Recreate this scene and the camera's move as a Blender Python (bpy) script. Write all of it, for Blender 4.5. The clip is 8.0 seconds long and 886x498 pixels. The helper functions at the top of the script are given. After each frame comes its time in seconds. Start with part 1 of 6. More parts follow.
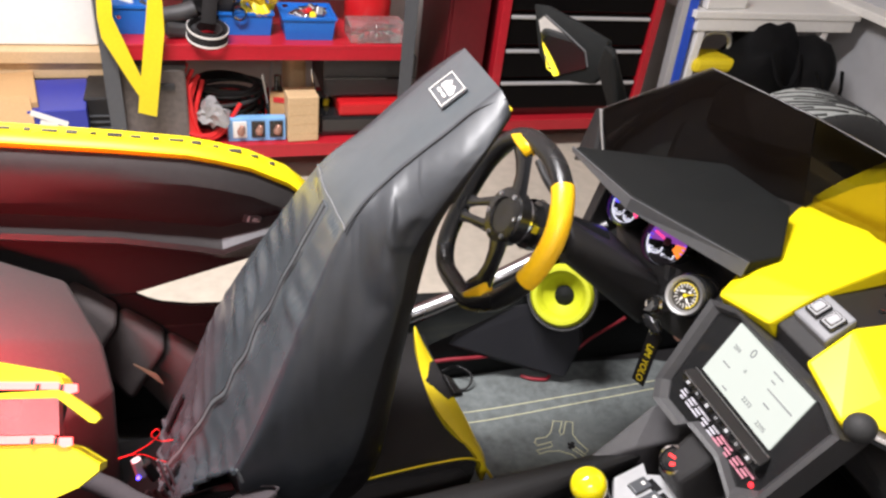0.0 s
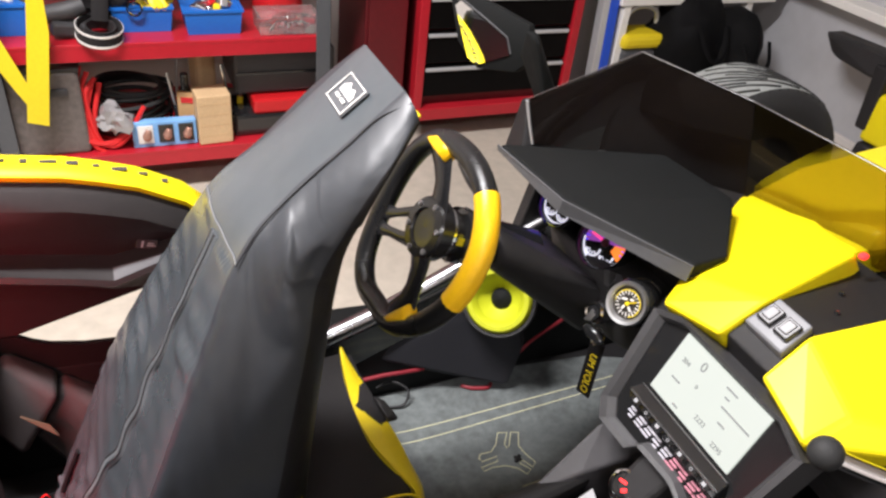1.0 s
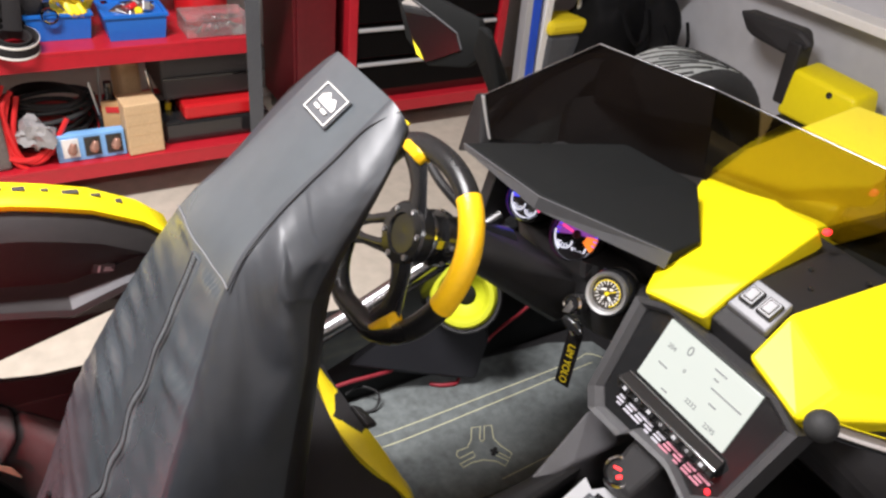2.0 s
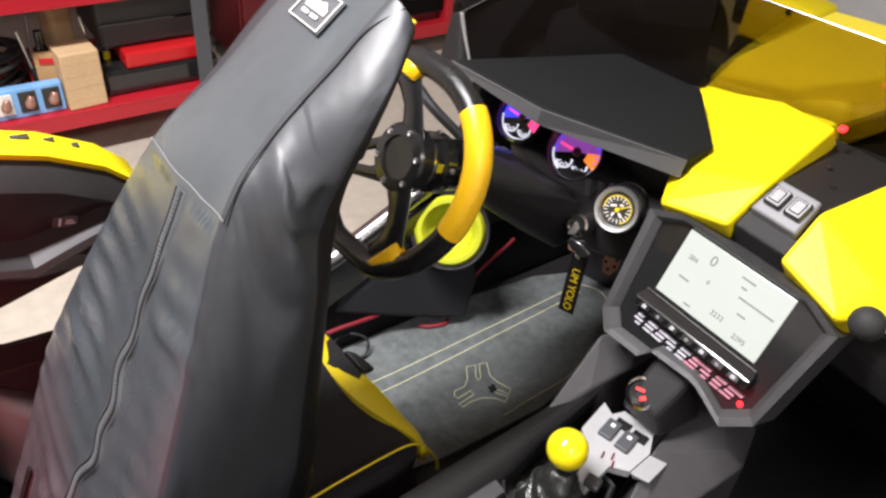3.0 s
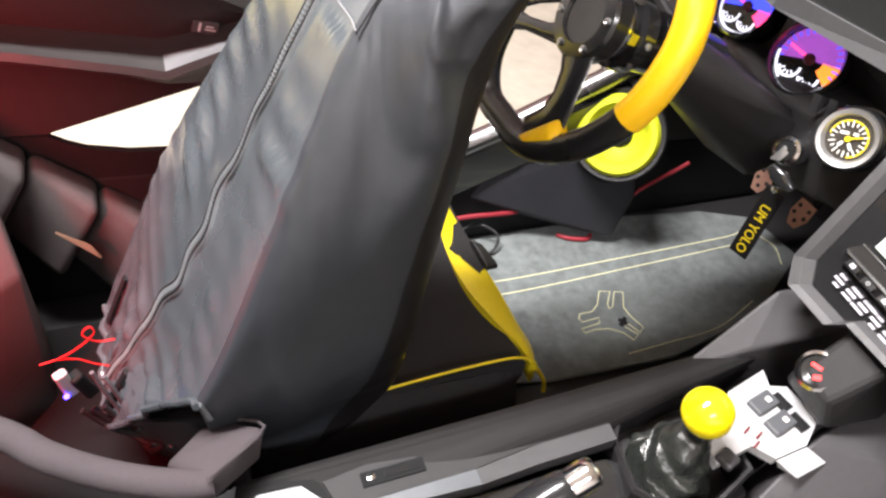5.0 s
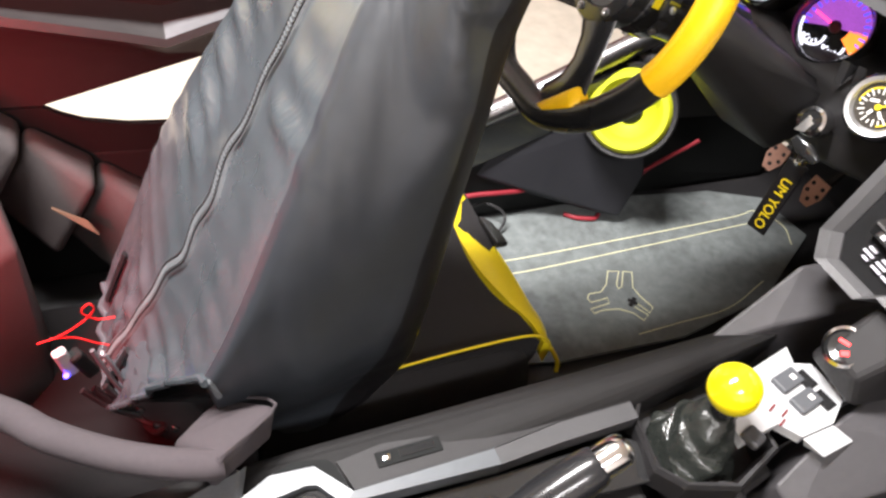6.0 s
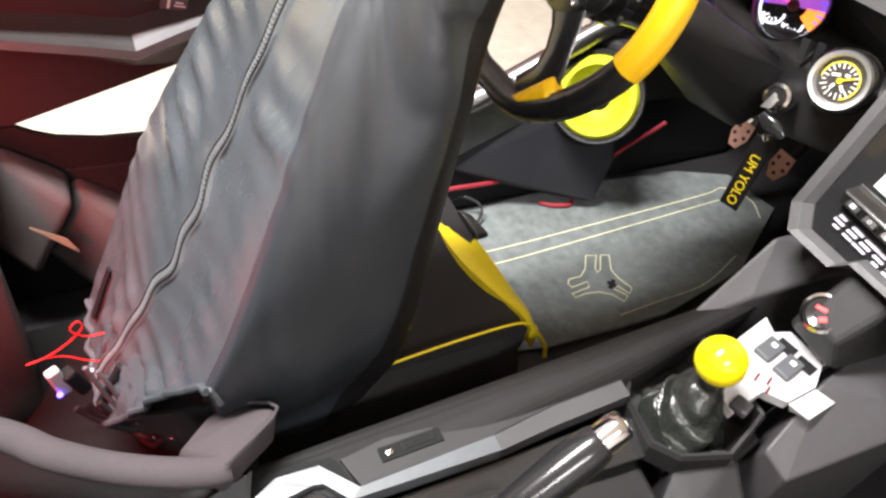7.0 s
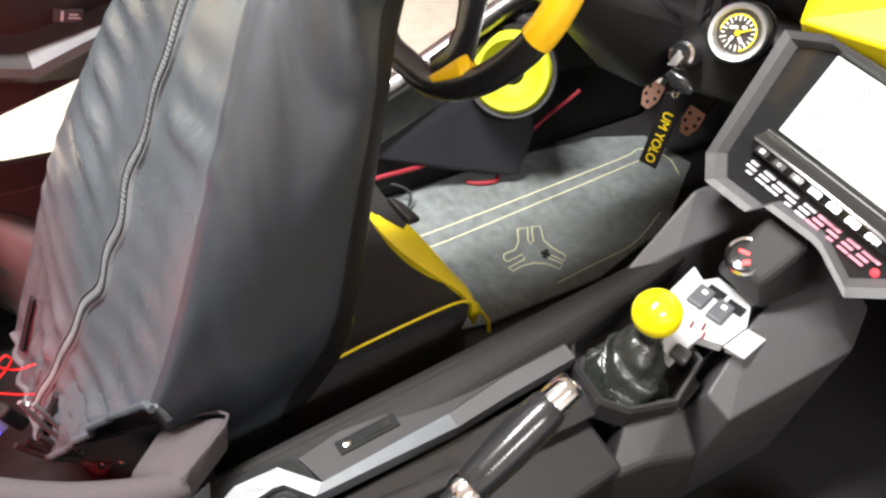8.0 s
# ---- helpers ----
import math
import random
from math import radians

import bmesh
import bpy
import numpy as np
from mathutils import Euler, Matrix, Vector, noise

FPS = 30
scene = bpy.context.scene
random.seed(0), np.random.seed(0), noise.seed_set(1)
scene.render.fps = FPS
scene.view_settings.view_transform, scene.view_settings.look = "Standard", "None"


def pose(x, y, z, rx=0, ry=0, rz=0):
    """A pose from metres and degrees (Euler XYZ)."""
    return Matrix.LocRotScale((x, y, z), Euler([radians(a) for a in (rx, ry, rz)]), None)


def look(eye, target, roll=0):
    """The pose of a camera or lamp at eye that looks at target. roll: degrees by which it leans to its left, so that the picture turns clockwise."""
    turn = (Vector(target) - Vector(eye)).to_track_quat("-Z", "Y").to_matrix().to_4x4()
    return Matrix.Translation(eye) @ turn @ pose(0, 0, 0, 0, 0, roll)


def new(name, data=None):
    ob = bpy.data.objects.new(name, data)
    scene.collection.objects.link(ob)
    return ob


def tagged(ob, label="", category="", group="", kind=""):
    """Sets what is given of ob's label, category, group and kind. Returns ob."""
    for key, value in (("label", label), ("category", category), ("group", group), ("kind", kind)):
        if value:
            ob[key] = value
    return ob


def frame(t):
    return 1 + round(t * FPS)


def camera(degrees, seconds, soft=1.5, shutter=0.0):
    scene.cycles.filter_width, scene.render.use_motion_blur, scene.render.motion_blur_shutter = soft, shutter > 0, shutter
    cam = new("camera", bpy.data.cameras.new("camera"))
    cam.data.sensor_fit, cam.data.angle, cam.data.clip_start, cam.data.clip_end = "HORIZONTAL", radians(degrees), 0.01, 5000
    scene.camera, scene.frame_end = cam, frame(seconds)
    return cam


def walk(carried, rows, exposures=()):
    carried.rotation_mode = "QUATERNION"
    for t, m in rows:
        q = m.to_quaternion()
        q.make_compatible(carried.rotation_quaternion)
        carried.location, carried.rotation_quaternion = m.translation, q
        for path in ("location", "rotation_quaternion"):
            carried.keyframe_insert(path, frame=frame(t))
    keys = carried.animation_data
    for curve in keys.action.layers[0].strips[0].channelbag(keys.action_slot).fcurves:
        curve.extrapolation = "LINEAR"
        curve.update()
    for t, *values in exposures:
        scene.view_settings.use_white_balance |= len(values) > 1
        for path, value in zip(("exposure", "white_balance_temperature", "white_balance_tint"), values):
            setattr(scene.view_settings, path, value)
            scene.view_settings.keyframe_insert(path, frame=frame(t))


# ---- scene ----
cam = camera(61.6, 8.0, 2.5)
PATH = [
    (0, (-0.004, -0.425, 1.349), (0.597, 1.121, 0.231), 7.7),
    (0.5, (0.02, -0.37, 1.333), (0.693, 1.148, 0.22), 7.4),
    (1, (0.077, -0.315, 1.326), (0.812, 1.154, 0.186), 7.1),
    (1.5, (0.075, -0.292, 1.33), (0.869, 1.148, 0.192), 7.2),
    (1.7, (0.051, -0.28, 1.333), (0.891, 1.135, 0.195), 7.5),
    (2.8, (-0.023, -0.21, 1.276), (1.0, 1.02, 0.076), 5.8),
    (3, (-0.023, -0.194, 1.249), (0.973, 1.027, 0.018), 6.5),
    (3.5, (-0.013, -0.159, 1.193), (0.863, 1.047, -0.141), 9.3),
    (4, (0.009, -0.141, 1.176), (0.781, 1.083, -0.203), 10.3),
    (4.5, (0.023, -0.134, 1.159), (0.711, 1.112, -0.247), 10.5),
    (5, (0.032, -0.117, 1.119), (0.644, 1.122, -0.326), 10.8),
    (6.5, (0.002, -0.102, 1.081), (0.649, 1.098, -0.382), 11.7),
    (7, (-0.006, -0.104, 1.089), (0.695, 1.067, -0.373), 10.5),
    (7.5, (-0.002, -0.101, 1.091), (0.78, 1.022, -0.367), 9.7),
    (8, (-0.009, -0.109, 1.088), (0.84, 0.96, -0.374), 9.4),
]
walk(cam, [(t, look(eye, target, roll)) for t, eye, target, roll in PATH],
     [(0, -0.06, 6250, 14), (1.5, -0.15, 6250, 14), (3.0, -0.15, 6250, 14), (3.5, 0.0, 6250, 14), (4.0, 0.36, 6350, 13), (5.0, 0.66, 6350, 13), (6.5, 0.76, 6350, 12), (8.0, 0.78, 6350, 10)])


# ---- light ----
world = bpy.data.worlds.new("room_dark")
world.use_nodes = True
world.node_tree.nodes["Background"].inputs[0].default_value = (0.6, 0.65, 0.7, 1)
world.node_tree.nodes["Background"].inputs[1].default_value = 0.02
scene.world = world


def area_lamp(name, where, size_x, size_y, watts, colour):
    data = bpy.data.lights.new(name, "AREA")
    data.shape, data.size, data.size_y, data.energy, data.color = "RECTANGLE", size_x, size_y, watts, colour
    ob = new(name, data)
    ob.matrix_basis = where
    return ob


area_lamp("lamp_over_shelves", pose(-0.45, 0.75, 2.64), 1.20, 0.22, 155, (1.0, 0.97, 0.93))
# added light beside the hoop for its strips' red spill; no lamp stands here
area_lamp("hoop_spill_light", look((-0.30, 0.330, 0.640), (-0.55, 0.58, 0.42)), 0.16, 0.02, 11.0, (1.0, 0.04, 0.05))
area_lamp("lamp_behind_car", pose(-0.46, -1.67, 2.64), 1.20, 0.22, 48, (1.0, 0.975, 0.95))

# ---- materials ----


def mat(name, colour, rough=0.5, metal=0.0, vary=0.12, scale=30.0, bump=0.0, bump_scale=300.0, coat=0.0, spec=0.5, emit=0.0, wear=0.15, sheen=0.0):
    """A surface with stains (large), grain (fine) and relief."""
    m = bpy.data.materials.new(name)
    m.use_nodes = True
    nt = m.node_tree
    n, l = nt.nodes, nt.links
    b = n["Principled BSDF"]
    tc = n.new("ShaderNodeTexCoord")
    fine = n.new("ShaderNodeTexNoise")
    fine.inputs["Scale"].default_value = scale * 6
    fine.inputs["Detail"].default_value = 4
    big = n.new("ShaderNodeTexNoise")
    big.inputs["Scale"].default_value = scale * 0.25
    big.inputs["Detail"].default_value = 5
    mixn = n.new("ShaderNodeMix")
    mixn.inputs[0].default_value = 0.45
    for k, t in ((2, big), (3, fine)):
        l.new(tc.outputs["Object"], t.inputs["Vector"])
        l.new(t.outputs["Fac"], mixn.inputs[k])
    ramp = n.new("ShaderNodeMapRange")
    ramp.inputs[1].default_value, ramp.inputs[2].default_value = 0.3, 0.7
    ramp.inputs[3].default_value, ramp.inputs[4].default_value = 1 - vary, 1 + vary
    l.new(mixn.outputs[0], ramp.inputs[0])
    mul = n.new("ShaderNodeVectorMath")
    mul.operation = "SCALE"
    mul.inputs[0].default_value = colour
    l.new(ramp.outputs[0], mul.inputs["Scale"])
    l.new(mul.outputs[0], b.inputs["Base Color"])
    rr = n.new("ShaderNodeMapRange")
    rr.inputs[1].default_value, rr.inputs[2].default_value = 0.3, 0.7
    rr.inputs[3].default_value, rr.inputs[4].default_value = max(0.02, rough * (1 - wear)), min(1, rough * (1 + wear))
    l.new(big.outputs["Fac"], rr.inputs[0])
    l.new(rr.outputs[0], b.inputs["Roughness"])
    b.inputs["Metallic"].default_value = metal
    b.inputs["Specular IOR Level"].default_value = spec
    b.inputs["Coat Weight"].default_value = coat
    b.inputs["Coat Roughness"].default_value = 0.08
    b.inputs["Sheen Weight"].default_value = sheen
    if bump:
        rel = n.new("ShaderNodeTexNoise")
        rel.inputs["Scale"].default_value = bump_scale
        rel.inputs["Detail"].default_value = 3
        l.new(tc.outputs["Object"], rel.inputs["Vector"])
        bn = n.new("ShaderNodeBump")
        bn.inputs["Strength"].default_value = bump
        bn.inputs["Distance"].default_value = 0.002
        l.new(rel.outputs["Fac"], bn.inputs["Height"])
        l.new(bn.outputs[0], b.inputs["Normal"])
    if emit:
        b.inputs["Emission Color"].default_value = (*colour, 1)
        b.inputs["Emission Strength"].default_value = emit
    return m


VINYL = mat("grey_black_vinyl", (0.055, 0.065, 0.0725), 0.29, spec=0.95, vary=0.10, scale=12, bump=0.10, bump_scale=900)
VINYL_SIDE = mat("smooth_dark_vinyl", (0.012, 0.011, 0.012), 0.50, spec=0.30, vary=0.12, scale=10, bump=0.2, bump_scale=900)
# the same vinyl darkened, so that the flank's shade is in its colour
VINYL_SHADED = mat("shaded_grey_vinyl", (0.030, 0.0335, 0.0395), 0.42, spec=0.65, vary=0.12, scale=10, bump=0.5, bump_scale=15)
CLOTH = mat("black_cloth", (0.019, 0.0175, 0.018), 0.85, spec=0.18, vary=0.2, scale=40, bump=0.4, bump_scale=1200, sheen=0.03)
QUILT = mat("quilted_black_cloth", (0.045, 0.036, 0.036), 0.8, vary=0.15, scale=30, bump=0.4, bump_scale=900)
CARPET = mat("black_carpet", (0.0085, 0.0075, 0.0078), 0.95, spec=0.08, vary=0.25, scale=60, bump=0.5, bump_scale=900)
WEBBING = mat("grey_ribbed_webbing", (0.075, 0.078, 0.085), 0.6, vary=0.15, scale=60, bump=0.5, bump_scale=700)
CORDURA = mat("dark_webbing_cloth", (0.050, 0.040, 0.044), 0.9, vary=0.15, scale=40, bump=0.5, bump_scale=1500)
PLASTIC = mat("textured_black_plastic", (0.0185, 0.0175, 0.0182), 0.45, spec=0.32, vary=0.15, scale=18, bump=0.35, bump_scale=1400)
PLASTIC_GREY = mat("dark_grey_plastic", (0.040, 0.039, 0.041), 0.5, vary=0.12, scale=18, bump=0.3, bump_scale=1400)
PLASTIC_MATT = mat("matt_dark_plastic", (0.0092, 0.0098, 0.0098), 0.65, spec=0.12, vary=0.12, scale=15, bump=0.3, bump_scale=1600)
GLOSS = mat("gloss_black", (0.016, 0.016, 0.0165), 0.12, vary=0.1, scale=10, coat=0.5)
YELLOW = mat("yellow_paint", (0.90, 0.74, 0.004), 0.42, spec=0.28, vary=0.03, scale=8)
YELLOW_LEATHER = mat("yellow_leather", (0.95, 0.55, 0.006), 0.32, vary=0.08, scale=20, bump=0.2, bump_scale=700)
YELLOW_VINYL = mat("yellow_vinyl", (0.78, 0.60, 0.012), 0.42, vary=0.08, scale=20, bump=0.2, bump_scale=900)
LIME = mat("lime_speaker_ring", (0.54, 0.57, 0.015), 0.5, vary=0.06, scale=20)
KNOB = mat("yellow_ball", (0.92, 0.76, 0.004), 0.12, vary=0.02, scale=5, coat=0.8)
CHROME = mat("chrome", (0.75, 0.75, 0.76), 0.14, metal=1.0, vary=0.05, scale=20)
TUBE = mat("dull_polished_metal", (0.34, 0.34, 0.35), 0.26, metal=1.0, vary=0.1, scale=20)
STEEL = mat("brushed_steel", (0.55, 0.55, 0.56), 0.35, metal=1.0, vary=0.1, scale=30)
SILVER = mat("silver_plastic", (0.55, 0.55, 0.56), 0.36, metal=0.35, vary=0.05, scale=20)
SUEDE = mat("grey_suede_mat", (0.122, 0.136, 0.134), 0.95, vary=0.55, scale=9, bump=0.4, bump_scale=900, sheen=0.3)
LEATHER = mat("creased_black_leather", (0.016, 0.018, 0.016), 0.26, vary=0.25, scale=40, bump=0.5, bump_scale=180)
BEZEL = mat("brushed_bezel", (0.50, 0.50, 0.50), 0.38, metal=0.85, vary=0.06, scale=30)
STITCH = mat("pale_yellow_thread", (0.72, 0.70, 0.44), 0.8, vary=0.1, scale=200)
RED_WIRE = mat("red_wire", (0.6, 0.02, 0.02), 0.4, vary=0.1, scale=50)
RUBBER = mat("black_rubber", (0.020, 0.020, 0.020), 0.75, vary=0.2, scale=20, bump=0.3, bump_scale=400)
TREAD = mat("dusty_tyre_tread", (0.27, 0.285, 0.275), 0.9, vary=0.25, scale=15, bump=0.4, bump_scale=300)
CONCRETE = mat("garage_concrete", (0.46, 0.41, 0.34), 0.75, vary=0.18, scale=4, bump=0.3, bump_scale=120)
WALL_GREY = mat("grey_wall_paint", (0.46, 0.46, 0.48), 0.7, vary=0.08, scale=3, bump=0.2, bump_scale=150)
WALL_WHITE = mat("dull_wall_paint", (0.68, 0.64, 0.61), 0.7, vary=0.06, scale=3, bump=0.2, bump_scale=150)
WHITE = mat("white_laminate", (0.80, 0.78, 0.74), 0.4, vary=0.05, scale=10)
RED_STEEL = mat("red_enamel_steel", (0.42, 0.012, 0.022), 0.35, vary=0.12, scale=10, coat=0.2)
DARK_RED = mat("maroon_steel", (0.13, 0.008, 0.012), 0.45, vary=0.2, scale=8)
PANEL = mat("satin_side_panel", (0.0225, 0.0205, 0.0205), 0.45, spec=0.20, vary=0.15, scale=12, bump=0.25, bump_scale=1400)
FACET = mat("grey_console_plastic", (0.056, 0.053, 0.056), 0.42, vary=0.12, scale=18, bump=0.3, bump_scale=1400)
TAPE = mat("grey_zip_tape", (0.088, 0.094, 0.100), 0.42, vary=0.2, scale=60, bump=0.3, bump_scale=700)
EDGE_GREY = mat("satin_console_edge", (0.085, 0.092, 0.10), 0.34, vary=0.12, scale=18)
ICON = mat("printed_grey_icon", (0.30, 0.30, 0.31), 0.5)
SEAM_GREY = mat("pale_grey_seam", (0.17, 0.17, 0.175), 0.6, vary=0.1, scale=200)
LIP = mat("satin_grey_lip", (0.095, 0.095, 0.10), 0.42, vary=0.12, scale=18, bump=0.3, bump_scale=1400)
ZIP = mat("grey_zip_teeth", (0.085, 0.09, 0.095), 0.5, vary=0.3, scale=100)
SATIN = mat("satin_black", (0.014, 0.014, 0.015), 0.20, vary=0.1, scale=15)
CONSOLE = mat("matt_console_plastic", (0.0125, 0.0118, 0.0118), 0.55, spec=0.2, vary=0.15, scale=18, bump=0.35, bump_scale=1400)
HOUSING = mat("grey_moulded_plastic", (0.060, 0.059, 0.061), 0.30, vary=0.12, scale=18, bump=0.3, bump_scale=1400)
POST_GREY = mat("dark_grey_steel", (0.075, 0.078, 0.085), 0.5, vary=0.12, scale=12)
BLUE = mat("blue_plastic", (0.012, 0.13, 0.50), 0.35, vary=0.08, scale=20)
BLUE_PAINT = mat("blue_paint", (0.02, 0.08, 0.55), 0.4, vary=0.08, scale=20)
CARD = mat("cardboard", (0.48, 0.29, 0.13), 0.8, vary=0.12, scale=25, bump=0.2, bump_scale=300)
WOOD = mat("pale_wood", (0.58, 0.40, 0.22), 0.6, vary=0.15, scale=25)
CHEST_BLACK = mat("black_enamel", (0.0040, 0.0034, 0.0034), 0.4, spec=0.08, vary=0.15, scale=10)
BAG_BLACK = mat("black_nylon", (0.004, 0.004, 0.0045), 0.7, spec=0.12, vary=0.2, scale=20, bump=0.4, bump_scale=300)
CLEAR = bpy.data.materials.new("clear_plastic")
CLEAR.use_nodes = True
cp = CLEAR.node_tree.nodes["Principled BSDF"]
cp.inputs["Base Color"].default_value = (0.92, 0.93, 0.93, 1)
cp.inputs["Roughness"].default_value, cp.inputs["Transmission Weight"].default_value, cp.inputs["IOR"].default_value = 0.08, 0.92, 1.35
RED_PLASTIC = mat("red_plastic", (0.50, 0.012, 0.015), 0.3, vary=0.08, scale=20)

# ---- building helpers ----


def rootof(ob):
    while ob.parent:
        ob = ob.parent
    return ob


def thing(name, where, label, category, group="", kind=""):
    ob = new(name)
    ob.empty_display_size = 0.05
    ob.matrix_basis = pose(*where)
    return tagged(ob, label, category, group, kind)


def mesh_of(name, bm, material, smooth=False, angle=35):
    bmesh.ops.recalc_face_normals(bm, faces=bm.faces)
    me = bpy.data.meshes.new(name)
    bm.to_mesh(me)
    bm.free()
    me.materials.append(material)
    if smooth:
        me.polygons.foreach_set("use_smooth", [True] * len(me.polygons))
        me.set_sharp_from_angle(angle=radians(angle))
    return me


def part(name, bm, material, parent, label="", smooth=False, angle=35):
    """Links a mesh, given in the room's coordinates, under a thing or a part."""
    me = mesh_of(name, bm, material, smooth, angle)
    me.transform(Matrix.Translation(-rootof(parent).matrix_basis.translation))
    ob = new(name, me)
    ob.parent = parent
    if label:
        ob["label"] = label
    return ob


def single(name, bm, material, label, category, group="", kind="", smooth=False, angle=35):
    return tagged(new(name, mesh_of(name, bm, material, smooth, angle)), label, category, group, kind)


def bevel(bm, width, segments=2, angle=25):
    if width:
        edges = [e for e in bm.edges if len(e.link_faces) == 2 and e.calc_face_angle(0) > radians(angle)]
        bmesh.ops.bevel(bm, geom=edges, offset=width, segments=segments, profile=0.5, affect="EDGES", clamp_overlap=True)
    return bm


def block(cx, cy, cz, sx, sy, sz, r=0.003, turn=(0, 0, 0), seg=2):
    bm = bmesh.new()
    bmesh.ops.create_cube(bm, size=1, matrix=pose(cx, cy, cz, *turn) @ Matrix.Diagonal((sx, sy, sz, 1)))
    return bevel(bm, r, seg)


def hull(points, r=0.0, seg=2, angle=12):
    bm = bmesh.new()
    for p in points:
        bm.verts.new(p)
    out = bmesh.ops.convex_hull(bm, input=bm.verts)
    bmesh.ops.delete(bm, geom=[v for v in bm.verts if not v.link_faces], context="VERTS")
    bmesh.ops.dissolve_limit(bm, angle_limit=radians(1.5), verts=bm.verts, edges=bm.edges)
    return bevel(bm, r, seg, angle)


def slab(points, thick, r=0.0, seg=2):
    """A flat or bent polygon given by its outline, thickened by the vector thick."""
    bm = bmesh.new()
    t = Vector(thick)
    a = [bm.verts.new(p) for p in points]
    b = [bm.verts.new(Vector(p) + t) for p in points]
    bm.faces.new(a)
    bm.faces.new(b[::-1])
    for i in range(len(a)):
        j = (i + 1) % len(a)
        bm.faces.new((a[j], a[i], b[i], b[j]))
    return bevel(bm, r, seg)


def smooth_path(points, steps=8):
    pts = [Vector(p) for p in points]
    if len(pts) < 3:
        return [pts[0].lerp(pts[-1], k / steps) for k in range(steps + 1)]
    ext = [pts[0] * 2 - pts[1], *pts, pts[-1] * 2 - pts[-2]]
    out = []
    for i in range(1, len(ext) - 2):
        a, b, c, d = ext[i - 1:i + 3]
        for k in range(steps):
            u = k / steps
            out.append(0.5 * ((2 * b) + (c - a) * u + (2 * a - 5 * b + 4 * c - d) * u * u + (3 * b - a - 3 * c + d) * u ** 3))
    return out + [pts[-1]]


def loft(rings, closed=True, caps=True):
    bm = bmesh.new()
    vs = [[bm.verts.new(p) for p in ring] for ring in rings]
    n = len(vs[0])
    for a, b in zip(vs, vs[1:]):
        for i in range(n if closed else n - 1):
            j = (i + 1) % n
            bm.faces.new((a[i], a[j], b[j], b[i]))
    if caps and closed:
        bm.faces.new(vs[0][::-1])
        bm.faces.new(vs[-1])
    return bm


def tube(points, r, seg=10, steps=8, flat=1.0, up=(0, 0, 1), closed=False):
    """A bar along a smooth path; flat squeezes it along up."""
    path = smooth_path(points, steps) if steps > 1 else [Vector(p) for p in points]
    rings, n = [], len(path)
    for i, p in enumerate(path):
        if closed:
            d = path[(i + 1) % n] - path[i - 1]
        else:
            d = path[min(i + 1, n - 1)] - path[max(i - 1, 0)]
        d = d.normalized() if d.length > 1e-9 else Vector((1, 0, 0))
        s = d.cross(Vector(up))
        s = s.normalized() if s.length > 1e-4 else d.orthogonal().normalized()
        t = s.cross(d)
        rad = r[min(int(i * len(r) / n), len(r) - 1)] if isinstance(r, (list, tuple)) else r
        rings.append([p + s * (rad * math.cos(2 * math.pi * k / seg)) + t * (rad * flat * math.sin(2 * math.pi * k / seg)) for k in range(seg)])
    if closed:
        return loft(rings + [rings[0]], caps=False)
    return loft(rings)


def lathe(profile, where, axis, seg=32):
    """Turns (radius, height) pairs round the axis that starts at where."""
    z = Vector(axis).normalized()
    x = z.orthogonal().normalized()
    y = z.cross(x)
    o = Vector(where)
    rings = [[o + z * h + (x * math.cos(2 * math.pi * k / seg) + y * math.sin(2 * math.pi * k / seg)) * max(r, 1e-4) for k in range(seg)] for r, h in profile]
    return loft(rings + [rings[0]], caps=False)


def merge(*bms):
    out = bmesh.new()
    for b in bms:
        me = bpy.data.meshes.new("tmp")
        b.to_mesh(me)
        b.free()
        out.from_mesh(me)
        bpy.data.meshes.remove(me)
    return out


def basis(origin, right, up):
    """A matrix whose x is right, y is up and z faces the viewer."""
    x = Vector(right).normalized()
    y = (Vector(up) - Vector(up).project(x)).normalized()
    z = x.cross(y)
    m = Matrix((x, y, z)).transposed().to_4x4()
    m.translation = origin
    return m


def lettering(text, size, m, depth=0.0004):
    cu = bpy.data.curves.new("letters", "FONT")
    cu.body, cu.size, cu.extrude, cu.align_x, cu.align_y = text, size, depth, "CENTER", "CENTER"
    ob = bpy.data.objects.new("letters", cu)
    scene.collection.objects.link(ob)
    bpy.context.view_layer.update()
    me = bpy.data.meshes.new_from_object(ob.evaluated_get(bpy.context.evaluated_depsgraph_get()))
    bpy.data.objects.remove(ob)
    bm = bmesh.new()
    bm.from_mesh(me)
    bm.transform(m)
    return bm


# ---- the garage ----
X0, X1, Y0, Y1, ZC = -3.2, 2.85, -2.8, 2.56, 2.75


def setting(name, bm, material, label, category):
    return single(name, bm, material, label, category, kind="structure")


floor = setting("floor", block((X0 + X1) / 2, (Y0 + Y1) / 2, -0.05, X1 - X0 + 0.4, Y1 - Y0 + 0.4, 0.1, 0), CONCRETE, "bare beige concrete garage floor", "floor")
setting("ceiling", block((X0 + X1) / 2, (Y0 + Y1) / 2, ZC + 0.05, X1 - X0 + 0.4, Y1 - Y0 + 0.4, 0.1, 0), WALL_WHITE, "plain white garage ceiling", "ceiling")
setting("wall_north", block((X0 + X1) / 2, Y1 + 0.05, ZC / 2, X1 - X0, 0.1, ZC, 0), WALL_WHITE, "white garage wall behind the shelves", "wall")
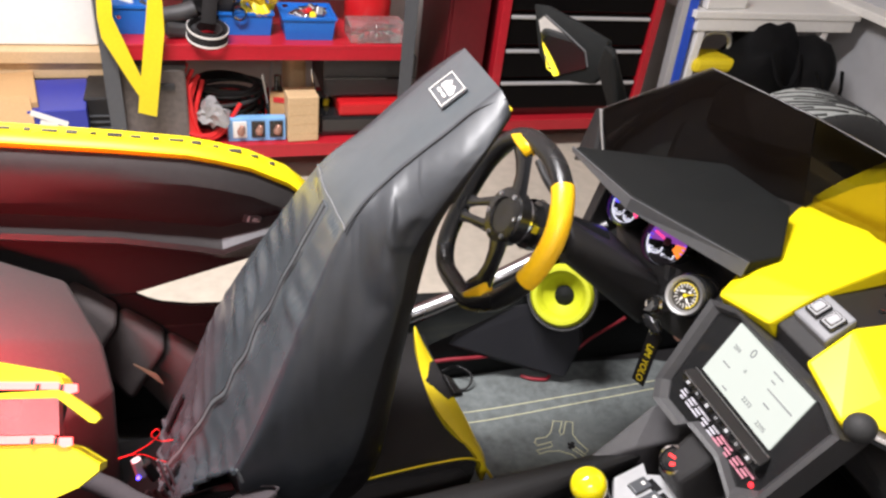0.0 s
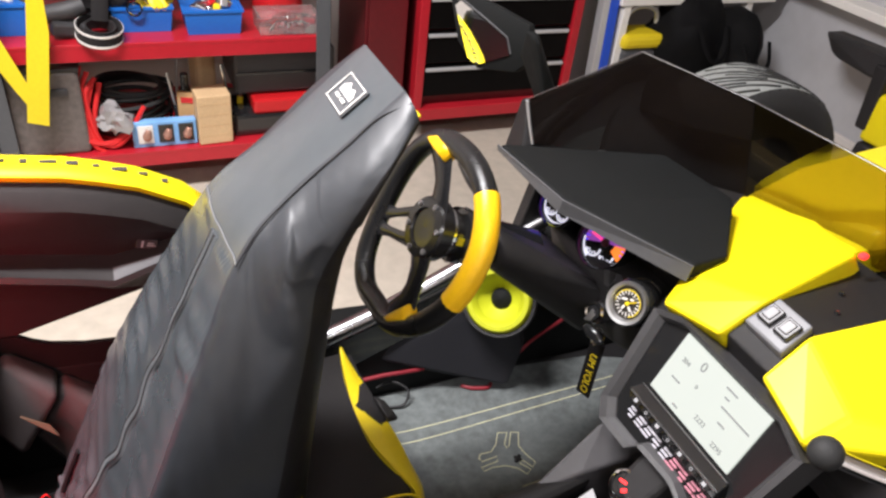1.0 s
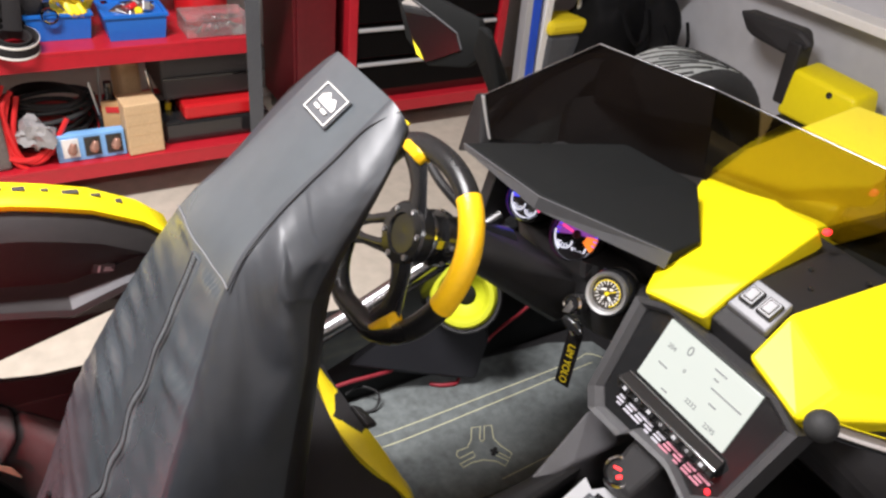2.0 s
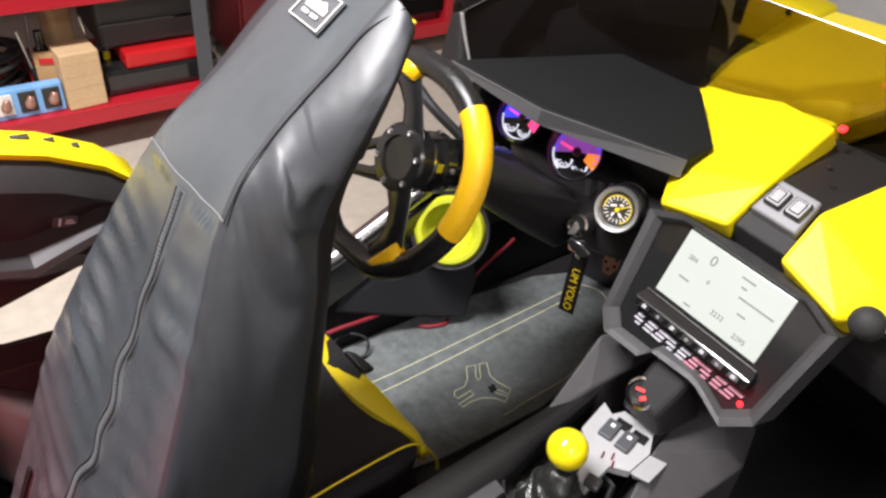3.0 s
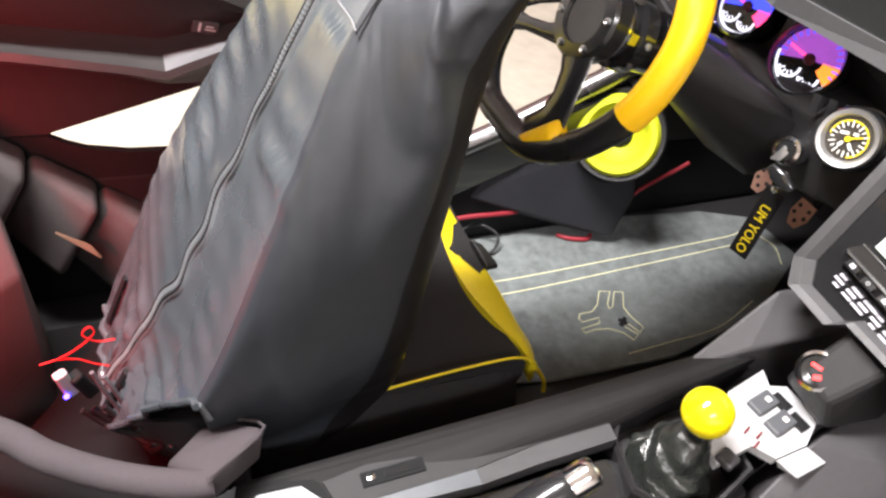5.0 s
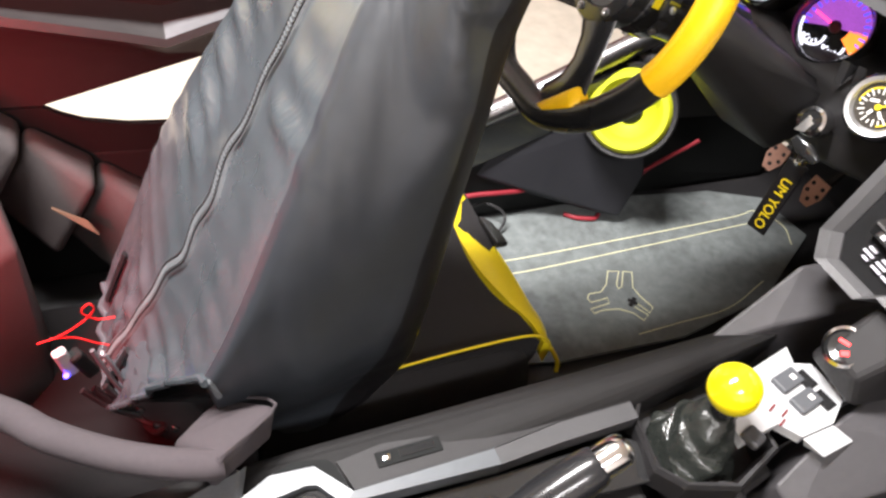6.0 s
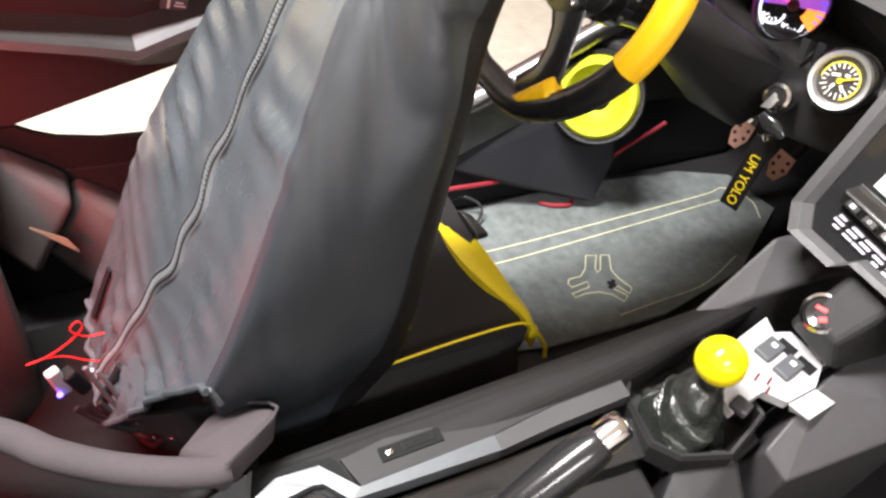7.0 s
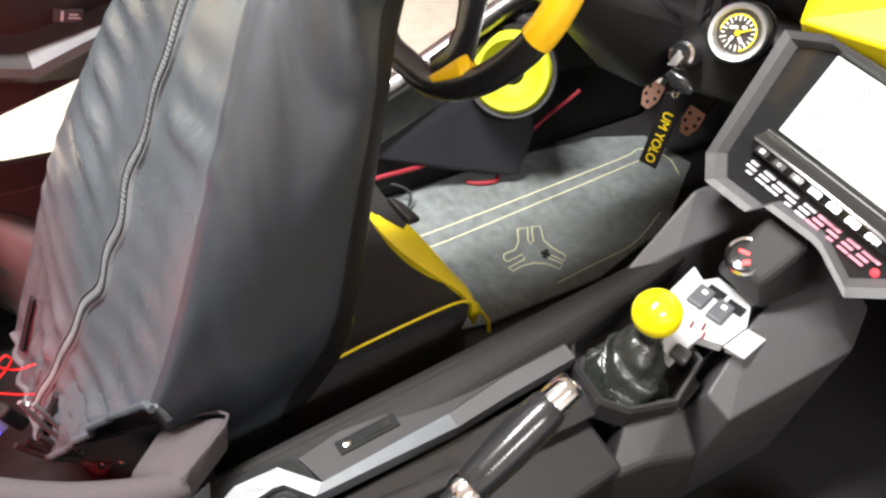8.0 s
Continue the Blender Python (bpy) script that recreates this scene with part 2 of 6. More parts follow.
setting("wall_south", block((X0 + X1) / 2, Y0 - 0.05, ZC / 2, X1 - X0, 0.1, ZC, 0), WALL_WHITE, "plain white garage wall", "wall")
setting("wall_west", block(X0 - 0.05, (Y0 + Y1) / 2, ZC / 2, 0.1, Y1 - Y0, ZC, 0), WALL_WHITE, "plain white garage wall", "wall")
setting("wall_east", block(X1 + 0.05, (Y0 + Y1) / 2, ZC / 2, 0.1, Y1 - Y0, ZC, 0), WALL_GREY, "plain grey painted garage wall", "wall")

# ---- driver's seat, its backrest folded forward ----
SEAT_Y = 0.468
# rear x, rear z, half width of the rear panel, front x, front z, half width at the front
BACK = np.array([
    (-0.105, 0.245, 0.165, 0.190, 0.290, 0.132),
    (-0.045, 0.375, 0.184, 0.228, 0.365, 0.140),
    (0.015, 0.500, 0.197, 0.236, 0.470, 0.147),
    (0.090, 0.655, 0.158, 0.256, 0.640, 0.134),
    (0.166, 0.812, 0.097, 0.281, 0.800, 0.124),
    (0.230, 0.877, 0.073, 0.304, 0.872, 0.132),
    (0.295, 0.935, 0.073, 0.332, 0.926, 0.128),
    (0.345, 0.980, 0.074, 0.364, 0.962, 0.106),
    (0.364, 0.997, 0.074, 0.374, 0.968, 0.094),
])


def back_at(s):
    """The backrest's measures at s, 0 at its foot and 1 at its top."""
    k = s * (len(BACK) - 1)
    i = min(int(k), len(BACK) - 2)
    u = k - i
    p = [BACK[max(0, min(len(BACK) - 1, j))] for j in (i - 1, i, i + 1, i + 2)]
    return 0.5 * (2 * p[1] + (p[2] - p[0]) * u + (2 * p[0] - 5 * p[1] + 4 * p[2] - p[3]) * u * u + (3 * p[1] - p[0] - 3 * p[2] + p[3]) * u ** 3)


ARC = [0.0]
for arc_k in range(200):
    arc_a, arc_b = back_at(arc_k / 200), back_at((arc_k + 1) / 200)
    ARC.append(ARC[-1] + math.hypot(arc_b[0] - arc_a[0], arc_b[1] - arc_a[1]))
ZIP_LINE = [(0.235, -0.16), (0.29, -0.07), (0.322, -0.03), (0.364, 0.025), (0.43, 0.07), (0.475, 0.145), (0.52, 0.18), (0.56, 0.17), (0.61, 0.13), (0.66, 0.14), (0.72, 0.13), (0.77, 0.16), (0.806, 0.10)]


def zip_u(z):
    """Where the zip runs across the rear panel, as a share of its half width."""
    line = sum(float(np.interp(z + 0.006 * j, [a for a, b in ZIP_LINE], [b for a, b in ZIP_LINE])) for j in range(-3, 4)) / 7
    return line + 0.030 * math.sin(2 * math.pi * z / 0.078) * max(0.0, min(1.0, (0.78 - z) / 0.06)) * max(0.35, min(1.0, (z - 0.36) / 0.12))


def wrinkle(u, s):
    """Slack folds of the cover: they run slantwise down it, and hang straight near the hem."""
    m = back_at(s)
    along = float(np.interp(s * 200, range(201), ARC))
    low = max(0.0, min(1.0, (0.80 - m[1]) / 0.14))
    low = low * low * (3 - 2 * low)
    if not low:
        return 0.0040 * noise.noise((u * 10, along * 8, 7.7)) + 0.0008 * noise.noise((u * 30, along * 24, 2.7))
    away = u - zip_u(m[1]) * m[2]
    beside = 1 - math.exp(-(away / 0.024) ** 2)
    bend = 0.022 * noise.noise((u * 6, along * 5, 1.3 + (away > 0))) + 0.006 * noise.noise((u * 15, along * 13, 5.1))
    run = along + (-0.10 if away > 0 else 0.16) * away + bend
    crest = (0.5 + 0.5 * math.sin(2 * math.pi * run / 0.043)) ** 1.5
    swell = max(0.10, min(1.3, 0.62 + 1.7 * noise.noise((u * 9 + 3.1, along * 8, 4.4))))
    hang = max(0.0, min(1.0, (0.40 - m[1]) / 0.12))
    pleat = 0.0045 * hang * math.sin(2 * math.pi * (u + 0.2 * bend) / 0.043)
    return low * (0.0092 * crest * swell * beside * (1 - 0.5 * hang) + pleat * beside + 0.004 * noise.noise((u * 10, along * 8, 7.7)) + 0.004 * noise.noise((u * 7, along * 5, 9.2)) + 0.002 * (1 - beside)) + 0.0010 * noise.noise((u * 26, along * 21, 2.7))


def back_point(s, u_rel, d, lift=0.0):
    """A point of the cover: u_rel across the rear panel (-1 is the driver's outer side), d from rear (0) to front (1)."""
    xr, zr, a, xf, zf, b = back_at(s)
    e = 0.01
    t1, t0 = back_at(min(1, s + e)), back_at(max(0, s - e))
    tang = Vector((t1[0] - t0[0], 0, t1[1] - t0[1])).normalized()
    n = Vector((-tang.z, 0, tang.x))
    u = u_rel * (a + (b - a) * (d if s < 0.5 else d ** 0.7) + 0.048 * d * (1 - d))
    p = Vector((xr + (xf - xr) * d, SEAT_Y - u, zr + (zf - zr) * d))
    if d == 0:
        bulge = 0.004 * (1 - u_rel * u_rel)
        p += n * (bulge + wrinkle(u, s) * (1 - u_rel ** 6) + lift)
    return p


def hem(u, d):
    """How far the lower edge is raised: it arches over the hinge beside the console."""
    if d == 0:
        return float(np.interp(u, (0.25, 0.4, 0.5, 0.6, 0.7, 0.8, 0.9, 1.0), (0.0, 0.055, 0.080, 0.116, 0.162, 0.203, 0.231, 0.243))) + 0.0015 * math.sin(u * 30)
    return 0.243 + (0.045 - 0.243) * min(1.0, d / 0.40)


ACROSS, RISE = 84, 180
ROUND = ACROSS + 36


def backrest_mesh():
    rings = []
    for j in range(RISE + 1):
        s = j / RISE
        ring = [back_point(hem(-1 + 2 * k / ACROSS, 0) * (1 - s) + s, -1 + 2 * k / ACROSS, 0) for k in range(ACROSS + 1)]
        for k in range(1, 13):
            d = k / 12
            p = back_point(hem(1, d) * (1 - s) + s, 1, d)
            p.y -= 0.010 * math.sin(math.pi * d) * (1 - s) + (0.008 * noise.noise((s * 9, d * 4.5, 2.2)) + 0.003 * noise.noise((s * 24, d * 8, 6.1))) * min(1.0, d * 4, (1 - d) * 4) * max(0.3, min(1.0, (0.62 - s) / 0.1))
            # a crease runs from the cross seam down the flank
            line = float(np.interp(s, (0.10, 0.30, 0.41, 0.52), (0.86, 0.84, 0.78, 0.02)))
            p.y -= 0.013 * max(0.0, 1 - abs(d - line) / 0.34) * max(0.0, min(1.0, (0.56 - s) / 0.05))
            # low down the cover tucks in under itself
            p.y += 0.17 * max(0.0, 0.12 + 0.17 * d - s) * math.sin(math.pi * d)
            # and its lower edge turns outwards
            p.y -= 0.020 * max(0.0, 1 - s / 0.055) ** 1.4 * max(0.0, 1 - abs(d - 0.66) / 0.34)
            ring.append(p)
        for k in range(1, 12):
            u = 1 - 2 * k / 12
            p = back_point(s, u, 1.0)
            p.x += (0.018 - 0.016 * max(0.0, min(1.0, (s - 0.55) / 0.2))) * (1 - u ** 4)
            ring.append(p)
        for k in range(12):
            p = back_point(s, -1, 1 - k / 12)
            p.y += 0.010 * math.sin(math.pi * k / 12) * (1 - s)
            ring.append(p)
        ring[0].y += 0.0035 * abs(math.sin(s * 150)) * (s < 0.5)
        # the cover turns softly from the rear panel to both flanks
        for turn in range(3 if s < 0.6 else 1):
            old = [p.copy() for p in ring]
            for k in [*range(ACROSS - 6, ACROSS + 6), *range(ACROSS + 10, ACROSS + 15), *range(-8, 6)]:
                ring[k % ROUND] = old[k % ROUND] * 0.5 + (old[(k - 1) % ROUND] + old[(k + 1) % ROUND]) * 0.25
        rings.append(ring)
    return loft(rings)


def s_of_z(z):
    return min((j / 400 for j in range(401)), key=lambda s: abs(back_at(s)[1] - z))


driver_seat = thing("driver_seat", (0.15, SEAT_Y, 0.1), "dark grey vinyl sport seat, its backrest folded forward", "car seat")
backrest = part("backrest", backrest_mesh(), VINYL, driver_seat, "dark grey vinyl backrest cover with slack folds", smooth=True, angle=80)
# shade put into the colour: a darker flank, its foremost strip darker still
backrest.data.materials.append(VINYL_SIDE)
backrest.data.materials.append(VINYL_SHADED)
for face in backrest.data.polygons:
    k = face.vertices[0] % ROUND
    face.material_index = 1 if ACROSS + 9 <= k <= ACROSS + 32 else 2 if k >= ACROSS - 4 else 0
zs = [0.245 + (0.806 - 0.245) * k / 70 for k in range(71)]
zus = [zip_u(z) for z in zs]


def zip_run(offset, lift):
    """A line along the zip, offset metres to the side of it."""
    run = [back_point(s_of_z(z), u + offset / back_at(s_of_z(z))[2], 0, lift) for z, u in zip(zs, zus)]
    return [sum((run[max(0, min(70, k + j))] for j in range(-1, 2)), Vector()) / 3 for k in range(71)]


part("zip_flap", loft([[a, b, c, d] for a, b, c, d in zip(zip_run(-0.0125, -0.004), zip_run(-0.0100, 0.003), zip_run(0.0100, 0.003), zip_run(0.0125, -0.004))]), TAPE, backrest, "raised grey zip tape", smooth=True, angle=70)
for off in (-0.0066, 0.0066):
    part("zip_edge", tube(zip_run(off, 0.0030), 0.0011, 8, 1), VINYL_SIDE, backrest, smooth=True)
teeth_a, teeth_b = smooth_path(zip_run(-0.0036, 0.0036), 2), smooth_path(zip_run(0.0036, 0.0036), 2)
part("zipper", merge(*[tube([a, (a + b) / 2 + Vector((-0.0004, 0, 0.0002)), b], 0.0008, 5, 1) for a, b in zip(teeth_a, teeth_b)]), ZIP, backrest, "dark grey coil zipper", smooth=True)
hem_line = [back_point(hem(-1 + k / 20, 0), -1 + k / 20, 0, 0.001) for k in range(1, 40)]
part("hem_roll", tube(hem_line, 0.0042, 8, 1), VINYL, backrest, "rolled lower hem", smooth=True)
part("zip_pull", merge(block(-0.112, 0.502, 0.248, 0.006, 0.008, 0.022, 0.002), tube([(-0.112, 0.502, 0.24), (-0.12, 0.508, 0.225), (-0.116, 0.512, 0.205)], 0.002, 6)), STEEL, backrest, "metal zip pull")
seam = [back_point(s_of_z(0.811 + 0.003 * u), u, 0, 0.0008) for u in (-0.99, -0.7, -0.4, -0.1, 0.2, 0.5, 0.8, 0.99)]
part("seam", tube(seam, 0.0009, 6), SEAM_GREY, backrest, "pale stitched cross seam", smooth=True)
crease = [back_point(s_of_z(z), 1.0, 0.001) + Vector((-0.001, -0.001, 0)) for z in (0.815, 0.85, 0.88, 0.91, 0.94, 0.97)] + [back_point(1, 1, 0.2)]
part("side_seam", tube(crease, 0.0009, 6), CLOTH, backrest, smooth=True)
part("hem_tab", hull([back_point(0.245, 1.0, 0.0) + Vector(v) for v in ((-0.004, 0.006, 0.006), (-0.003, -0.002, 0.008), (0.002, -0.004, -0.018), (0.008, -0.004, -0.016), (0.0, 0.003, 0.006), (0.006, 0.001, -0.016))], 0.001), TAPE, backrest, "pale folded hem tab")
top_pipe = [back_point(1, u, 0.62) + Vector((0.001, 0, 0.0015)) for u in (0.35, 0.5, 0.65, 0.8, 0.9, 1)]
part("piping", tube(top_pipe, 0.0016, 6), YELLOW_VINYL, backrest, "yellow piping", smooth=True)
front_pipe = [back_point(s_of_z(z), 1, 1.0) + Vector((-0.008, 0.001, 0)) for z in (0.46, 0.48, 0.50, 0.53, 0.56, 0.60, 0.64)]
part("piping", tube(front_pipe, 0.0011, 6), YELLOW_VINYL, backrest, "thin yellow piping", smooth=True)
# the stitched patch near the top
pc = back_point(s_of_z(0.961), -0.03, 0, 0.0025)
tang = (back_point(s_of_z(0.985), -0.05, 0) - back_point(s_of_z(0.945), -0.05, 0)).normalized()
PM = basis(pc, (0, -1, 0), tang)


def on_patch(bm):
    bm.transform(PM @ Matrix.Diagonal((1.10, 0.72, 1, 1)))
    return bm


part("patch", on_patch(block(0, 0, -0.001, 0.056, 0.060, 0.002, 0.0008)), POST_GREY, backrest, "black woven patch with a white frame")
frame_bars = [block(0, 0.027, 0.002, 0.054, 0.0014, 0.0006, 0), block(0, -0.027, 0.002, 0.054, 0.0014, 0.0006, 0),
              block(-0.026, 0, 0.002, 0.0014, 0.052, 0.0006, 0), block(0.026, 0, 0.002, 0.0014, 0.052, 0.0006, 0)]
part("patch_frame", on_patch(merge(*frame_bars)), WHITE, backrest)
marks = [slab([(-0.017, -0.004, 0.0008), (-0.017, 0.008, 0.0008), (-0.008, 0.018, 0.0008), (0.000, 0.010, 0.0008), (0.000, -0.004, 0.0008)], (0, 0, 0.0006)),
         slab([(0.000, -0.004, 0.0008), (0.000, 0.010, 0.0008), (0.009, 0.015, 0.0008), (0.018, 0.004, 0.0008), (0.018, -0.004, 0.0008)], (0, 0, 0.0006))]
part("patch_mark", on_patch(merge(*marks)), WHITE, backrest, "white peaked mark")
part("patch_mark", on_patch(merge(block(-0.008, -0.012, 0.002, 0.012, 0.005, 0.001, 0), block(0.008, -0.012, 0.002, 0.012, 0.005, 0.001, 0))), WHITE, backrest)

# the cushion


def cushion(y0, y1, x0, x1):
    rings = []
    for k in range(25):
        v = k / 24
        y = y0 + (y1 - y0) * v
        top = 0.345 - 0.062 * math.sin(math.pi * v) ** 0.7
        nose = x1 + 0.035 * math.sin(math.pi * v)
        ring = [(x0, y, 0.12), (x0, y, top)]
        ring += [(x0 + (nose - x0) * q, y, top - 0.008 * math.sin(math.pi * q) + 0.004 * noise.noise((q * 6, v * 5, 0.4))) for q in (0.1, 0.2, 0.35, 0.5, 0.65, 0.8, 0.9, 0.97)]
        ring += [(nose + 0.004, y, top - 0.012), (nose + 0.004, y, top - 0.04), (nose - 0.012, y, top - 0.10), (nose - 0.03, y, 0.12)]
        rings.append(ring)
    return loft(rings)


part("cushion", cushion(0.343, 0.682, 0.0, 0.405), CLOTH, driver_seat, "black cloth cushion", smooth=True, angle=50)
outer = smooth_path([(0.436, 0.350, 0.296), (0.446, 0.392, 0.292), (0.446, 0.44, 0.284), (0.446, 0.51, 0.276), (0.436, 0.595, 0.278), (0.408, 0.655, 0.320), (0.392, 0.684, 0.352)], 6)
inner_ = smooth_path([(0.424, 0.352, 0.312), (0.420, 0.385, 0.312), (0.408, 0.43, 0.304), (0.392, 0.51, 0.292), (0.386, 0.59, 0.293), (0.384, 0.650, 0.334), (0.386, 0.682, 0.356)], 6)
front_panel = part("front_panel", loft([[b, b.lerp(a, 0.3) + Vector((0, 0, 0.004)), b.lerp(a, 0.7) + Vector((0, 0, 0.004)), a, a + Vector((-0.004, 0, -0.03)), b + Vector((0, 0, -0.03))] for a, b in zip(outer, inner_)]), YELLOW_VINYL, driver_seat, "yellow vinyl front edge of the cushion", smooth=True, angle=50)
part("buckle", hull([(0.428, 0.600, 0.300), (0.448, 0.592, 0.290), (0.460, 0.548, 0.287), (0.438, 0.546, 0.292), (0.428, 0.600, 0.288), (0.448, 0.592, 0.278), (0.460, 0.548, 0.276), (0.438, 0.546, 0.278)], 0.003), PLASTIC, front_panel, "black plastic webbing slider")
part("piping", tube([(0.20, 0.341, 0.340), (0.26, 0.341, 0.348), (0.33, 0.342, 0.352), (0.39, 0.344, 0.348), (0.422, 0.347, 0.326), (0.437, 0.351, 0.297)], 0.0018, 8), YELLOW_VINYL, driver_seat, "yellow piping", smooth=True)
part("piping", tube([(0.437, 0.351, 0.297), (0.446, 0.340, 0.280), (0.447, 0.334, 0.262)], 0.003, 8), YELLOW_VINYL, driver_seat, smooth=True)
part("bolster", hull([(0.05, 0.30, 0.12), (0.40, 0.31, 0.12), (0.05, 0.345, 0.33), (0.38, 0.345, 0.335), (0.41, 0.345, 0.30), (0.05, 0.312, 0.30), (0.36, 0.318, 0.31), (0.42, 0.33, 0.2), (0.42, 0.36, 0.12), (0.05, 0.36, 0.12)], 0.012, 3), CLOTH, driver_seat, smooth=True, angle=40)
part("seat_base", block(0.20, SEAT_Y, 0.135, 0.34, 0.34, 0.07, 0.01), PLASTIC, driver_seat, "black seat base")

# ---- the three-wheeler ----
CY = 0.14
car = thing("three_wheeler", (0.5, CY, 0.0), "yellow and black open three-wheeled roadster parked in the garage", "vehicle")

# tub
part("floor_pan", block(0.47, CY, 0.085, 1.84, 1.40, 0.03, 0.004), PLASTIC, car, "black floor pan")
part("firewall", block(1.26, CY, 0.415, 0.04, 1.36, 0.64, 0.01, (0, -12, 0)), PLASTIC, car)
part("sill", hull([(-0.45, 0.77, 0.10), (1.2, 0.77, 0.10), (-0.45, 0.86, 0.10), (1.2, 0.86, 0.10), (-0.45, 0.80, 0.36), (-0.12, 0.80, 0.30), (1.2, 0.80, 0.26), (-0.45, 0.86, 0.36), (-0.12, 0.86, 0.30), (1.2, 0.86, 0.26)], 0.012), PLASTIC_MATT, car, "black sill")
part("sill", hull([(-0.45, -0.49, 0.10), (1.2, -0.49, 0.10), (-0.45, -0.58, 0.10), (1.2, -0.58, 0.10), (-0.45, -0.52, 0.30), (1.2, -0.52, 0.26), (-0.45, -0.58, 0.30), (1.2, -0.58, 0.26)], 0.012), PLASTIC_MATT, car, "black sill")
part("side_wall", block(0.40, -0.565, 0.34, 1.70, 0.03, 0.50, 0.008), PLASTIC_MATT, car, "black outer side wall")
part("sill_arch", slab([(-0.45, 0.80, 0.43), (-0.145, 0.80, 0.413), (-0.124, 0.80, 0.398), (-0.10, 0.80, 0.386), (-0.045, 0.80, 0.373), (0.02, 0.80, 0.368), (0.10, 0.80, 0.35), (0.25, 0.80, 0.26), (0.25, 0.80, 0.15), (-0.45, 0.80, 0.15)], (0, 0.010, 0), 0.002), PLASTIC_MATT, car, "black arched sill edge")
part("sill_tube", tube([(0.39, 0.794, 0.284), (0.539, 0.80, 0.335), (0.753, 0.80, 0.440), (0.86, 0.80, 0.49)], 0.019, 14), TUBE, car, "polished metal side tube", smooth=True)
part("tube_plate", hull([(0.30, 0.80, 0.235), (0.90, 0.80, 0.49), (0.90, 0.80, 0.40), (0.45, 0.80, 0.20), (0.30, 0.78, 0.235), (0.90, 0.78, 0.47), (0.90, 0.78, 0.40), (0.45, 0.78, 0.20)], 0.004), GLOSS, car)

# side panel beside the driver: yellow rail over a black moulded panel
XS = [-0.62, -0.45, -0.30, -0.15, -0.025, 0.022, 0.08, 0.15, 0.19]
RAIL = [0.772, 0.763, 0.751, 0.734, 0.717, 0.705, 0.687, 0.650, 0.612]
rings, inner = [], []
for x, z in zip(XS, RAIL):
    rings.append([(x, 0.825, z), (x, 0.808, z - 0.003), (x, 0.802, z - 0.009), (x, 0.805, z - 0.019), (x, 0.86, z - 0.05), (x, 0.90, z - 0.06), (x, 0.90, z - 0.03), (x, 0.86, z - 0.002)])
    lt = float(np.interp(x, (-0.62, -0.12, 0.022, 0.10, 0.19), (0.631, 0.565, 0.537, 0.552, 0.572)))
    lb = float(np.interp(x, (-0.62, -0.12, 0.022, 0.10, 0.19), (0.630, 0.563, 0.526, 0.553, 0.580)))
    inner.append([(x, 0.812, z - 0.019), (x, 0.794, z - 0.034), (x, 0.781, z - 0.058), (x, 0.782, 0.63 + 0.5 * (z - 0.73)), (x, 0.812, lt + 0.010), (x, 0.790, lt), (x, 0.762, lb + 0.004), (x, 0.758, lb - 0.006), (x, 0.775, lb - 0.022), (x, 0.798, 0.485), (x, 0.806, 0.413 + 0.285 * (x + 0.145)), (x, 0.85, 0.413 + 0.285 * (x + 0.145)), (x, 0.86, 0.60)])
side_rail = part("side_rail", loft([smooth_ring for smooth_ring in rings]), YELLOW, car, "glossy yellow side rail with black lettering", smooth=True, angle=50)
side_panel = part("side_panel", loft(inner), PANEL, car, "black moulded side panel", smooth=True, angle=30)
# the light on the ledge's kicked-up end is put in as a paler colour
side_panel.data.materials.append(LIP)
for face in side_panel.data.polygons:
    if all(v // 13 >= 5 and v % 13 in (5, 6) for v in face.vertices):
        face.material_index = 1

# centre console
console = part("console", merge(
    hull([(-0.45, 0.235, 0.10), (0.70, 0.26, 0.10), (-0.45, 0.225, 0.38), (0.10, 0.230, 0.40), (0.47, 0.222, 0.408), (0.55, 0.236, 0.425), (0.70, 0.25, 0.44),
          (-0.45, 0.17, 0.39), (0.10, 0.172, 0.412), (0.43, 0.190, 0.418), (0.55, 0.228, 0.432), (0.70, 0.23, 0.45), (-0.45, 0.17, 0.10), (0.70, 0.23, 0.10)], 0.006),
    hull([(-0.45, 0.17, 0.10), (0.42, 0.17, 0.10), (-0.45, 0.165, 0.36), (0.42, 0.17, 0.375), (-0.45, 0.02, 0.36), (0.42, 0.06, 0.37), (-0.45, 0.01, 0.10), (0.42, 0.01, 0.10)], 0.006)),
    CONSOLE, car, "black plastic centre console")
# hand brake in its trough
BRAKE_FOOT, BRAKE_TIP = Vector((0.205, 0.0745, 0.515)), Vector((0.312, 0.0920, 0.572))
BRAKE_AXIS = (BRAKE_TIP - BRAKE_FOOT).normalized()
brake = part("hand_brake", lathe([(0.0, 0.0), (0.0150, 0.0), (0.0166, 0.004), (0.0174, 0.020), (0.0186, 0.040), (0.0190, 0.060), (0.0184, 0.080), (0.0168, 0.092), (0.0150, 0.096), (0.0, 0.097)], BRAKE_FOOT, BRAKE_AXIS, 28), SATIN, car, "black hand brake lever with a chrome button", smooth=True, angle=50)
part("brake_shaft", tube([(0.02, 0.050, 0.42), (0.14, 0.064, 0.482), (0.207, 0.0748, 0.516)], 0.0120, 18), SATIN, brake, smooth=True)
part("collar", lathe([(0.0125, -0.012), (0.0160, -0.012), (0.0170, -0.008), (0.0170, 0.000), (0.0155, 0.003), (0.0125, 0.003)], BRAKE_FOOT, BRAKE_AXIS, 28), CHROME, brake, "chrome collar", smooth=True, angle=50)
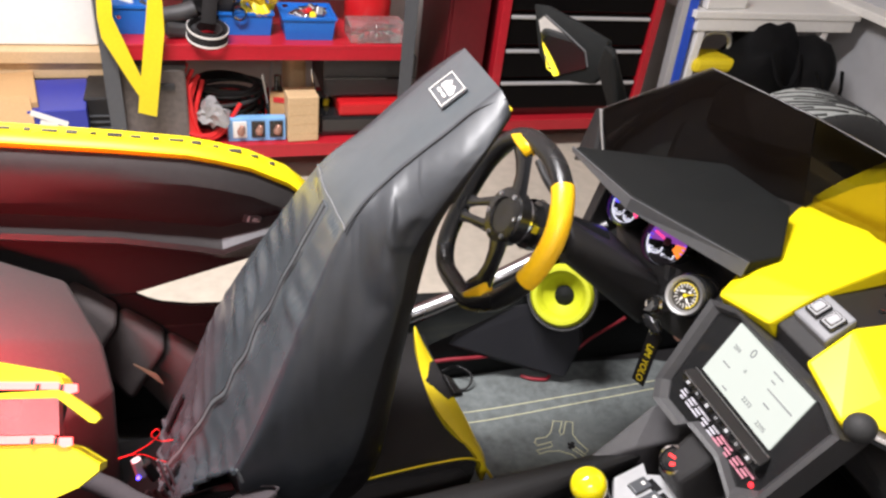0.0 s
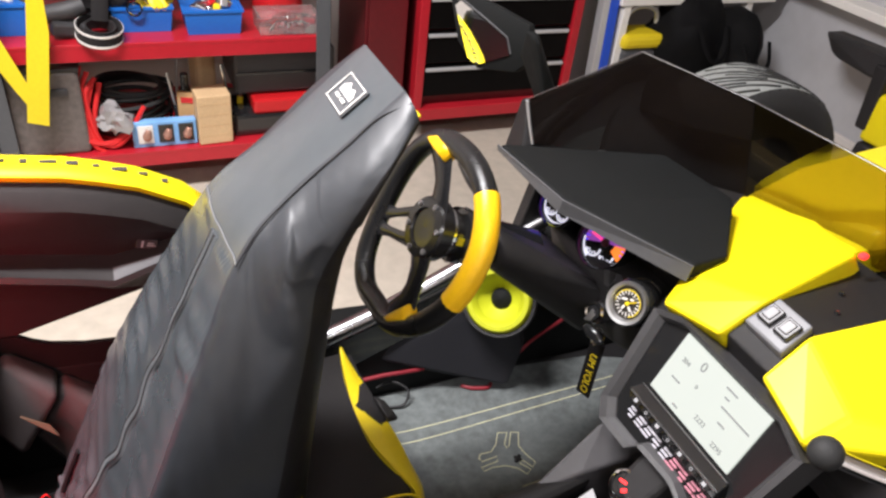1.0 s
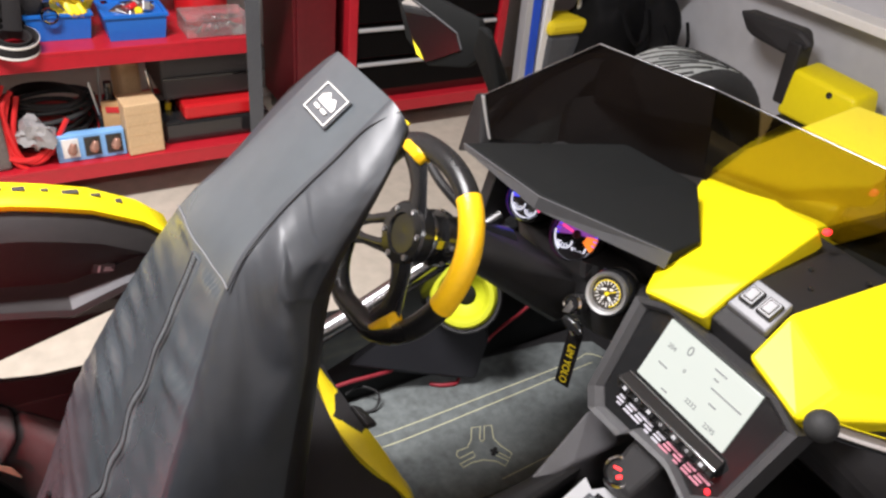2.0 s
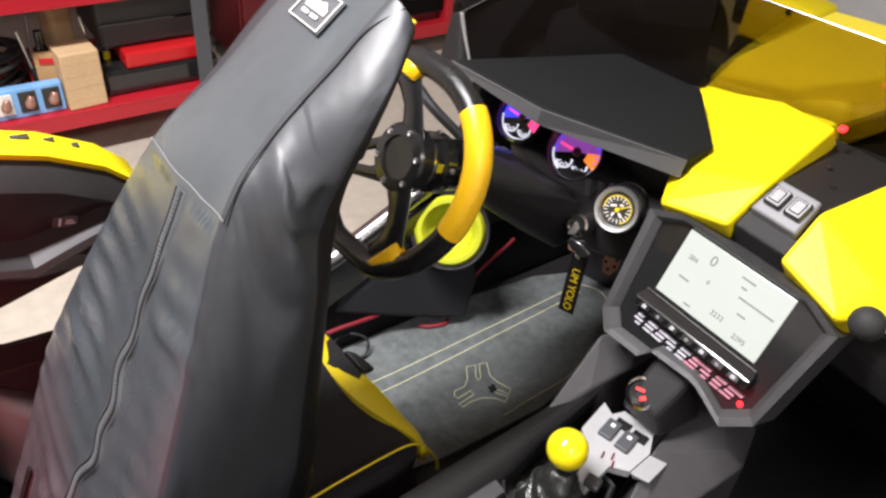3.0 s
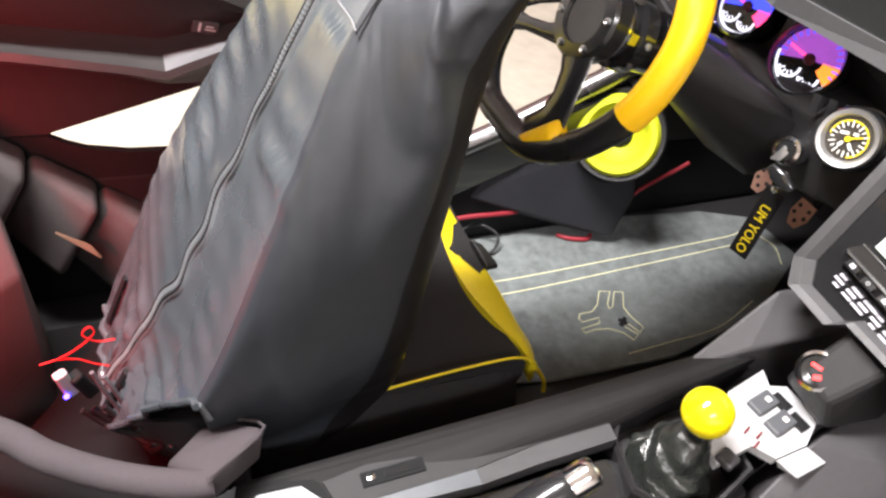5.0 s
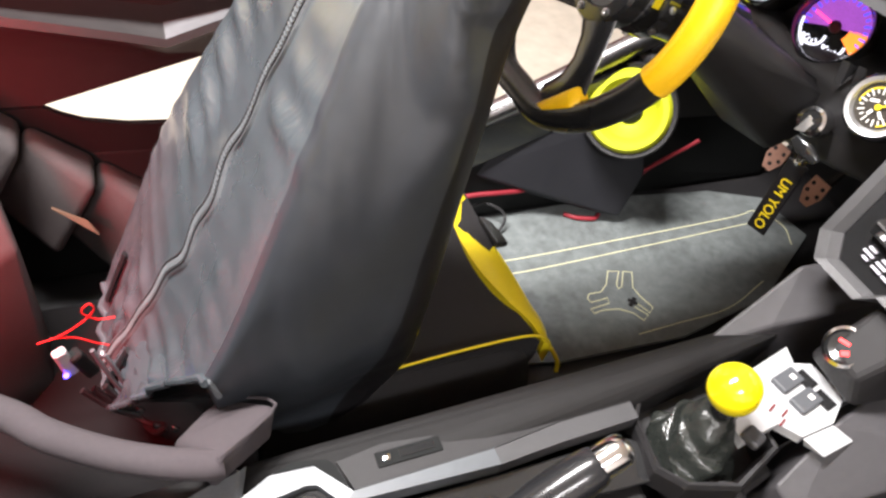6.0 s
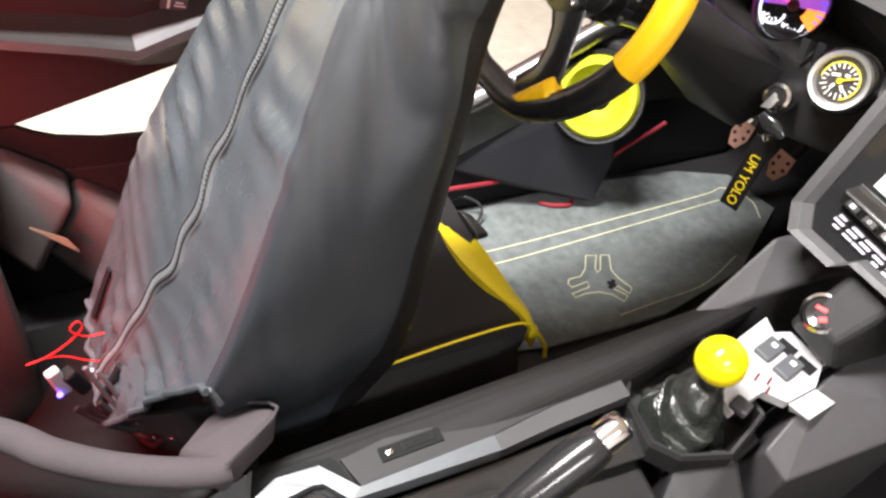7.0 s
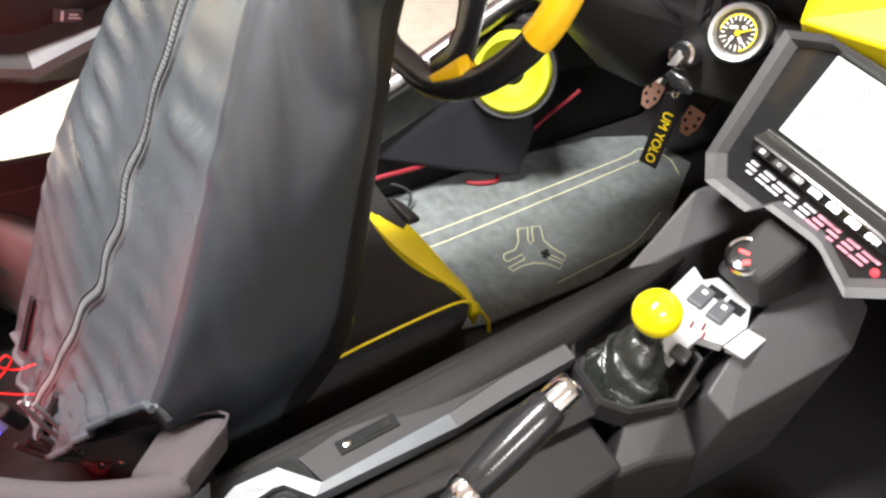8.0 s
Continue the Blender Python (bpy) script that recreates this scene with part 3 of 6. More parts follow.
part("button", lathe([(0.0, 0.094), (0.0140, 0.094), (0.0143, 0.097), (0.0143, 0.112), (0.0132, 0.118), (0.0100, 0.1215), (0.0, 0.1225)], BRAKE_FOOT, BRAKE_AXIS, 28), CHROME, brake, "chrome brake button", smooth=True, angle=50)
part("brake_surround", hull([(0.02, 0.16, 0.40), (0.41, 0.165, 0.405), (0.445, 0.15, 0.395), (0.44, 0.115, 0.39), (0.02, 0.14, 0.38), (0.40, 0.12, 0.385), (0.05, 0.16, 0.385), (0.43, 0.16, 0.385)], 0.006), GLOSS, console)
# shifter well, gaiter and knob
part("shifter_well", hull([(0.46, 0.225, 0.388), (0.53, 0.225, 0.388), (0.57, 0.20, 0.388), (0.56, 0.09, 0.388), (0.50, 0.075, 0.385), (0.44, 0.11, 0.385), (0.44, 0.20, 0.388),
                               (0.46, 0.21, 0.34), (0.56, 0.20, 0.34), (0.55, 0.09, 0.34), (0.45, 0.10, 0.34)], 0.004), PLASTIC, console)
gait = []
for k in range(25):
    h = k / 24
    r = 0.034 * (1 - h) ** 0.7 + 0.013
    gait.append([(0.478 + 0.014 * h + r * (1 + 0.16 * math.sin(5 * a + 9 * h) * (1 - h) + 0.08 * noise.noise((math.cos(a) * 2, math.sin(a) * 2, h * 7))) * math.cos(a),
                  0.138 + 0.007 * h + r * 1.0 * (1 + 0.18 * math.sin(4 * a - 11 * h) * (1 - h)) * math.sin(a), 0.392 + 0.068 * h + 0.007 * math.sin(20 * h + 3 * a) * (1 - h)) for a in [2 * math.pi * i / 28 for i in range(28)]])
shifter = part("shift_gaiter", loft(gait), LEATHER, car, "creased black leather gear gaiter", smooth=True, angle=80)
part("shift_collar", lathe([(0.011, 0), (0.011, 0.028), (0.009, 0.034)], (0.4915, 0.143, 0.450), (-0.05, 0.0, 1), 20), GLOSS, shifter, smooth=True)
bmk = bmesh.new()
bmesh.ops.create_uvsphere(bmk, u_segments=32, v_segments=20, radius=0.0265, matrix=Matrix.Translation((0.487, 0.144, 0.502)))
part("shift_knob", bmk, KNOB, shifter, "glossy yellow ball knob", smooth=True)

# switch plate ahead of the shifter
plate = part("switch_plate", slab([(0.563, 0.183, 0.451), (0.623, 0.199, 0.451), (0.617, 0.178, 0.451), (0.637, 0.172, 0.451), (0.648, 0.128, 0.451), (0.612, 0.103, 0.451), (0.569, 0.099, 0.449), (0.552, 0.119, 0.449), (0.502, 0.110, 0.448), (0.504, 0.132, 0.448), (0.545, 0.150, 0.449)], (0, 0, -0.012), 0.0015), SILVER, car, "silver switch plate")
part("plate_edge", hull([(0.569, 0.098, 0.448), (0.612, 0.102, 0.450), (0.628, 0.082, 0.443), (0.585, 0.076, 0.440), (0.575, 0.095, 0.435), (0.612, 0.095, 0.435)], 0.001), SILVER, plate)
part("button_plate", hull([(0.640, 0.130, 0.452), (0.680, 0.112, 0.462), (0.712, 0.135, 0.470), (0.700, 0.160, 0.470), (0.650, 0.168, 0.455), (0.650, 0.130, 0.43), (0.705, 0.13, 0.44), (0.69, 0.16, 0.44)], 0.002), SILVER, plate, "silver plate under the start button")
for cx, cy in ((0.594, 0.160), (0.598, 0.133)):
    sw_ = part("rocker_switch", block(cx, cy, 0.452, 0.034, 0.020, 0.008, 0.002, (0, 0, 14)), POST_GREY, plate, "grey rocker switch")
    part("rocker_mark", block(cx + 0.006, cy + 0.001, 0.4562, 0.006, 0.006, 0.001, 0, (0, 0, 14)), WHITE, sw_)
    part("rocker_gap", block(cx + 0.022, cy - 0.004, 0.4515, 0.016, 0.022, 0.002, 0, (0, 0, 14)), GLOSS, plate)
part("plate_tab", block(0.515, 0.112, 0.450, 0.020, 0.020, 0.010, 0.003, (0, 0, 20)), PLASTIC_GREY, plate)
for k in range(3):
    part("plate_mark", block(0.556 + 0.010 * (k == 1), 0.136 - 0.009 * k, 0.4515, 0.012, 0.002, 0.0008, 0, (0, 0, 25)), DARK_RED, plate)
start = part("start_button", lathe([(0.0, 0.0), (0.020, 0.0), (0.020, 0.016), (0.016, 0.020), (0.0, 0.018)], (0.645, 0.156, 0.497), (-0.75, -0.05, 0.66), 28), GLOSS, car, "round black start button with a red sign", smooth=True)
part("button_ring", lathe([(0.019, 0.012), (0.0225, 0.012), (0.0225, 0.020), (0.019, 0.021)], (0.645, 0.156, 0.497), (-0.75, -0.05, 0.66), 28), CHROME, start, smooth=True)
RED_GLOW = mat("red_lit_sign", (1.0, 0.03, 0.03), 0.4, emit=2.5)
SM = basis(Vector((0.645, 0.156, 0.497)) + Vector((-0.75, -0.05, 0.66)).normalized() * 0.0205, (0.0, -1, 0), (0.66, 0, 0.75))
sg = merge(block(-0.004, 0.003, 0, 0.012, 0.0035, 0.001, 0, (0, 0, 20)), block(0.006, -0.004, 0, 0.008, 0.005, 0.001, 0, (0, 0, 50)))
sg.transform(SM)
part("lit_sign", sg, RED_GLOW, start)
part("button_neck", hull([(0.632, 0.18, 0.46), (0.632, 0.11, 0.46), (0.70, 0.19, 0.47), (0.70, 0.10, 0.47), (0.622, 0.165, 0.500), (0.622, 0.122, 0.500), (0.66, 0.17, 0.55), (0.66, 0.115, 0.55), (0.72, 0.175, 0.56), (0.72, 0.115, 0.56)], 0.006), PLASTIC, car)

# flank of the console below the screen
part("console_flank", hull([(0.616, 0.102, 0.452), (0.716, 0.051, 0.446), (0.725, 0.027, 0.429), (0.556, 0.041, 0.384), (0.545, 0.075, 0.40), (0.80, 0.06, 0.43), (0.556, 0.048, 0.10), (0.80, 0.04, 0.10), (0.80, 0.15, 0.10), (0.556, 0.15, 0.10), (0.80, 0.15, 0.46)], 0.003), FACET, console, "dark grey faceted console flank")
part("console_flank", hull([(0.53, 0.236, 0.42), (0.62, 0.225, 0.455), (0.67, 0.270, 0.50), (0.74, 0.268, 0.50), (0.79, 0.295, 0.30), (0.80, 0.35, 0.11), (0.748, 0.360, 0.11), (0.60, 0.31, 0.11), (0.52, 0.26, 0.11), (0.8, 0.2, 0.5), (0.55, 0.2, 0.12)], 0.004), FACET, console, "dark grey faceted console flank")

# ---- screen and its housing ----
SU = Vector((0.385, 0, 0.923))
SC = Vector((0.702, CY, 0.668))
HM = basis(SC, (0, -1, 0), SU)


def on_screen(bm):
    bm.transform(HM)
    return bm


def hexring(points, depth0, depth1, inset):
    outer = [Vector((x, y, depth0)) for x, y in points]
    c = Vector((0, -0.02, 0))
    inn = [Vector((x + (c.x - x) * inset, y + (c.y - y) * inset, depth1)) for x, y in points]
    rings = [[Vector((p.x, p.y, -0.05)) for p in outer], outer, [o.lerp(i, 0.55) + Vector((0, 0, 0.004)) for o, i in zip(outer, inn)], inn, [Vector((p.x, p.y, depth1 - 0.02)) for p in inn]]
    return loft(rings)


HEX = [(-0.138, 0.040), (-0.126, -0.112), (-0.106, -0.137), (-0.046, -0.134), (-0.032, -0.116), (0.030, -0.112), (0.042, -0.114), (0.090, -0.134), (0.122, -0.105), (0.138, 0.040), (0.096, 0.058), (-0.096, 0.058)]
housing = part("screen_housing", on_screen(bevel(hexring(HEX, 0.012, 0.0, 0.13), 0.002, 2, 20)), HOUSING, car, "dark grey angular screen housing")
part("screen_face", on_screen(slab([(x * 0.88, -0.02 + (y + 0.02) * 0.88, -0.006) for x, y in HEX], (0, 0, 0.004))), GLOSS, housing, "gloss black face panel")
SPOT_RED = mat("red_point_light", (0.9, 0.03, 0.04), 0.4, emit=1.2)
LIT = mat("lit_screen", (0.16, 0.17, 0.16), 0.2, vary=0.04, scale=6)
lb = LIT.node_tree.nodes["Principled BSDF"]
lb.inputs["Emission Color"].default_value, lb.inputs["Emission Strength"].default_value = (0.88, 0.93, 0.80, 1), 0.72
display = part("display", on_screen(block(0, 0, 0.0, 0.157, 0.092, 0.004, 0.001)), LIT, housing, "lit white touch display")
INK = mat("screen_ink", (0.20, 0.21, 0.21), 0.5)
part("screen_text", on_screen(lettering("0", 0.019, pose(-0.030, 0.028, 0.0024))), INK, display)
for text, sx, sy, size in (("204", -0.055, 0.016, 0.0095), ("0", -0.022, 0.002, 0.008), ("2232", 0.010, -0.026, 0.0095), ("2295", 0.048, -0.034, 0.0095)):
    part("screen_text", on_screen(lettering(text, size, pose(sx, sy, 0.0024))), INK, display)
for sx, sy, w in ((-0.052, -0.012, 0.016), (0.02, 0.022, 0.008), (0.045, 0.010, 0.05), (0.035, -0.008, 0.012), (0.02, 0.033, 0.02), (-0.03, -0.038, 0.01)):
    part("screen_bar", on_screen(block(sx, sy, 0.0024, w, 0.0022, 0.0006, 0)), INK, display)
ledge = part("button_ledge", on_screen(hull([(-0.088, -0.050, 0.0), (0.088, -0.050, 0.0), (-0.092, -0.064, 0.016), (0.092, -0.064, 0.016), (-0.090, -0.078, 0.010), (0.090, -0.078, 0.010), (-0.088, -0.080, -0.01), (0.088, -0.080, -0.01)], 0.002)), GLOSS, housing, "black strip of seven buttons")
for ey, ez in ((-0.0515, 0.0035), (-0.0645, 0.0172)):
    part("ledge_edge", on_screen(tube([(-0.087, ey, ez), (0, ey, ez), (0.087, ey, ez)], 0.0008, 6, 1)), STEEL, ledge)
part("red_light", on_screen(lathe([(0.0045, 0.0), (0.0042, 0.0012), (0.0, 0.0018)], (0.092, -0.099, -0.002), (0, 0, 1), 14)), SPOT_RED, housing, "glowing red light")
for k in range(7):
    part("button", on_screen(block(-0.072 + 0.024 * k, -0.0705, 0.0135, 0.017, 0.011, 0.004, 0.0015, (-22, 0, 0))), GLOSS, ledge)
    part("button_sign", on_screen(lettering("o", 0.009, pose(-0.072 + 0.024 * k, -0.0700, 0.0162, -22))) if k % 2 else on_screen(block(-0.072 + 0.024 * k, -0.0705, 0.0158, 0.006, 0.005, 0.0006, 0, (-22, 0, 0))), ICON, ledge)
# the maker's word mark, as slanted bars
MARK_SILVER = mat("word_mark_silver", (0.52, 0.50, 0.55), 0.4)
MARK_PINK = mat("word_mark_pink", (0.58, 0.24, 0.30), 0.4)
for k in range(9):
    x = -0.084 + 0.0188 * k
    cut_ = 0.0045 + 0.0025 * (k % 3)
    bars = [slab([(x + 0.004, -0.0875, 0.0), (x + 0.004 + 2.2 * cut_, -0.0875, 0.0), (x + 0.0032 + 2.2 * cut_, -0.0905, 0.0), (x + 0.0032, -0.0905, 0.0)], (0, 0, 0.002)),
            slab([(x + 0.0018, -0.0935, 0.0), (x + 0.0152, -0.0935, 0.0), (x + 0.0144, -0.0963, 0.0), (x + 0.0010, -0.0963, 0.0)], (0, 0, 0.002)),
            slab([(x + 0.0138 - 1.8 * cut_, -0.0995, 0.0), (x + 0.0138, -0.0995, 0.0), (x + 0.0130, -0.1020, 0.0), (x + 0.0130 - 1.8 * cut_, -0.1020, 0.0)], (0, 0, 0.002))]
    part("word_mark", on_screen(merge(*bars)), MARK_SILVER if k < 5 else MARK_PINK, housing)

# ---- dash ----
part("dash_body", hull([(0.79, 0.30, 0.72), (0.78, 0.66, 0.74), (0.80, 0.28, 0.60), (0.82, 0.66, 0.60), (1.15, 0.75, 0.60), (1.15, -0.45, 0.60), (1.15, 0.75, 0.70), (1.15, -0.45, 0.70), (0.80, -0.35, 0.70), (0.78, -0.35, 0.60)], 0.012), PLASTIC, car, "black dashboard body")
part("lower_dash", hull([(0.735, 0.285, 0.68), (0.722, 0.35, 0.655), (0.722, 0.42, 0.640), (0.715, 0.50, 0.640), (0.725, 0.585, 0.650), (0.735, 0.285, 0.59), (0.730, 0.35, 0.570), (0.745, 0.43, 0.540), (0.760, 0.53, 0.500), (0.76, 0.59, 0.54), (0.85, 0.285, 0.70), (0.85, 0.285, 0.58), (0.85, 0.59, 0.64), (0.85, 0.59, 0.50)], 0.008, 3), PLASTIC, car, "black lower dash", smooth=True, angle=40)
# cowl over the dials
lip = [(0.630, 0.632, 0.787), (0.640, 0.440, 0.795), (0.752, 0.276, 0.774)]
low = [(0.632, 0.632, 0.777), (0.640, 0.445, 0.772), (0.748, 0.276, 0.750)]
rear = [(0.874, 0.519, 0.80), (0.905, 0.385, 0.793), (0.81, 0.280, 0.776)]
part("dial_cowl", hull(lip + low + rear + [(0.80, 0.62, 0.745), (0.88, 0.50, 0.745), (0.82, 0.29, 0.735)], 0.004), PLASTIC_MATT, car, "matt black cowl over the dials")
DIAL_WHITE = mat("backlit_white", (0.85, 0.85, 0.95), 0.4, emit=0.9)
for a, b in zip(range(2), range(1, 3)):
    ends = [Vector(lip[a]), Vector(lip[b]), Vector(low[b]), Vector(low[a])]
    part("cowl_lip", slab([p + Vector((-0.003, -0.001, 0.0)) for p in ends], (-0.003, -0.001, 0.0), 0.001), LIP, car, "grey front lip of the cowl")
FACE = mat("dial_face", (0.03, 0.03, 0.05), 0.3, vary=0.1, scale=40)
BLUE_GLOW = mat("blue_dial_light", (0.05, 0.07, 1.0), 0.4, vary=0.3, scale=60, emit=1.3)
PINK_GLOW = mat("magenta_dial_light", (1.0, 0.06, 0.22), 0.4, vary=0.3, scale=60, emit=1.6)
ORANGE_GLOW = mat("orange_dial_light", (1.0, 0.25, 0.03), 0.4, emit=1.2)


def dial(centre, axis, r, name, label, washed):
    """A backlit dial: printed ring and ticks, a needle on a dark boss, and two small dials below."""
    c, ax = Vector(centre), Vector(axis).normalized()
    d = part(name, lathe([(r * 0.9, -0.05), (r * 1.12, -0.04), (r * 1.12, 0.0), (r * 1.06, 0.006), (r * 0.97, 0.0), (r * 0.95, -0.012), (0.001, -0.012)], c, ax, 40), GLOSS, car, label, smooth=True)
    m = basis(c - ax * 0.011, ax.cross(Vector((0, 0, 1))) * -1, Vector((0, 0, 1)) - ax * ax.z)

    def put(bm):
        bm.transform(m)
        return bm

    def sector(a0, a1, r0, r1, h):
        arc = [math.radians(a0 + (a1 - a0) * i / 12) for i in range(13)]
        return put(slab([(r * r1 * math.cos(a), r * r1 * math.sin(a), h) for a in arc] + [(r * r0 * math.cos(a), r * r0 * math.sin(a), h) for a in arc[::-1]], (0, 0, 0.0005)))
    part("dial_wash", sector(10, 200, 0.0, 0.93, 0.0003), washed[0], d, "glowing upper half of the dial")
    part("dial_wash", sector(-28, 14, 0.40, 0.93, 0.0003), washed[1], d)
    part("dial_ring", put(tube([(r * 0.93 * math.cos(a), r * 0.93 * math.sin(a), 0.001) for a in [math.radians(190 + 10 * i) for i in range(16)]], r * 0.040, 6, 1)), DIAL_WHITE, d)
    for i in range(17):
        a = math.radians(-10 + i * 13)
        part("tick", put(block(r * 0.82 * math.cos(a), r * 0.82 * math.sin(a), 0.0012, r * (0.16 if i % 2 else 0.10), r * 0.045, 0.0008, 0, (0, 0, math.degrees(a)))), washed[2], d)
    for sx, sy, rr in ((-0.34, -0.42, 0.30), (0.32, -0.44, 0.28)):
        part("sub_dial", put(tube([(r * (sx + rr * math.cos(a)), r * (sy + rr * math.sin(a)), 0.0014) for a in [math.radians(200 + 12 * i) for i in range(16)]], r * 0.040, 6, 1)), DIAL_WHITE, d)
        for a in (215, 250, 285, 320):
            part("tick", put(block(r * (sx + 0.19 * math.cos(math.radians(a))), r * (sy + 0.19 * math.sin(math.radians(a))), 0.0014, r * 0.11, r * 0.045, 0.0008, 0, (0, 0, a))), DIAL_WHITE, d)
    part("dial_window", put(block(-0.02 * r, -0.44 * r, 0.0010, 0.22 * r, 0.26 * r, 0.0008, 0.0)), FACE, d)
    part("needle", put(block(-r * 0.36, r * 0.06, 0.0030, r * 0.72, r * 0.07, 0.0012, 0, (0, 0, -8))), PINK_GLOW, d)
    part("needle_boss", put(lathe([(r * 0.17, 0.0), (r * 0.17, 0.004), (r * 0.12, 0.006), (0.0, 0.006)], (0, 0, 0), (0, 0, 1), 20)), BOSS, d, smooth=True)
    return d


BOSS = mat("dark_red_boss", (0.10, 0.012, 0.02), 0.4)
PURPLE_GLOW = mat("purple_dial_light", (0.30, 0.07, 0.42), 0.4, vary=0.45, scale=90, emit=0.75)
dial((0.742, 0.457, 0.692), (-0.80, -0.26, 0.50), 0.041, "speed_dial", "round dial lit purple and red with a red needle", (PURPLE_GLOW, ORANGE_GLOW, BLUE_GLOW))
dial((0.728, 0.572, 0.698), (-0.80, -0.20, 0.50), 0.038, "engine_dial", "round dial lit blue", (BLUE_GLOW, PINK_GLOW, PURPLE_GLOW))
part("cowl_vent", merge(*[hull([(0.705 + 0.012 * k, 0.395 - 0.013 * k, 0.690), (0.710 + 0.012 * k, 0.388 - 0.013 * k, 0.690), (0.712 + 0.012 * k, 0.395 - 0.013 * k, 0.660), (0.716 + 0.012 * k, 0.388 - 0.013 * k, 0.660), (0.73, 0.39 - 0.013 * k, 0.68)]) for k in range(3)]), PLASTIC_GREY, car)
# steering column and its shroud
part("column_shroud", hull([(0.560, 0.500 + 0.046 * math.cos(a), 0.692 + 0.042 * math.sin(a)) for a in [math.pi * i / 5 for i in range(10)]] + [(0.70, 0.590, 0.625), (0.69, 0.540, 0.660), (0.685, 0.440, 0.660), (0.728, 0.405, 0.640), (0.738, 0.405, 0.575), (0.738, 0.440, 0.515), (0.740, 0.540, 0.490), (0.735, 0.600, 0.520)], 0.008, 3), PLASTIC, car, "black faceted steering column shroud", smooth=True, angle=30)
part("column", tube([(0.535, 0.502, 0.703), (0.64, 0.508, 0.658)], 0.036, 24), SATIN, car, "black steering column", smooth=True)
part("indicator_stalk", tube([(0.60, 0.55, 0.70), (0.575, 0.60, 0.735), (0.57, 0.64, 0.755)], 0.008, 10), PLASTIC, car, smooth=True)
# single pod gauge
GA = Vector((-0.86, -0.30, 0.42)).normalized()
gauge = part("pod_gauge", lathe([(0.030, -0.07), (0.036, -0.06), (0.036, -0.004), (0.0335, 0.0), (0.0, -0.004)], Vector((0.704, 0.327, 0.678)) - GA * 0.004, GA, 36), GLOSS, car, "round pod gauge with a chrome rim", smooth=True)
part("rim", lathe([(0.0240, 0.0), (0.0310, 0.0), (0.0326, 0.003), (0.0310, 0.010), (0.0268, 0.009), (0.0236, 0.002)], Vector((0.704, 0.327, 0.678)) - GA * 0.004, GA, 40), BEZEL, gauge, smooth=True)
GM = basis(Vector((0.704, 0.327, 0.678)) - GA * 0.002, (0.33, -0.94, 0.0), (0.3, 0.1, 0.9))
DIALW = mat("dark_printed_dial", (0.035, 0.030, 0.025), 0.4, vary=0.5, scale=120)
gf = lathe([(0.0275, -0.001), (0.0275, 0.0005), (0.0, 0.0005)], (0, 0, 0), (0, 0, 1), 32)
gf.transform(GM)
part("dial_plate", gf, DIALW, gauge)
for i in range(20):
    a = math.radians(i * 18)
    tb = block(0.0165 * math.cos(a), 0.0165 * math.sin(a), 0.0014, 0.004 if i % 2 else 0.007, 0.0013, 0.001, 0, (0, 0, math.degrees(a)))
    tb.transform(GM)
    part("tick", tb, WHITE, gauge)
for dx, dy, w, turn in ((-0.007, 0.004, 0.009, 20), (0.006, -0.006, 0.008, -40), (-0.004, -0.008, 0.006, 70), (0.004, 0.008, 0.005, 10)):
    tb = block(dx, dy, 0.0014, w, 0.003, 0.001, 0, (0, 0, turn))
    tb.transform(GM)
    part("dial_print", tb, WHITE, gauge)
tb = tube([(0.0198 * math.cos(a), 0.0198 * math.sin(a), 0.001) for a in [math.radians(-60 + 12 * i) for i in range(22)]], 0.0009, 6, 1)
tb.transform(GM)
part("dial_arc", tb, YELLOW_VINYL, gauge)
nb = merge(block(0.005, 0.004, 0.003, 0.018, 0.0015, 0.001, 0, (0, 0, 35)), lathe([(0.003, 0), (0.003, 0.004), (0.0, 0.004)], (0, 0, 0), (0, 0, 1), 16))
nb.transform(GM)
part("needle", nb, YELLOW_VINYL, gauge)
part("gauge_stem", tube([(0.74, 0.34, 0.665), (0.78, 0.355, 0.64)], 0.034, 20), GLOSS, car, smooth=True)
# ignition lock
LOCK_AXIS = Vector((-0.86, -0.20, 0.36)).normalized()
lock = part("ignition_lock", lathe([(0.0, 0.0), (0.017, 0.0), (0.0185, 0.006), (0.0185, 0.030), (0.0165, 0.035), (0.0125, 0.036), (0.0120, 0.032), (0.0, 0.032)], Vector((0.699, 0.383, 0.617)) - LOCK_AXIS * 0.034, LOCK_AXIS, 28), CHROME, car, "chrome ignition lock", smooth=True)
part("lock_barrel", lathe([(0.0, 0.030), (0.0110, 0.030), (0.0110, 0.037), (0.0, 0.038)], Vector((0.699, 0.383, 0.617)) - LOCK_AXIS * 0.034, LOCK_AXIS, 20), GLOSS, lock, smooth=True)

# ---- steering wheel ----
WN = Vector((-0.917, -0.05, 0.395)).normalized()
WC = Vector((0.454, 0.498, 0.737)) + WN * 0.004
WR = Vector((0, 0, 1)).cross(WN).normalized()
WM = basis(WC, WR, WN.cross(WR))
RIM = [(0.134, -0.010), (0.128, 0.048), (0.098, 0.094), (0.055, 0.118), (0.003, 0.126), (-0.050, 0.119), (-0.090, 0.092), (-0.113, 0.045), (-0.119, -0.010), (-0.115, -0.070), (-0.101, -0.120), (-0.066, -0.149), (-0.020, -0.151), (0.035, -0.146), (0.084, -0.113), (0.118, -0.064)]
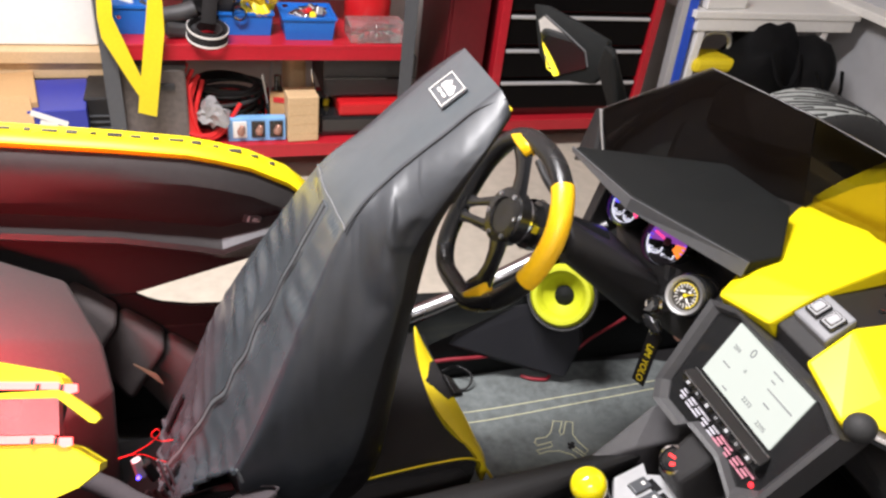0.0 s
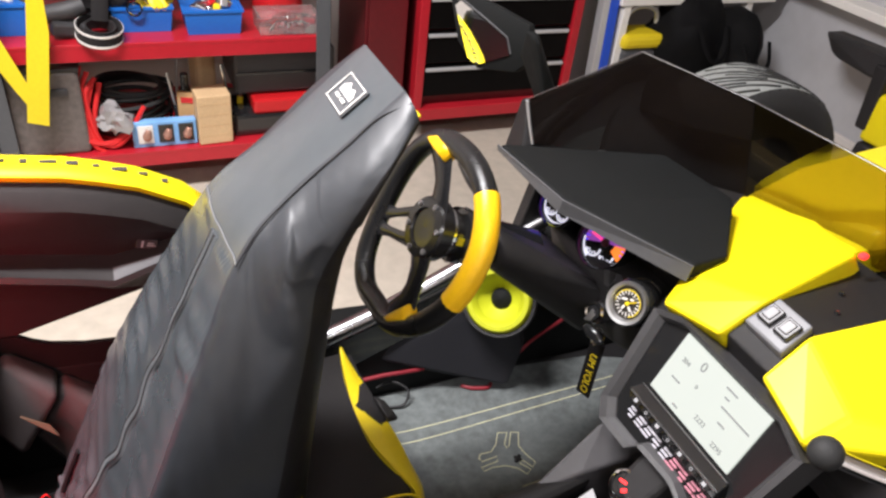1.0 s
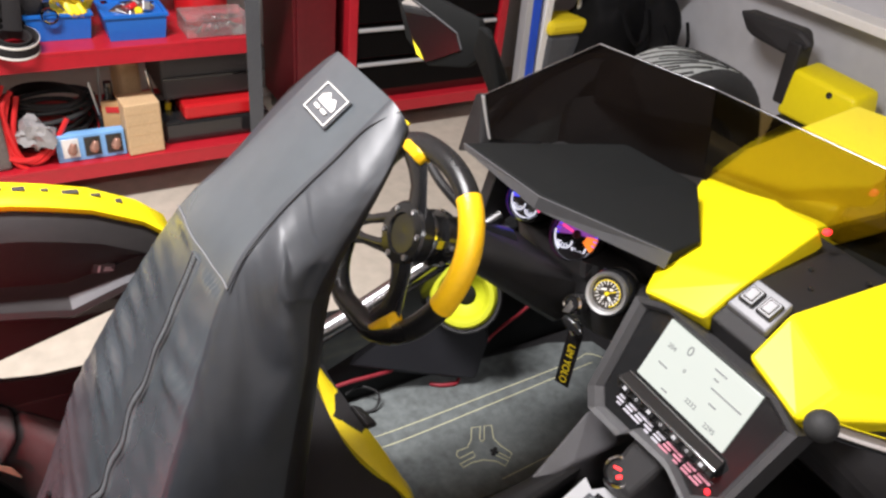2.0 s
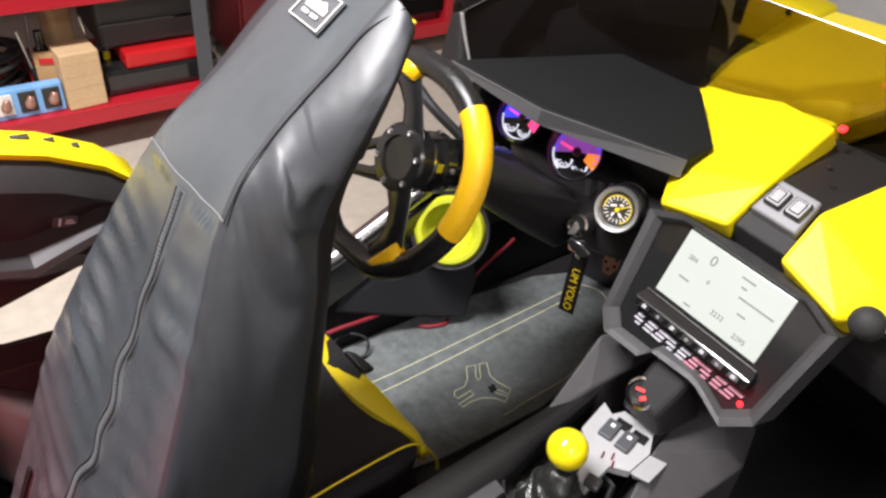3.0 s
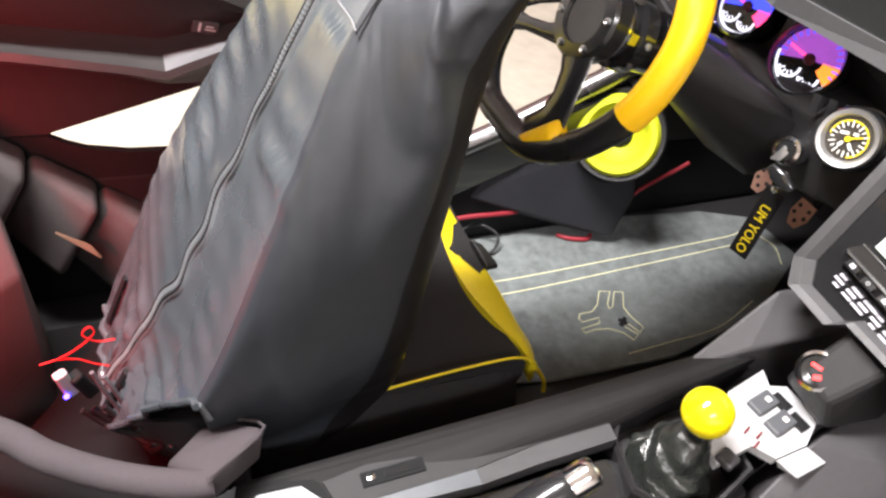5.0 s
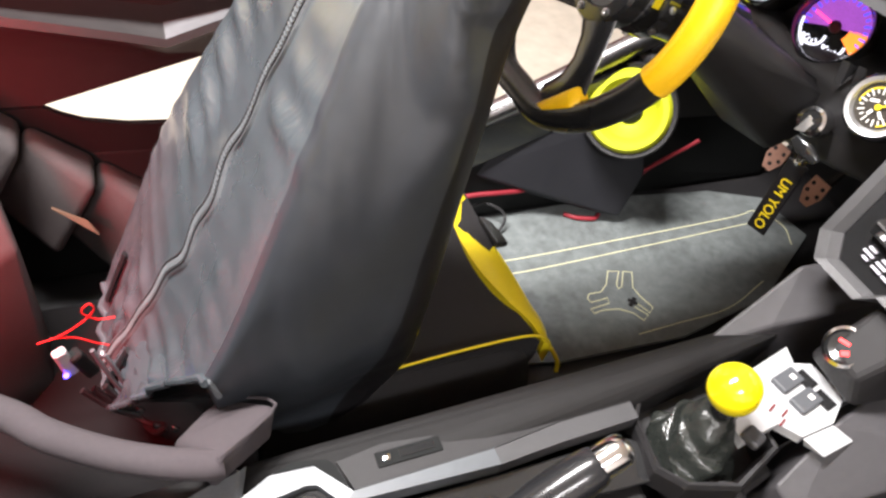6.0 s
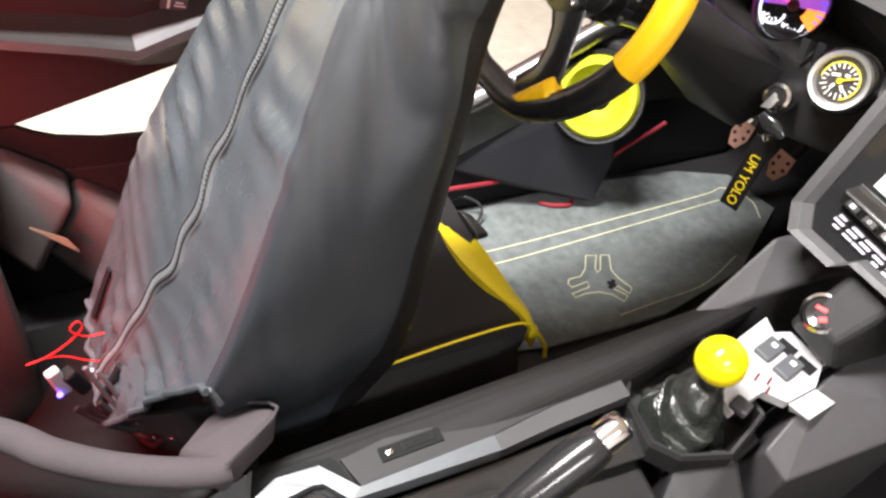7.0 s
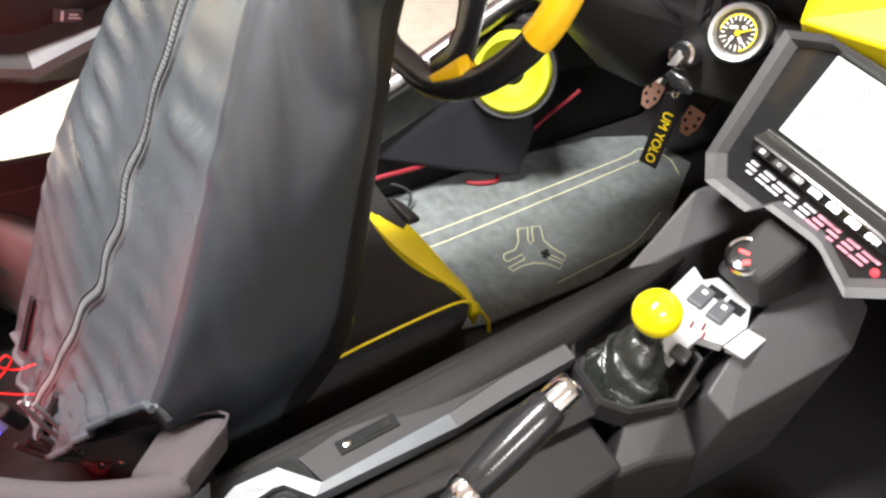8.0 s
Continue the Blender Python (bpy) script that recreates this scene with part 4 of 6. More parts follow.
rim_line = smooth_path([(x, y, 0) for x, y in RIM[-2:] + RIM + RIM[:3]], 6)[12:12 + 6 * len(RIM)]


def rim_span(a0, a1):
    """The stretch of the rim between two angles, in degrees."""
    pts = [(math.degrees(math.atan2(p.y, p.x)), p) for p in rim_line]
    pts = [(a + 360 if a < a0 else a, p) for a, p in pts]
    return [p for a, p in sorted(pts, key=lambda q: q[0]) if a0 <= a <= a1]


def on_wheel(bm):
    bm.transform(WM)
    return bm


RIM_LEATHER = mat("polished_black_leather", (0.012, 0.012, 0.0125), 0.27, vary=0.15, scale=30, bump=0.2, bump_scale=700)
rim = part("steering_wheel", on_wheel(tube(rim_line, 0.0165, 14, 1, 1.0, (0, 0, 1), True)), RIM_LEATHER, car, "black and yellow flat-bottomed sports steering wheel", smooth=True)
part("grip", on_wheel(tube(rim_span(-17, 53), 0.0178, 14, 1, 1.0, (0, 0, 1))), YELLOW_LEATHER, rim, "yellow leather grip", smooth=True)
part("grip", on_wheel(tube([p * 1.05 + Vector((0, 0, -0.006)) for p in rim_span(192, 222)], 0.0125, 12, 1, 1.0, (0, 0, 1))), YELLOW_LEATHER, rim, "yellow leather edge of the flat side", smooth=True)
for shape in (((0.024, -0.146), (0.062, -0.092), (0.076, -0.100), (0.082, -0.108), (0.060, -0.128), (0.040, -0.146)), ((-0.088, 0.106), (-0.058, 0.124), (-0.026, 0.122), (-0.014, 0.116), (-0.020, 0.097), (-0.060, 0.100))):
    mid = Vector((sum(x for x, y in shape) / len(shape), sum(y for x, y in shape) / len(shape), 0))
    part("grip_insert", on_wheel(hull([(x, y, 0.010) for x, y in shape] + [(x, y, -0.004) for x, y in shape] + [Vector((x, y, 0.017)).lerp(mid + Vector((0, 0, 0.018)), 0.35) for x, y in shape], 0.002, 2)), YELLOW_LEATHER, rim, "yellow leather insert", smooth=True)


def spoke(points):
    return tube([(x, y, z) for x, y, w, z in points], [w for x, y, w, z in points], 12, 1, 0.30, (0, 0, 1))


for pts in ([(0.002, 0.030, 0.026, -0.004), (-0.004, 0.052, 0.019, -0.002), (-0.014, 0.072, 0.017, 0.0), (-0.030, 0.092, 0.020, 0.002), (-0.046, 0.108, 0.026, 0.003), (-0.056, 0.118, 0.028, 0.0)],
            [(0.014, -0.028, 0.026, -0.004), (0.030, -0.050, 0.021, -0.002), (0.041, -0.074, 0.019, 0.0), (0.048, -0.098, 0.023, 0.002), (0.046, -0.120, 0.028, 0.003), (0.036, -0.138, 0.030, 0.0)],
            [(-0.020, 0.016, 0.014, -0.004), (-0.048, -0.001, 0.008, -0.002), (-0.078, -0.022, 0.007, 0.0), (-0.100, -0.034, 0.012, 0.0), (-0.116, -0.040, 0.018, 0.0)],
            [(-0.014, -0.030, 0.014, -0.004), (-0.044, -0.044, 0.009, -0.002), (-0.074, -0.054, 0.008, 0.0), (-0.096, -0.062, 0.012, 0.0), (-0.114, -0.068, 0.018, 0.0)]):
    part("spoke", on_wheel(spoke(pts)), SATIN, rim, "satin black spoke", smooth=True)
part("hub", on_wheel(lathe([(0.0, -0.020), (0.046, -0.020), (0.047, 0.000), (0.044, 0.004), (0.030, 0.005), (0.028, 0.001), (0.0, 0.000)], (0, 0, 0), (0, 0, 1), 40)), SATIN, rim, smooth=True)
for i in range(6):
    a = math.radians(60 * i + 20)
    part("bolt", on_wheel(lathe([(0.0042, 0.002), (0.0042, 0.0065), (0.0024, 0.0072), (0.0, 0.0052)], (0.0375 * math.cos(a), 0.0375 * math.sin(a), 0), (0, 0, 1), 12)), STEEL, rim, smooth=True)
part("hub_sleeve", on_wheel(lathe([(0.0, -0.02), (0.038, -0.02), (0.039, -0.034), (0.034, -0.036), (0.034, -0.050), (0.042, -0.052), (0.043, -0.068), (0.037, -0.072), (0.036, -0.100), (0.0, -0.10)], (0, 0, 0), (0, 0, 1), 36)), GLOSS, rim, "gloss black quick-release hub", smooth=True)
part("hub_ring", on_wheel(lathe([(0.0392, -0.024), (0.0404, -0.025), (0.0404, -0.029), (0.0392, -0.030)], (0, 0, 0), (0, 0, 1), 36)), CHROME, rim, smooth=True)
for a in (10, 100, 190, 280, 330):
    part("hub_bolt", on_wheel(lathe([(0.004, -0.006), (0.004, 0.002), (0.0, 0.0026)], (0.0425 * math.cos(math.radians(a)), 0.0425 * math.sin(math.radians(a)), -0.060), (math.cos(math.radians(a)), math.sin(math.radians(a)), 0), 10)), STEEL, rim, smooth=True)
part("hub_mark", on_wheel(block(0.0335, 0.006, -0.043, 0.004, 0.012, 0.012, 0.001, (0, 0, 10))), YELLOW, rim, "yellow hub mark")

# ---- speaker and panels in the footwell ----
SA = Vector((-0.60, -0.62, 0.50)).normalized()
SPK = Vector((0.751, 0.739, 0.351))
spk = part("speaker", lathe([(0.0, -0.09), (0.055, -0.09), (0.078, -0.03), (0.083, 0.0), (0.080, 0.006), (0.072, 0.004), (0.070, -0.01)], SPK, SA, 40), PLASTIC, car, "black door speaker with a lime ring", smooth=True)
part("surround", lathe([(0.073, 0.000), (0.072, 0.008), (0.066, 0.015), (0.057, 0.015), (0.049, 0.006), (0.046, -0.004)], SPK, SA, 40), LIME, spk, "lime green speaker ring", smooth=True)
part("cone", lathe([(0.048, -0.002), (0.034, -0.020), (0.020, -0.030), (0.020, -0.034), (0.048, -0.010)], SPK, SA, 40), LIME, spk, "lime green cone", smooth=True)
part("dust_cap", lathe([(0.023, -0.034), (0.022, -0.024), (0.013, -0.018), (0.0, -0.016)], SPK, SA, 28), PLASTIC_MATT, spk, smooth=True)
part("footwell_side", hull([(0.82, 0.80, 0.10), (1.24, 0.80, 0.10), (0.80, 0.80, 0.45), (0.84, 0.80, 0.64), (1.24, 0.80, 0.64), (0.82, 0.83, 0.10), (1.24, 0.83, 0.10), (0.80, 0.83, 0.45), (0.84, 0.83, 0.64), (1.24, 0.83, 0.64)], 0.004), PLASTIC, car, "black footwell side")
part("speaker_pod", hull([(0.72, 0.80, 0.26), (0.80, 0.76, 0.24), (0.84, 0.72, 0.33), (0.82, 0.74, 0.42), (0.76, 0.80, 0.44), (0.86, 0.80, 0.44), (0.86, 0.80, 0.24)], 0.008), PLASTIC, car)
NAVY_PANEL = mat("navy_black_plastic", (0.011, 0.011, 0.015), 0.65, vary=0.15, scale=18, bump=0.3, bump_scale=1400)
part("kick_panel", hull([(0.50, 0.785, 0.205), (0.785, 0.694, 0.13), (0.82, 0.715, 0.215), (0.80, 0.755, 0.33), (0.53, 0.805, 0.275), (0.50, 0.84, 0.15), (0.80, 0.80, 0.11), (0.855, 0.763, 0.195)], 0.004), NAVY_PANEL, car, "black kick panel")

# ---- windscreen and yellow hood panels ----
SMOKE = bpy.data.materials.new("smoked_acrylic")
SMOKE.use_nodes = True
pb = SMOKE.node_tree.nodes["Principled BSDF"]
pb.inputs["Base Color"].default_value = (0.022, 0.016, 0.014, 1)
pb.inputs["Roughness"].default_value = 0.03
pb.inputs["Transmission Weight"].default_value = 0.5
pb.inputs["IOR"].default_value = 1.45


def mirrored(points):
    return [(x, 2 * CY - y, z) for x, y, z in points]


half = [(0.918, CY, 0.945), (0.893, 0.40, 0.9435), (0.844, 0.602, 0.942), (0.775, 0.806, 0.775), (0.80, 0.80, 0.685), (0.86, 0.70, 0.715), (1.00, 0.45, 0.748), (1.05, CY, 0.76)]
CLEARER = SMOKE.copy()
CLEARER.name = "lightly_smoked_acrylic"
CLEARER.node_tree.nodes["Principled BSDF"].inputs["Transmission Weight"].default_value = 1.0
CLEARER.node_tree.nodes["Principled BSDF"].inputs["Base Color"].default_value = (0.30, 0.22, 0.08, 1)


def pane(top, bottom):
    """A sheet 5 mm thick between two edges."""
    bm = bmesh.new()
    rows_ = [[Vector(t).lerp(Vector(b), k / 6) for t, b in zip(top, bottom)] for k in range(7)]
    n = len(top)
    vs = [[[bm.verts.new(p + Vector((off, 0, 0))) for p in r] for r in rows_] for off in (0.0, 0.005)]
    for q in (0, 1):
        for a, b in zip(vs[q], vs[q][1:]):
            for i in range(n - 1):
                bm.faces.new((a[i], a[i + 1], b[i + 1], b[i]))
    for i in range(n - 1):
        for k in (0, 6):
            bm.faces.new((vs[0][k][i], vs[0][k][i + 1], vs[1][k][i + 1], vs[1][k][i]))
    for a in range(6):
        for i in (0, n - 1):
            bm.faces.new((vs[0][a][i], vs[0][a + 1][i], vs[1][a + 1][i], vs[1][a][i]))
    return bm


far = mirrored(half)
shield = part("windscreen", pane([half[1], half[0], far[1]], [half[6], half[7], far[6]]), CLEARER, car, "low smoked acrylic windscreen", smooth=True, angle=20)
for side in (half, far):
    part("side_pane", pane(side[1:4], [side[6], side[5], side[4]]), SMOKE, shield, "darkly smoked side pane", smooth=True, angle=20)
part("screen_edge", tube([half[3], (0.787, 0.804, 0.73), half[4]], 0.006, 6, 2, 0.5), SILVER, shield, "pale end strip of the windscreen")
part("screen_edge", tube([(x - 0.002, y, z + 0.001) for x, y, z in half[:4]], 0.0009, 6, 1), TUBE, shield)
part("screen_edge", tube([(x - 0.002, y, z + 0.001) for x, y, z in mirrored(half[:4])], 0.0009, 6, 1), TUBE, shield)

fin = [(0.706, 0.268, 0.726), (0.722, 0.178, 0.742), (0.780, 0.174, 0.788), (0.945, 0.198, 0.812), (0.985, 0.30, 0.795), (0.983, 0.440, 0.757), (0.760, 0.272, 0.758)]
for side, flip in ((fin, 1), (mirrored(fin), -1)):
    part("yellow_fin", hull(side + [(x + 0.03, y, z - 0.035) for x, y, z in side], 0.005), YELLOW, car, "glossy yellow dash fin")
part("dash_centre", hull([(0.735, 0.178, 0.742), (0.735, 0.102, 0.742), (0.79, 0.174, 0.782), (0.79, 0.106, 0.782), (1.0, 0.228, 0.775), (1.0, 0.052, 0.775), (0.75, 0.178, 0.70), (0.75, 0.102, 0.70), (1.02, 0.23, 0.70), (1.02, 0.05, 0.70)], 0.004), PLASTIC, car, "black centre dash panel")
PALE_GREY = mat("pale_grey_panel", (0.17, 0.17, 0.18), 0.35, vary=0.1, scale=40)
STEEL_GREY = mat("grey_switch_bezel", (0.34, 0.34, 0.35), 0.35, vary=0.1, scale=40)
sw = part("switch_panel", hull([(0.748, 0.172, 0.766), (0.748, 0.108, 0.766), (0.790, 0.168, 0.795), (0.790, 0.112, 0.795), (0.76, 0.172, 0.74), (0.76, 0.108, 0.74), (0.80, 0.168, 0.77), (0.80, 0.112, 0.77)], 0.003), PALE_GREY, car, "pale grey switch panel")
for yy in (0.154, 0.126):
    switch = part("switch", block(0.768, yy, 0.7832, 0.027, 0.023, 0.006, 0.002, (0, -34, 0)), GLOSS, sw, "grey rocker switch in a black recess")
    part("switch_rim", block(0.7676, yy, 0.7846, 0.0235, 0.0195, 0.006, 0.002, (0, -34, 0)), STEEL_GREY, switch)
    part("switch_gap", block(0.7672, yy, 0.7853, 0.0195, 0.0155, 0.006, 0.002, (0, -34, 0)), GLOSS, switch)
    part("rocker", block(0.7668, yy, 0.7862, 0.0170, 0.0130, 0.006, 0.002, (0, -30, 0)), STEEL_GREY, switch)
for px_, py_ in ((0.86, 0.135), (0.90, 0.165), (0.95, 0.11)):
    part("dash_screw", lathe([(0.004, -0.002), (0.004, 0.0015), (0.0, 0.002)], (px_, py_, 0.781), (0, 0, 1), 12), GLOSS, car)
stripe = [(0.985, 0.435, 0.758), (0.985, 0.225, 0.790), (1.70, 0.225, 0.750), (1.70, 0.62, 0.715), (1.20, 0.520, 0.742)]
for side in (stripe, mirrored(stripe)):
    part("hood_stripe", hull(side + [(x, y, z - 0.05) for x, y, z in side], 0.01), YELLOW, car, "glossy yellow hood panel")
part("hood", hull([(1.03, 0.82, 0.64), (1.03, -0.54, 0.64), (1.45, 0.74, 0.60), (1.45, -0.46, 0.60), (1.03, 0.24, 0.74), (1.03, 0.04, 0.74), (1.60, 0.24, 0.69), (1.60, 0.04, 0.69), (1.95, 0.36, 0.58), (1.95, -0.08, 0.58), (1.05, 0.80, 0.40), (1.05, -0.52, 0.40), (1.95, 0.4, 0.36), (1.95, -0.12, 0.36)], 0.02), PLASTIC_MATT, car, "black hood")
part("fin_light", block(0.952, 0.192, 0.812, 0.012, 0.010, 0.008, 0.003), RED_GLOW, car, "small red light")
part("grab_handle", tube([(0.697, -0.018, 0.7525), (0.726, -0.048, 0.748), (0.80, -0.12, 0.742), (0.84, -0.15, 0.735)], 0.010, 12), CHROME, car, "chrome grab bar with a black knob", smooth=True)
bmg = bmesh.new()
bmesh.ops.create_uvsphere(bmg, u_segments=20, v_segments=14, radius=0.0185, matrix=Matrix.Translation((0.697, -0.018, 0.7525)))
part("bar_knob", bmg, RUBBER, car, "black rubber knob", smooth=True)

# ---- roll hoop fairing with red light strips ----
RED_LED = mat("red_light_strip", (1.0, 0.07, 0.06), 0.4, emit=8.0)
HOOP_ALONG = Vector((0.991, -0.093, -0.093)).normalized()
HOOP = basis((-0.15, 0.125, 0.805), HOOP_ALONG, (0.131, 0.711, 0.691))


def hoop_piece(outline, proud, deep, r=0.002):
    """A moulding on the side of the roll hoop: its outline in metres, its face proud of the hoop, and its depth."""
    bm = slab([(x, y, proud) for x, y in outline], (0, 0, -deep), r)
    bm.transform(HOOP)
    return bm


part("hoop_fairing", hoop_piece([(-0.34, 0.058), (-0.049, 0.042), (-0.004, 0.034), (0.003, 0.029), (0.007, 0.022), (-0.046, 0.018), (-0.34, 0.018)], 0.004, 0.05, 0.004), YELLOW, car, "yellow roll hoop fairing")
part("hoop_lip", hoop_piece([(-0.34, 0.014), (-0.046, 0.014), (0.003, 0.017), (0.012, 0.014), (0.039, -0.005), (0.041, -0.009), (0.037, -0.013), (0.032, -0.012), (0.003, 0.010), (-0.046, 0.009), (-0.34, 0.008)], 0.010, 0.014), YELLOW, car, "yellow lip of the roll hoop fairing")
part("hoop_fairing", hoop_piece([(-0.34, -0.033), (-0.041, -0.033), (0.005, -0.032), (0.022, -0.037), (0.043, -0.050), (0.043, -0.056), (0.027, -0.070), (0.007, -0.079), (-0.10, -0.125), (-0.34, -0.16)], 0.004, 0.05, 0.004), YELLOW, car, "yellow roll hoop fairing")
part("hoop_lens", hoop_piece([(-0.34, 0.012), (-0.046, 0.012), (0.001, 0.012), (0.005, -0.024), (-0.042, -0.024), (-0.34, -0.024)], -0.008, 0.02), RED_PLASTIC, car, "red lens of the roll hoop lamp")
part("hoop_core", hoop_piece([(-0.34, 0.05), (-0.02, 0.03), (-0.01, 0.0), (-0.02, -0.06), (-0.34, -0.14)], -0.020, 0.10, 0.006), PLASTIC_MATT, car, "black roll hoop core")
for low_y in (0.0165, -0.0315):
    strip = part("light_strip", hoop_piece([(-0.34, low_y + 0.007), (0.002, low_y + 0.008), (0.004, low_y + 0.0065), (0.004, low_y + 0.001), (-0.34, low_y)], 0.0065, 0.004, 0.001), RED_LED, car, "glowing red light strip")
    part("strip_end", hoop_piece([(0.007, low_y + 0.006), (0.018, low_y + 0.006), (0.019, low_y - 0.001), (0.012, low_y - 0.003), (0.007, low_y)], 0.0065, 0.004, 0.001), RED_LED, strip)
    for clip_x in (-0.014, 0.0055, -0.075, -0.14):
        part("strip_clip", hoop_piece([(clip_x - 0.0018, low_y + 0.006), (clip_x + 0.0018, low_y + 0.006), (clip_x + 0.0018, low_y), (clip_x - 0.0018, low_y)], 0.0085, 0.006, 0.0), PLASTIC_GREY, strip)
part("bulkhead", hull([(-0.42, 0.80, 0.10), (-0.30, 0.80, 0.10), (-0.55, 0.80, 0.80), (-0.45, 0.80, 0.80), (-0.42, -0.50, 0.10), (-0.30, -0.50, 0.10), (-0.55, -0.50, 0.80), (-0.45, -0.50, 0.80)], 0.02), PLASTIC_MATT, car, "black rear bulkhead")

# ---- loose things in the car ----
mat_outline = [(0.43, 0.76, 0.104), (0.80, 0.765, 0.104), (1.03, 0.742, 0.104), (1.14, 0.70, 0.104), (1.17, 0.585, 0.104), (0.99, 0.47, 0.104), (0.78, 0.425, 0.104), (0.54, 0.43, 0.104), (0.43, 0.45, 0.104)]
floor_mat = thing("floor_mat", (0.75, 0.6, 0.1), "grey suede floor mat with pale stitching and a three-pronged emblem", "floor mat")
part("mat_sheet", slab(mat_outline, (0, 0, 0.007), 0.002), SUEDE, floor_mat)
for line in ([(0.45, 0.665), (0.53, 0.650), (0.80, 0.655), (1.04, 0.662), (1.10, 0.668), (1.135, 0.62), (1.12, 0.57)], [(0.45, 0.632), (0.54, 0.619), (0.80, 0.628), (1.03, 0.638), (1.09, 0.640)], [(0.70, 0.447), (0.783, 0.452), (0.894, 0.460), (1.0, 0.50)]):
    part("stitching", tube([(x, y, 0.1116) for x, y in line], 0.0010, 6), STITCH, floor_mat)
emblem = [(0.712, 0.587), (0.732, 0.582), (0.713, 0.555), (0.712, 0.545), (0.72, 0.548), (0.74, 0.58), (0.756, 0.575), (0.74, 0.542), (0.743, 0.521), (0.754, 0.493), (0.743, 0.483), (0.73, 0.506), (0.721, 0.501), (0.737, 0.48), (0.723, 0.471), (0.712, 0.49), (0.69, 0.504), (0.663, 0.508), (0.643, 0.505), (0.64, 0.515), (0.679, 0.519), (0.682, 0.531), (0.648, 0.528), (0.645, 0.537), (0.652, 0.546), (0.677, 0.546), (0.694, 0.559)]
part("stitched_emblem", tube([(x, y, 0.1116) for x, y in emblem], 0.0010, 6, 1, 1.0, (0, 0, 1), True), STITCH, floor_mat)
part("mark", merge(block(0.722, 0.512, 0.113, 0.022, 0.008, 0.003, 0.001, (0, 0, 40)), block(0.722, 0.512, 0.113, 0.006, 0.018, 0.003, 0.001, (0, 0, 40))), CLOTH, floor_mat)

fob = thing("key_fob", (0.70, 0.372, 0.52), "black leather key fob with yellow letters hanging from a key", "key fob")
fb = block(0, 0.006, 0, 0.027, 0.118, 0.004, 0.0015)
FM = basis((0.725, 0.385, 0.482), (0.35, -0.9, 0.0), (0.02, -0.01, 1.0))
fb.transform(FM)
tag = part("tag", fb, VINYL_SIDE, fob)
lt = lettering("UM YOLO", 0.019, pose(0, -0.004, 0.0022, 0, 0, -90))
lt.transform(FM)
part("letters", lt, YELLOW_VINYL, tag)
part("ring", tube([Vector((0.724, 0.384, 0.560)) + Vector((0.35, -0.9, 0)).normalized() * (0.009 * math.cos(a)) + Vector((0, 0, 1)) * (0.013 * math.sin(a)) for a in [2 * math.pi * i / 20 for i in range(20)]], 0.0016, 6, 1, 1, (0.9, 0.35, 0), True), CHROME, fob)
KM = basis((0.690, 0.368, 0.592), (0.25, -0.95, -0.20), (0.3, 0.0, 0.95))
head = hull([(-0.024, 0.008, -0.005), (0.006, 0.014, -0.005), (0.027, 0.004, -0.005), (0.024, -0.010, -0.005), (-0.006, -0.015, -0.005), (-0.025, -0.006, -0.005),
             (-0.024, 0.008, 0.005), (0.006, 0.014, 0.006), (0.027, 0.004, 0.005), (0.024, -0.010, 0.005), (-0.006, -0.015, 0.006), (-0.025, -0.006, 0.005)], 0.003, 3)
head.transform(KM @ Matrix.Translation((0.004, 0, 0)) @ Matrix.Diagonal((0.8, 0.62, 0.9, 1)))
part("key", head, GLOSS, fob, "black plastic key head", smooth=True)
shank = hull([(-0.022, 0.006, -0.001), (-0.012, 0.012, -0.001), (-0.012, 0.028, -0.004), (-0.022, 0.028, -0.004), (-0.022, 0.006, 0.001), (-0.012, 0.012, 0.001), (-0.012, 0.028, -0.002), (-0.022, 0.028, -0.002)])
shank.transform(KM)
part("key_blade", shank, STEEL, fob)
for kx, ky in ((0.706, 0.374), (0.714, 0.379)):
    part("ring", tube([Vector((kx, ky, 0.571)) + Vector((0.3, 0.9 * (1 if kx < 0.71 else -1), 0.1)).normalized() * (0.008 * math.cos(a)) + Vector((0.1, 0, 1)).normalized() * (0.012 * math.sin(a)) for a in [2 * math.pi * i / 20 for i in range(20)]], 0.0017, 6, 1, 1, (0.9, 0.35, 0), True), CHROME, fob)

# ---- garage furniture ----
def shelf_unit():
    x0, x1, y0, y1 = -0.262, 0.70, 1.90, 2.40
    th = thing("shelf_unit", (0.22, 2.15, 0), "red and grey steel garage shelving full of tools", "shelf")
    for px_ in (x0, x1):
        for py_ in (y0, y1):
            sx = 1 if px_ == x0 else -1
            part("post", merge(block(px_ + sx * 0.02, py_, 0.90, 0.045, 0.003, 1.80, 0), block(px_, py_ + 0.02, 0.90, 0.003, 0.045, 1.80, 0)), POST_GREY, th)
    for z in (0.155, 0.502, 0.95, 1.45):
        part("shelf_board", merge(block((x0 + x1) / 2, (y0 + y1) / 2, z, x1 - x0 - 0.02, y1 - y0 - 0.01, 0.012, 0.002), block((x0 + x1) / 2, y0 + 0.008, z - 0.020, x1 - x0 - 0.05, 0.004, 0.050, 0.002)), RED_STEEL, th, "red steel shelf")
    return th


shelf_unit()


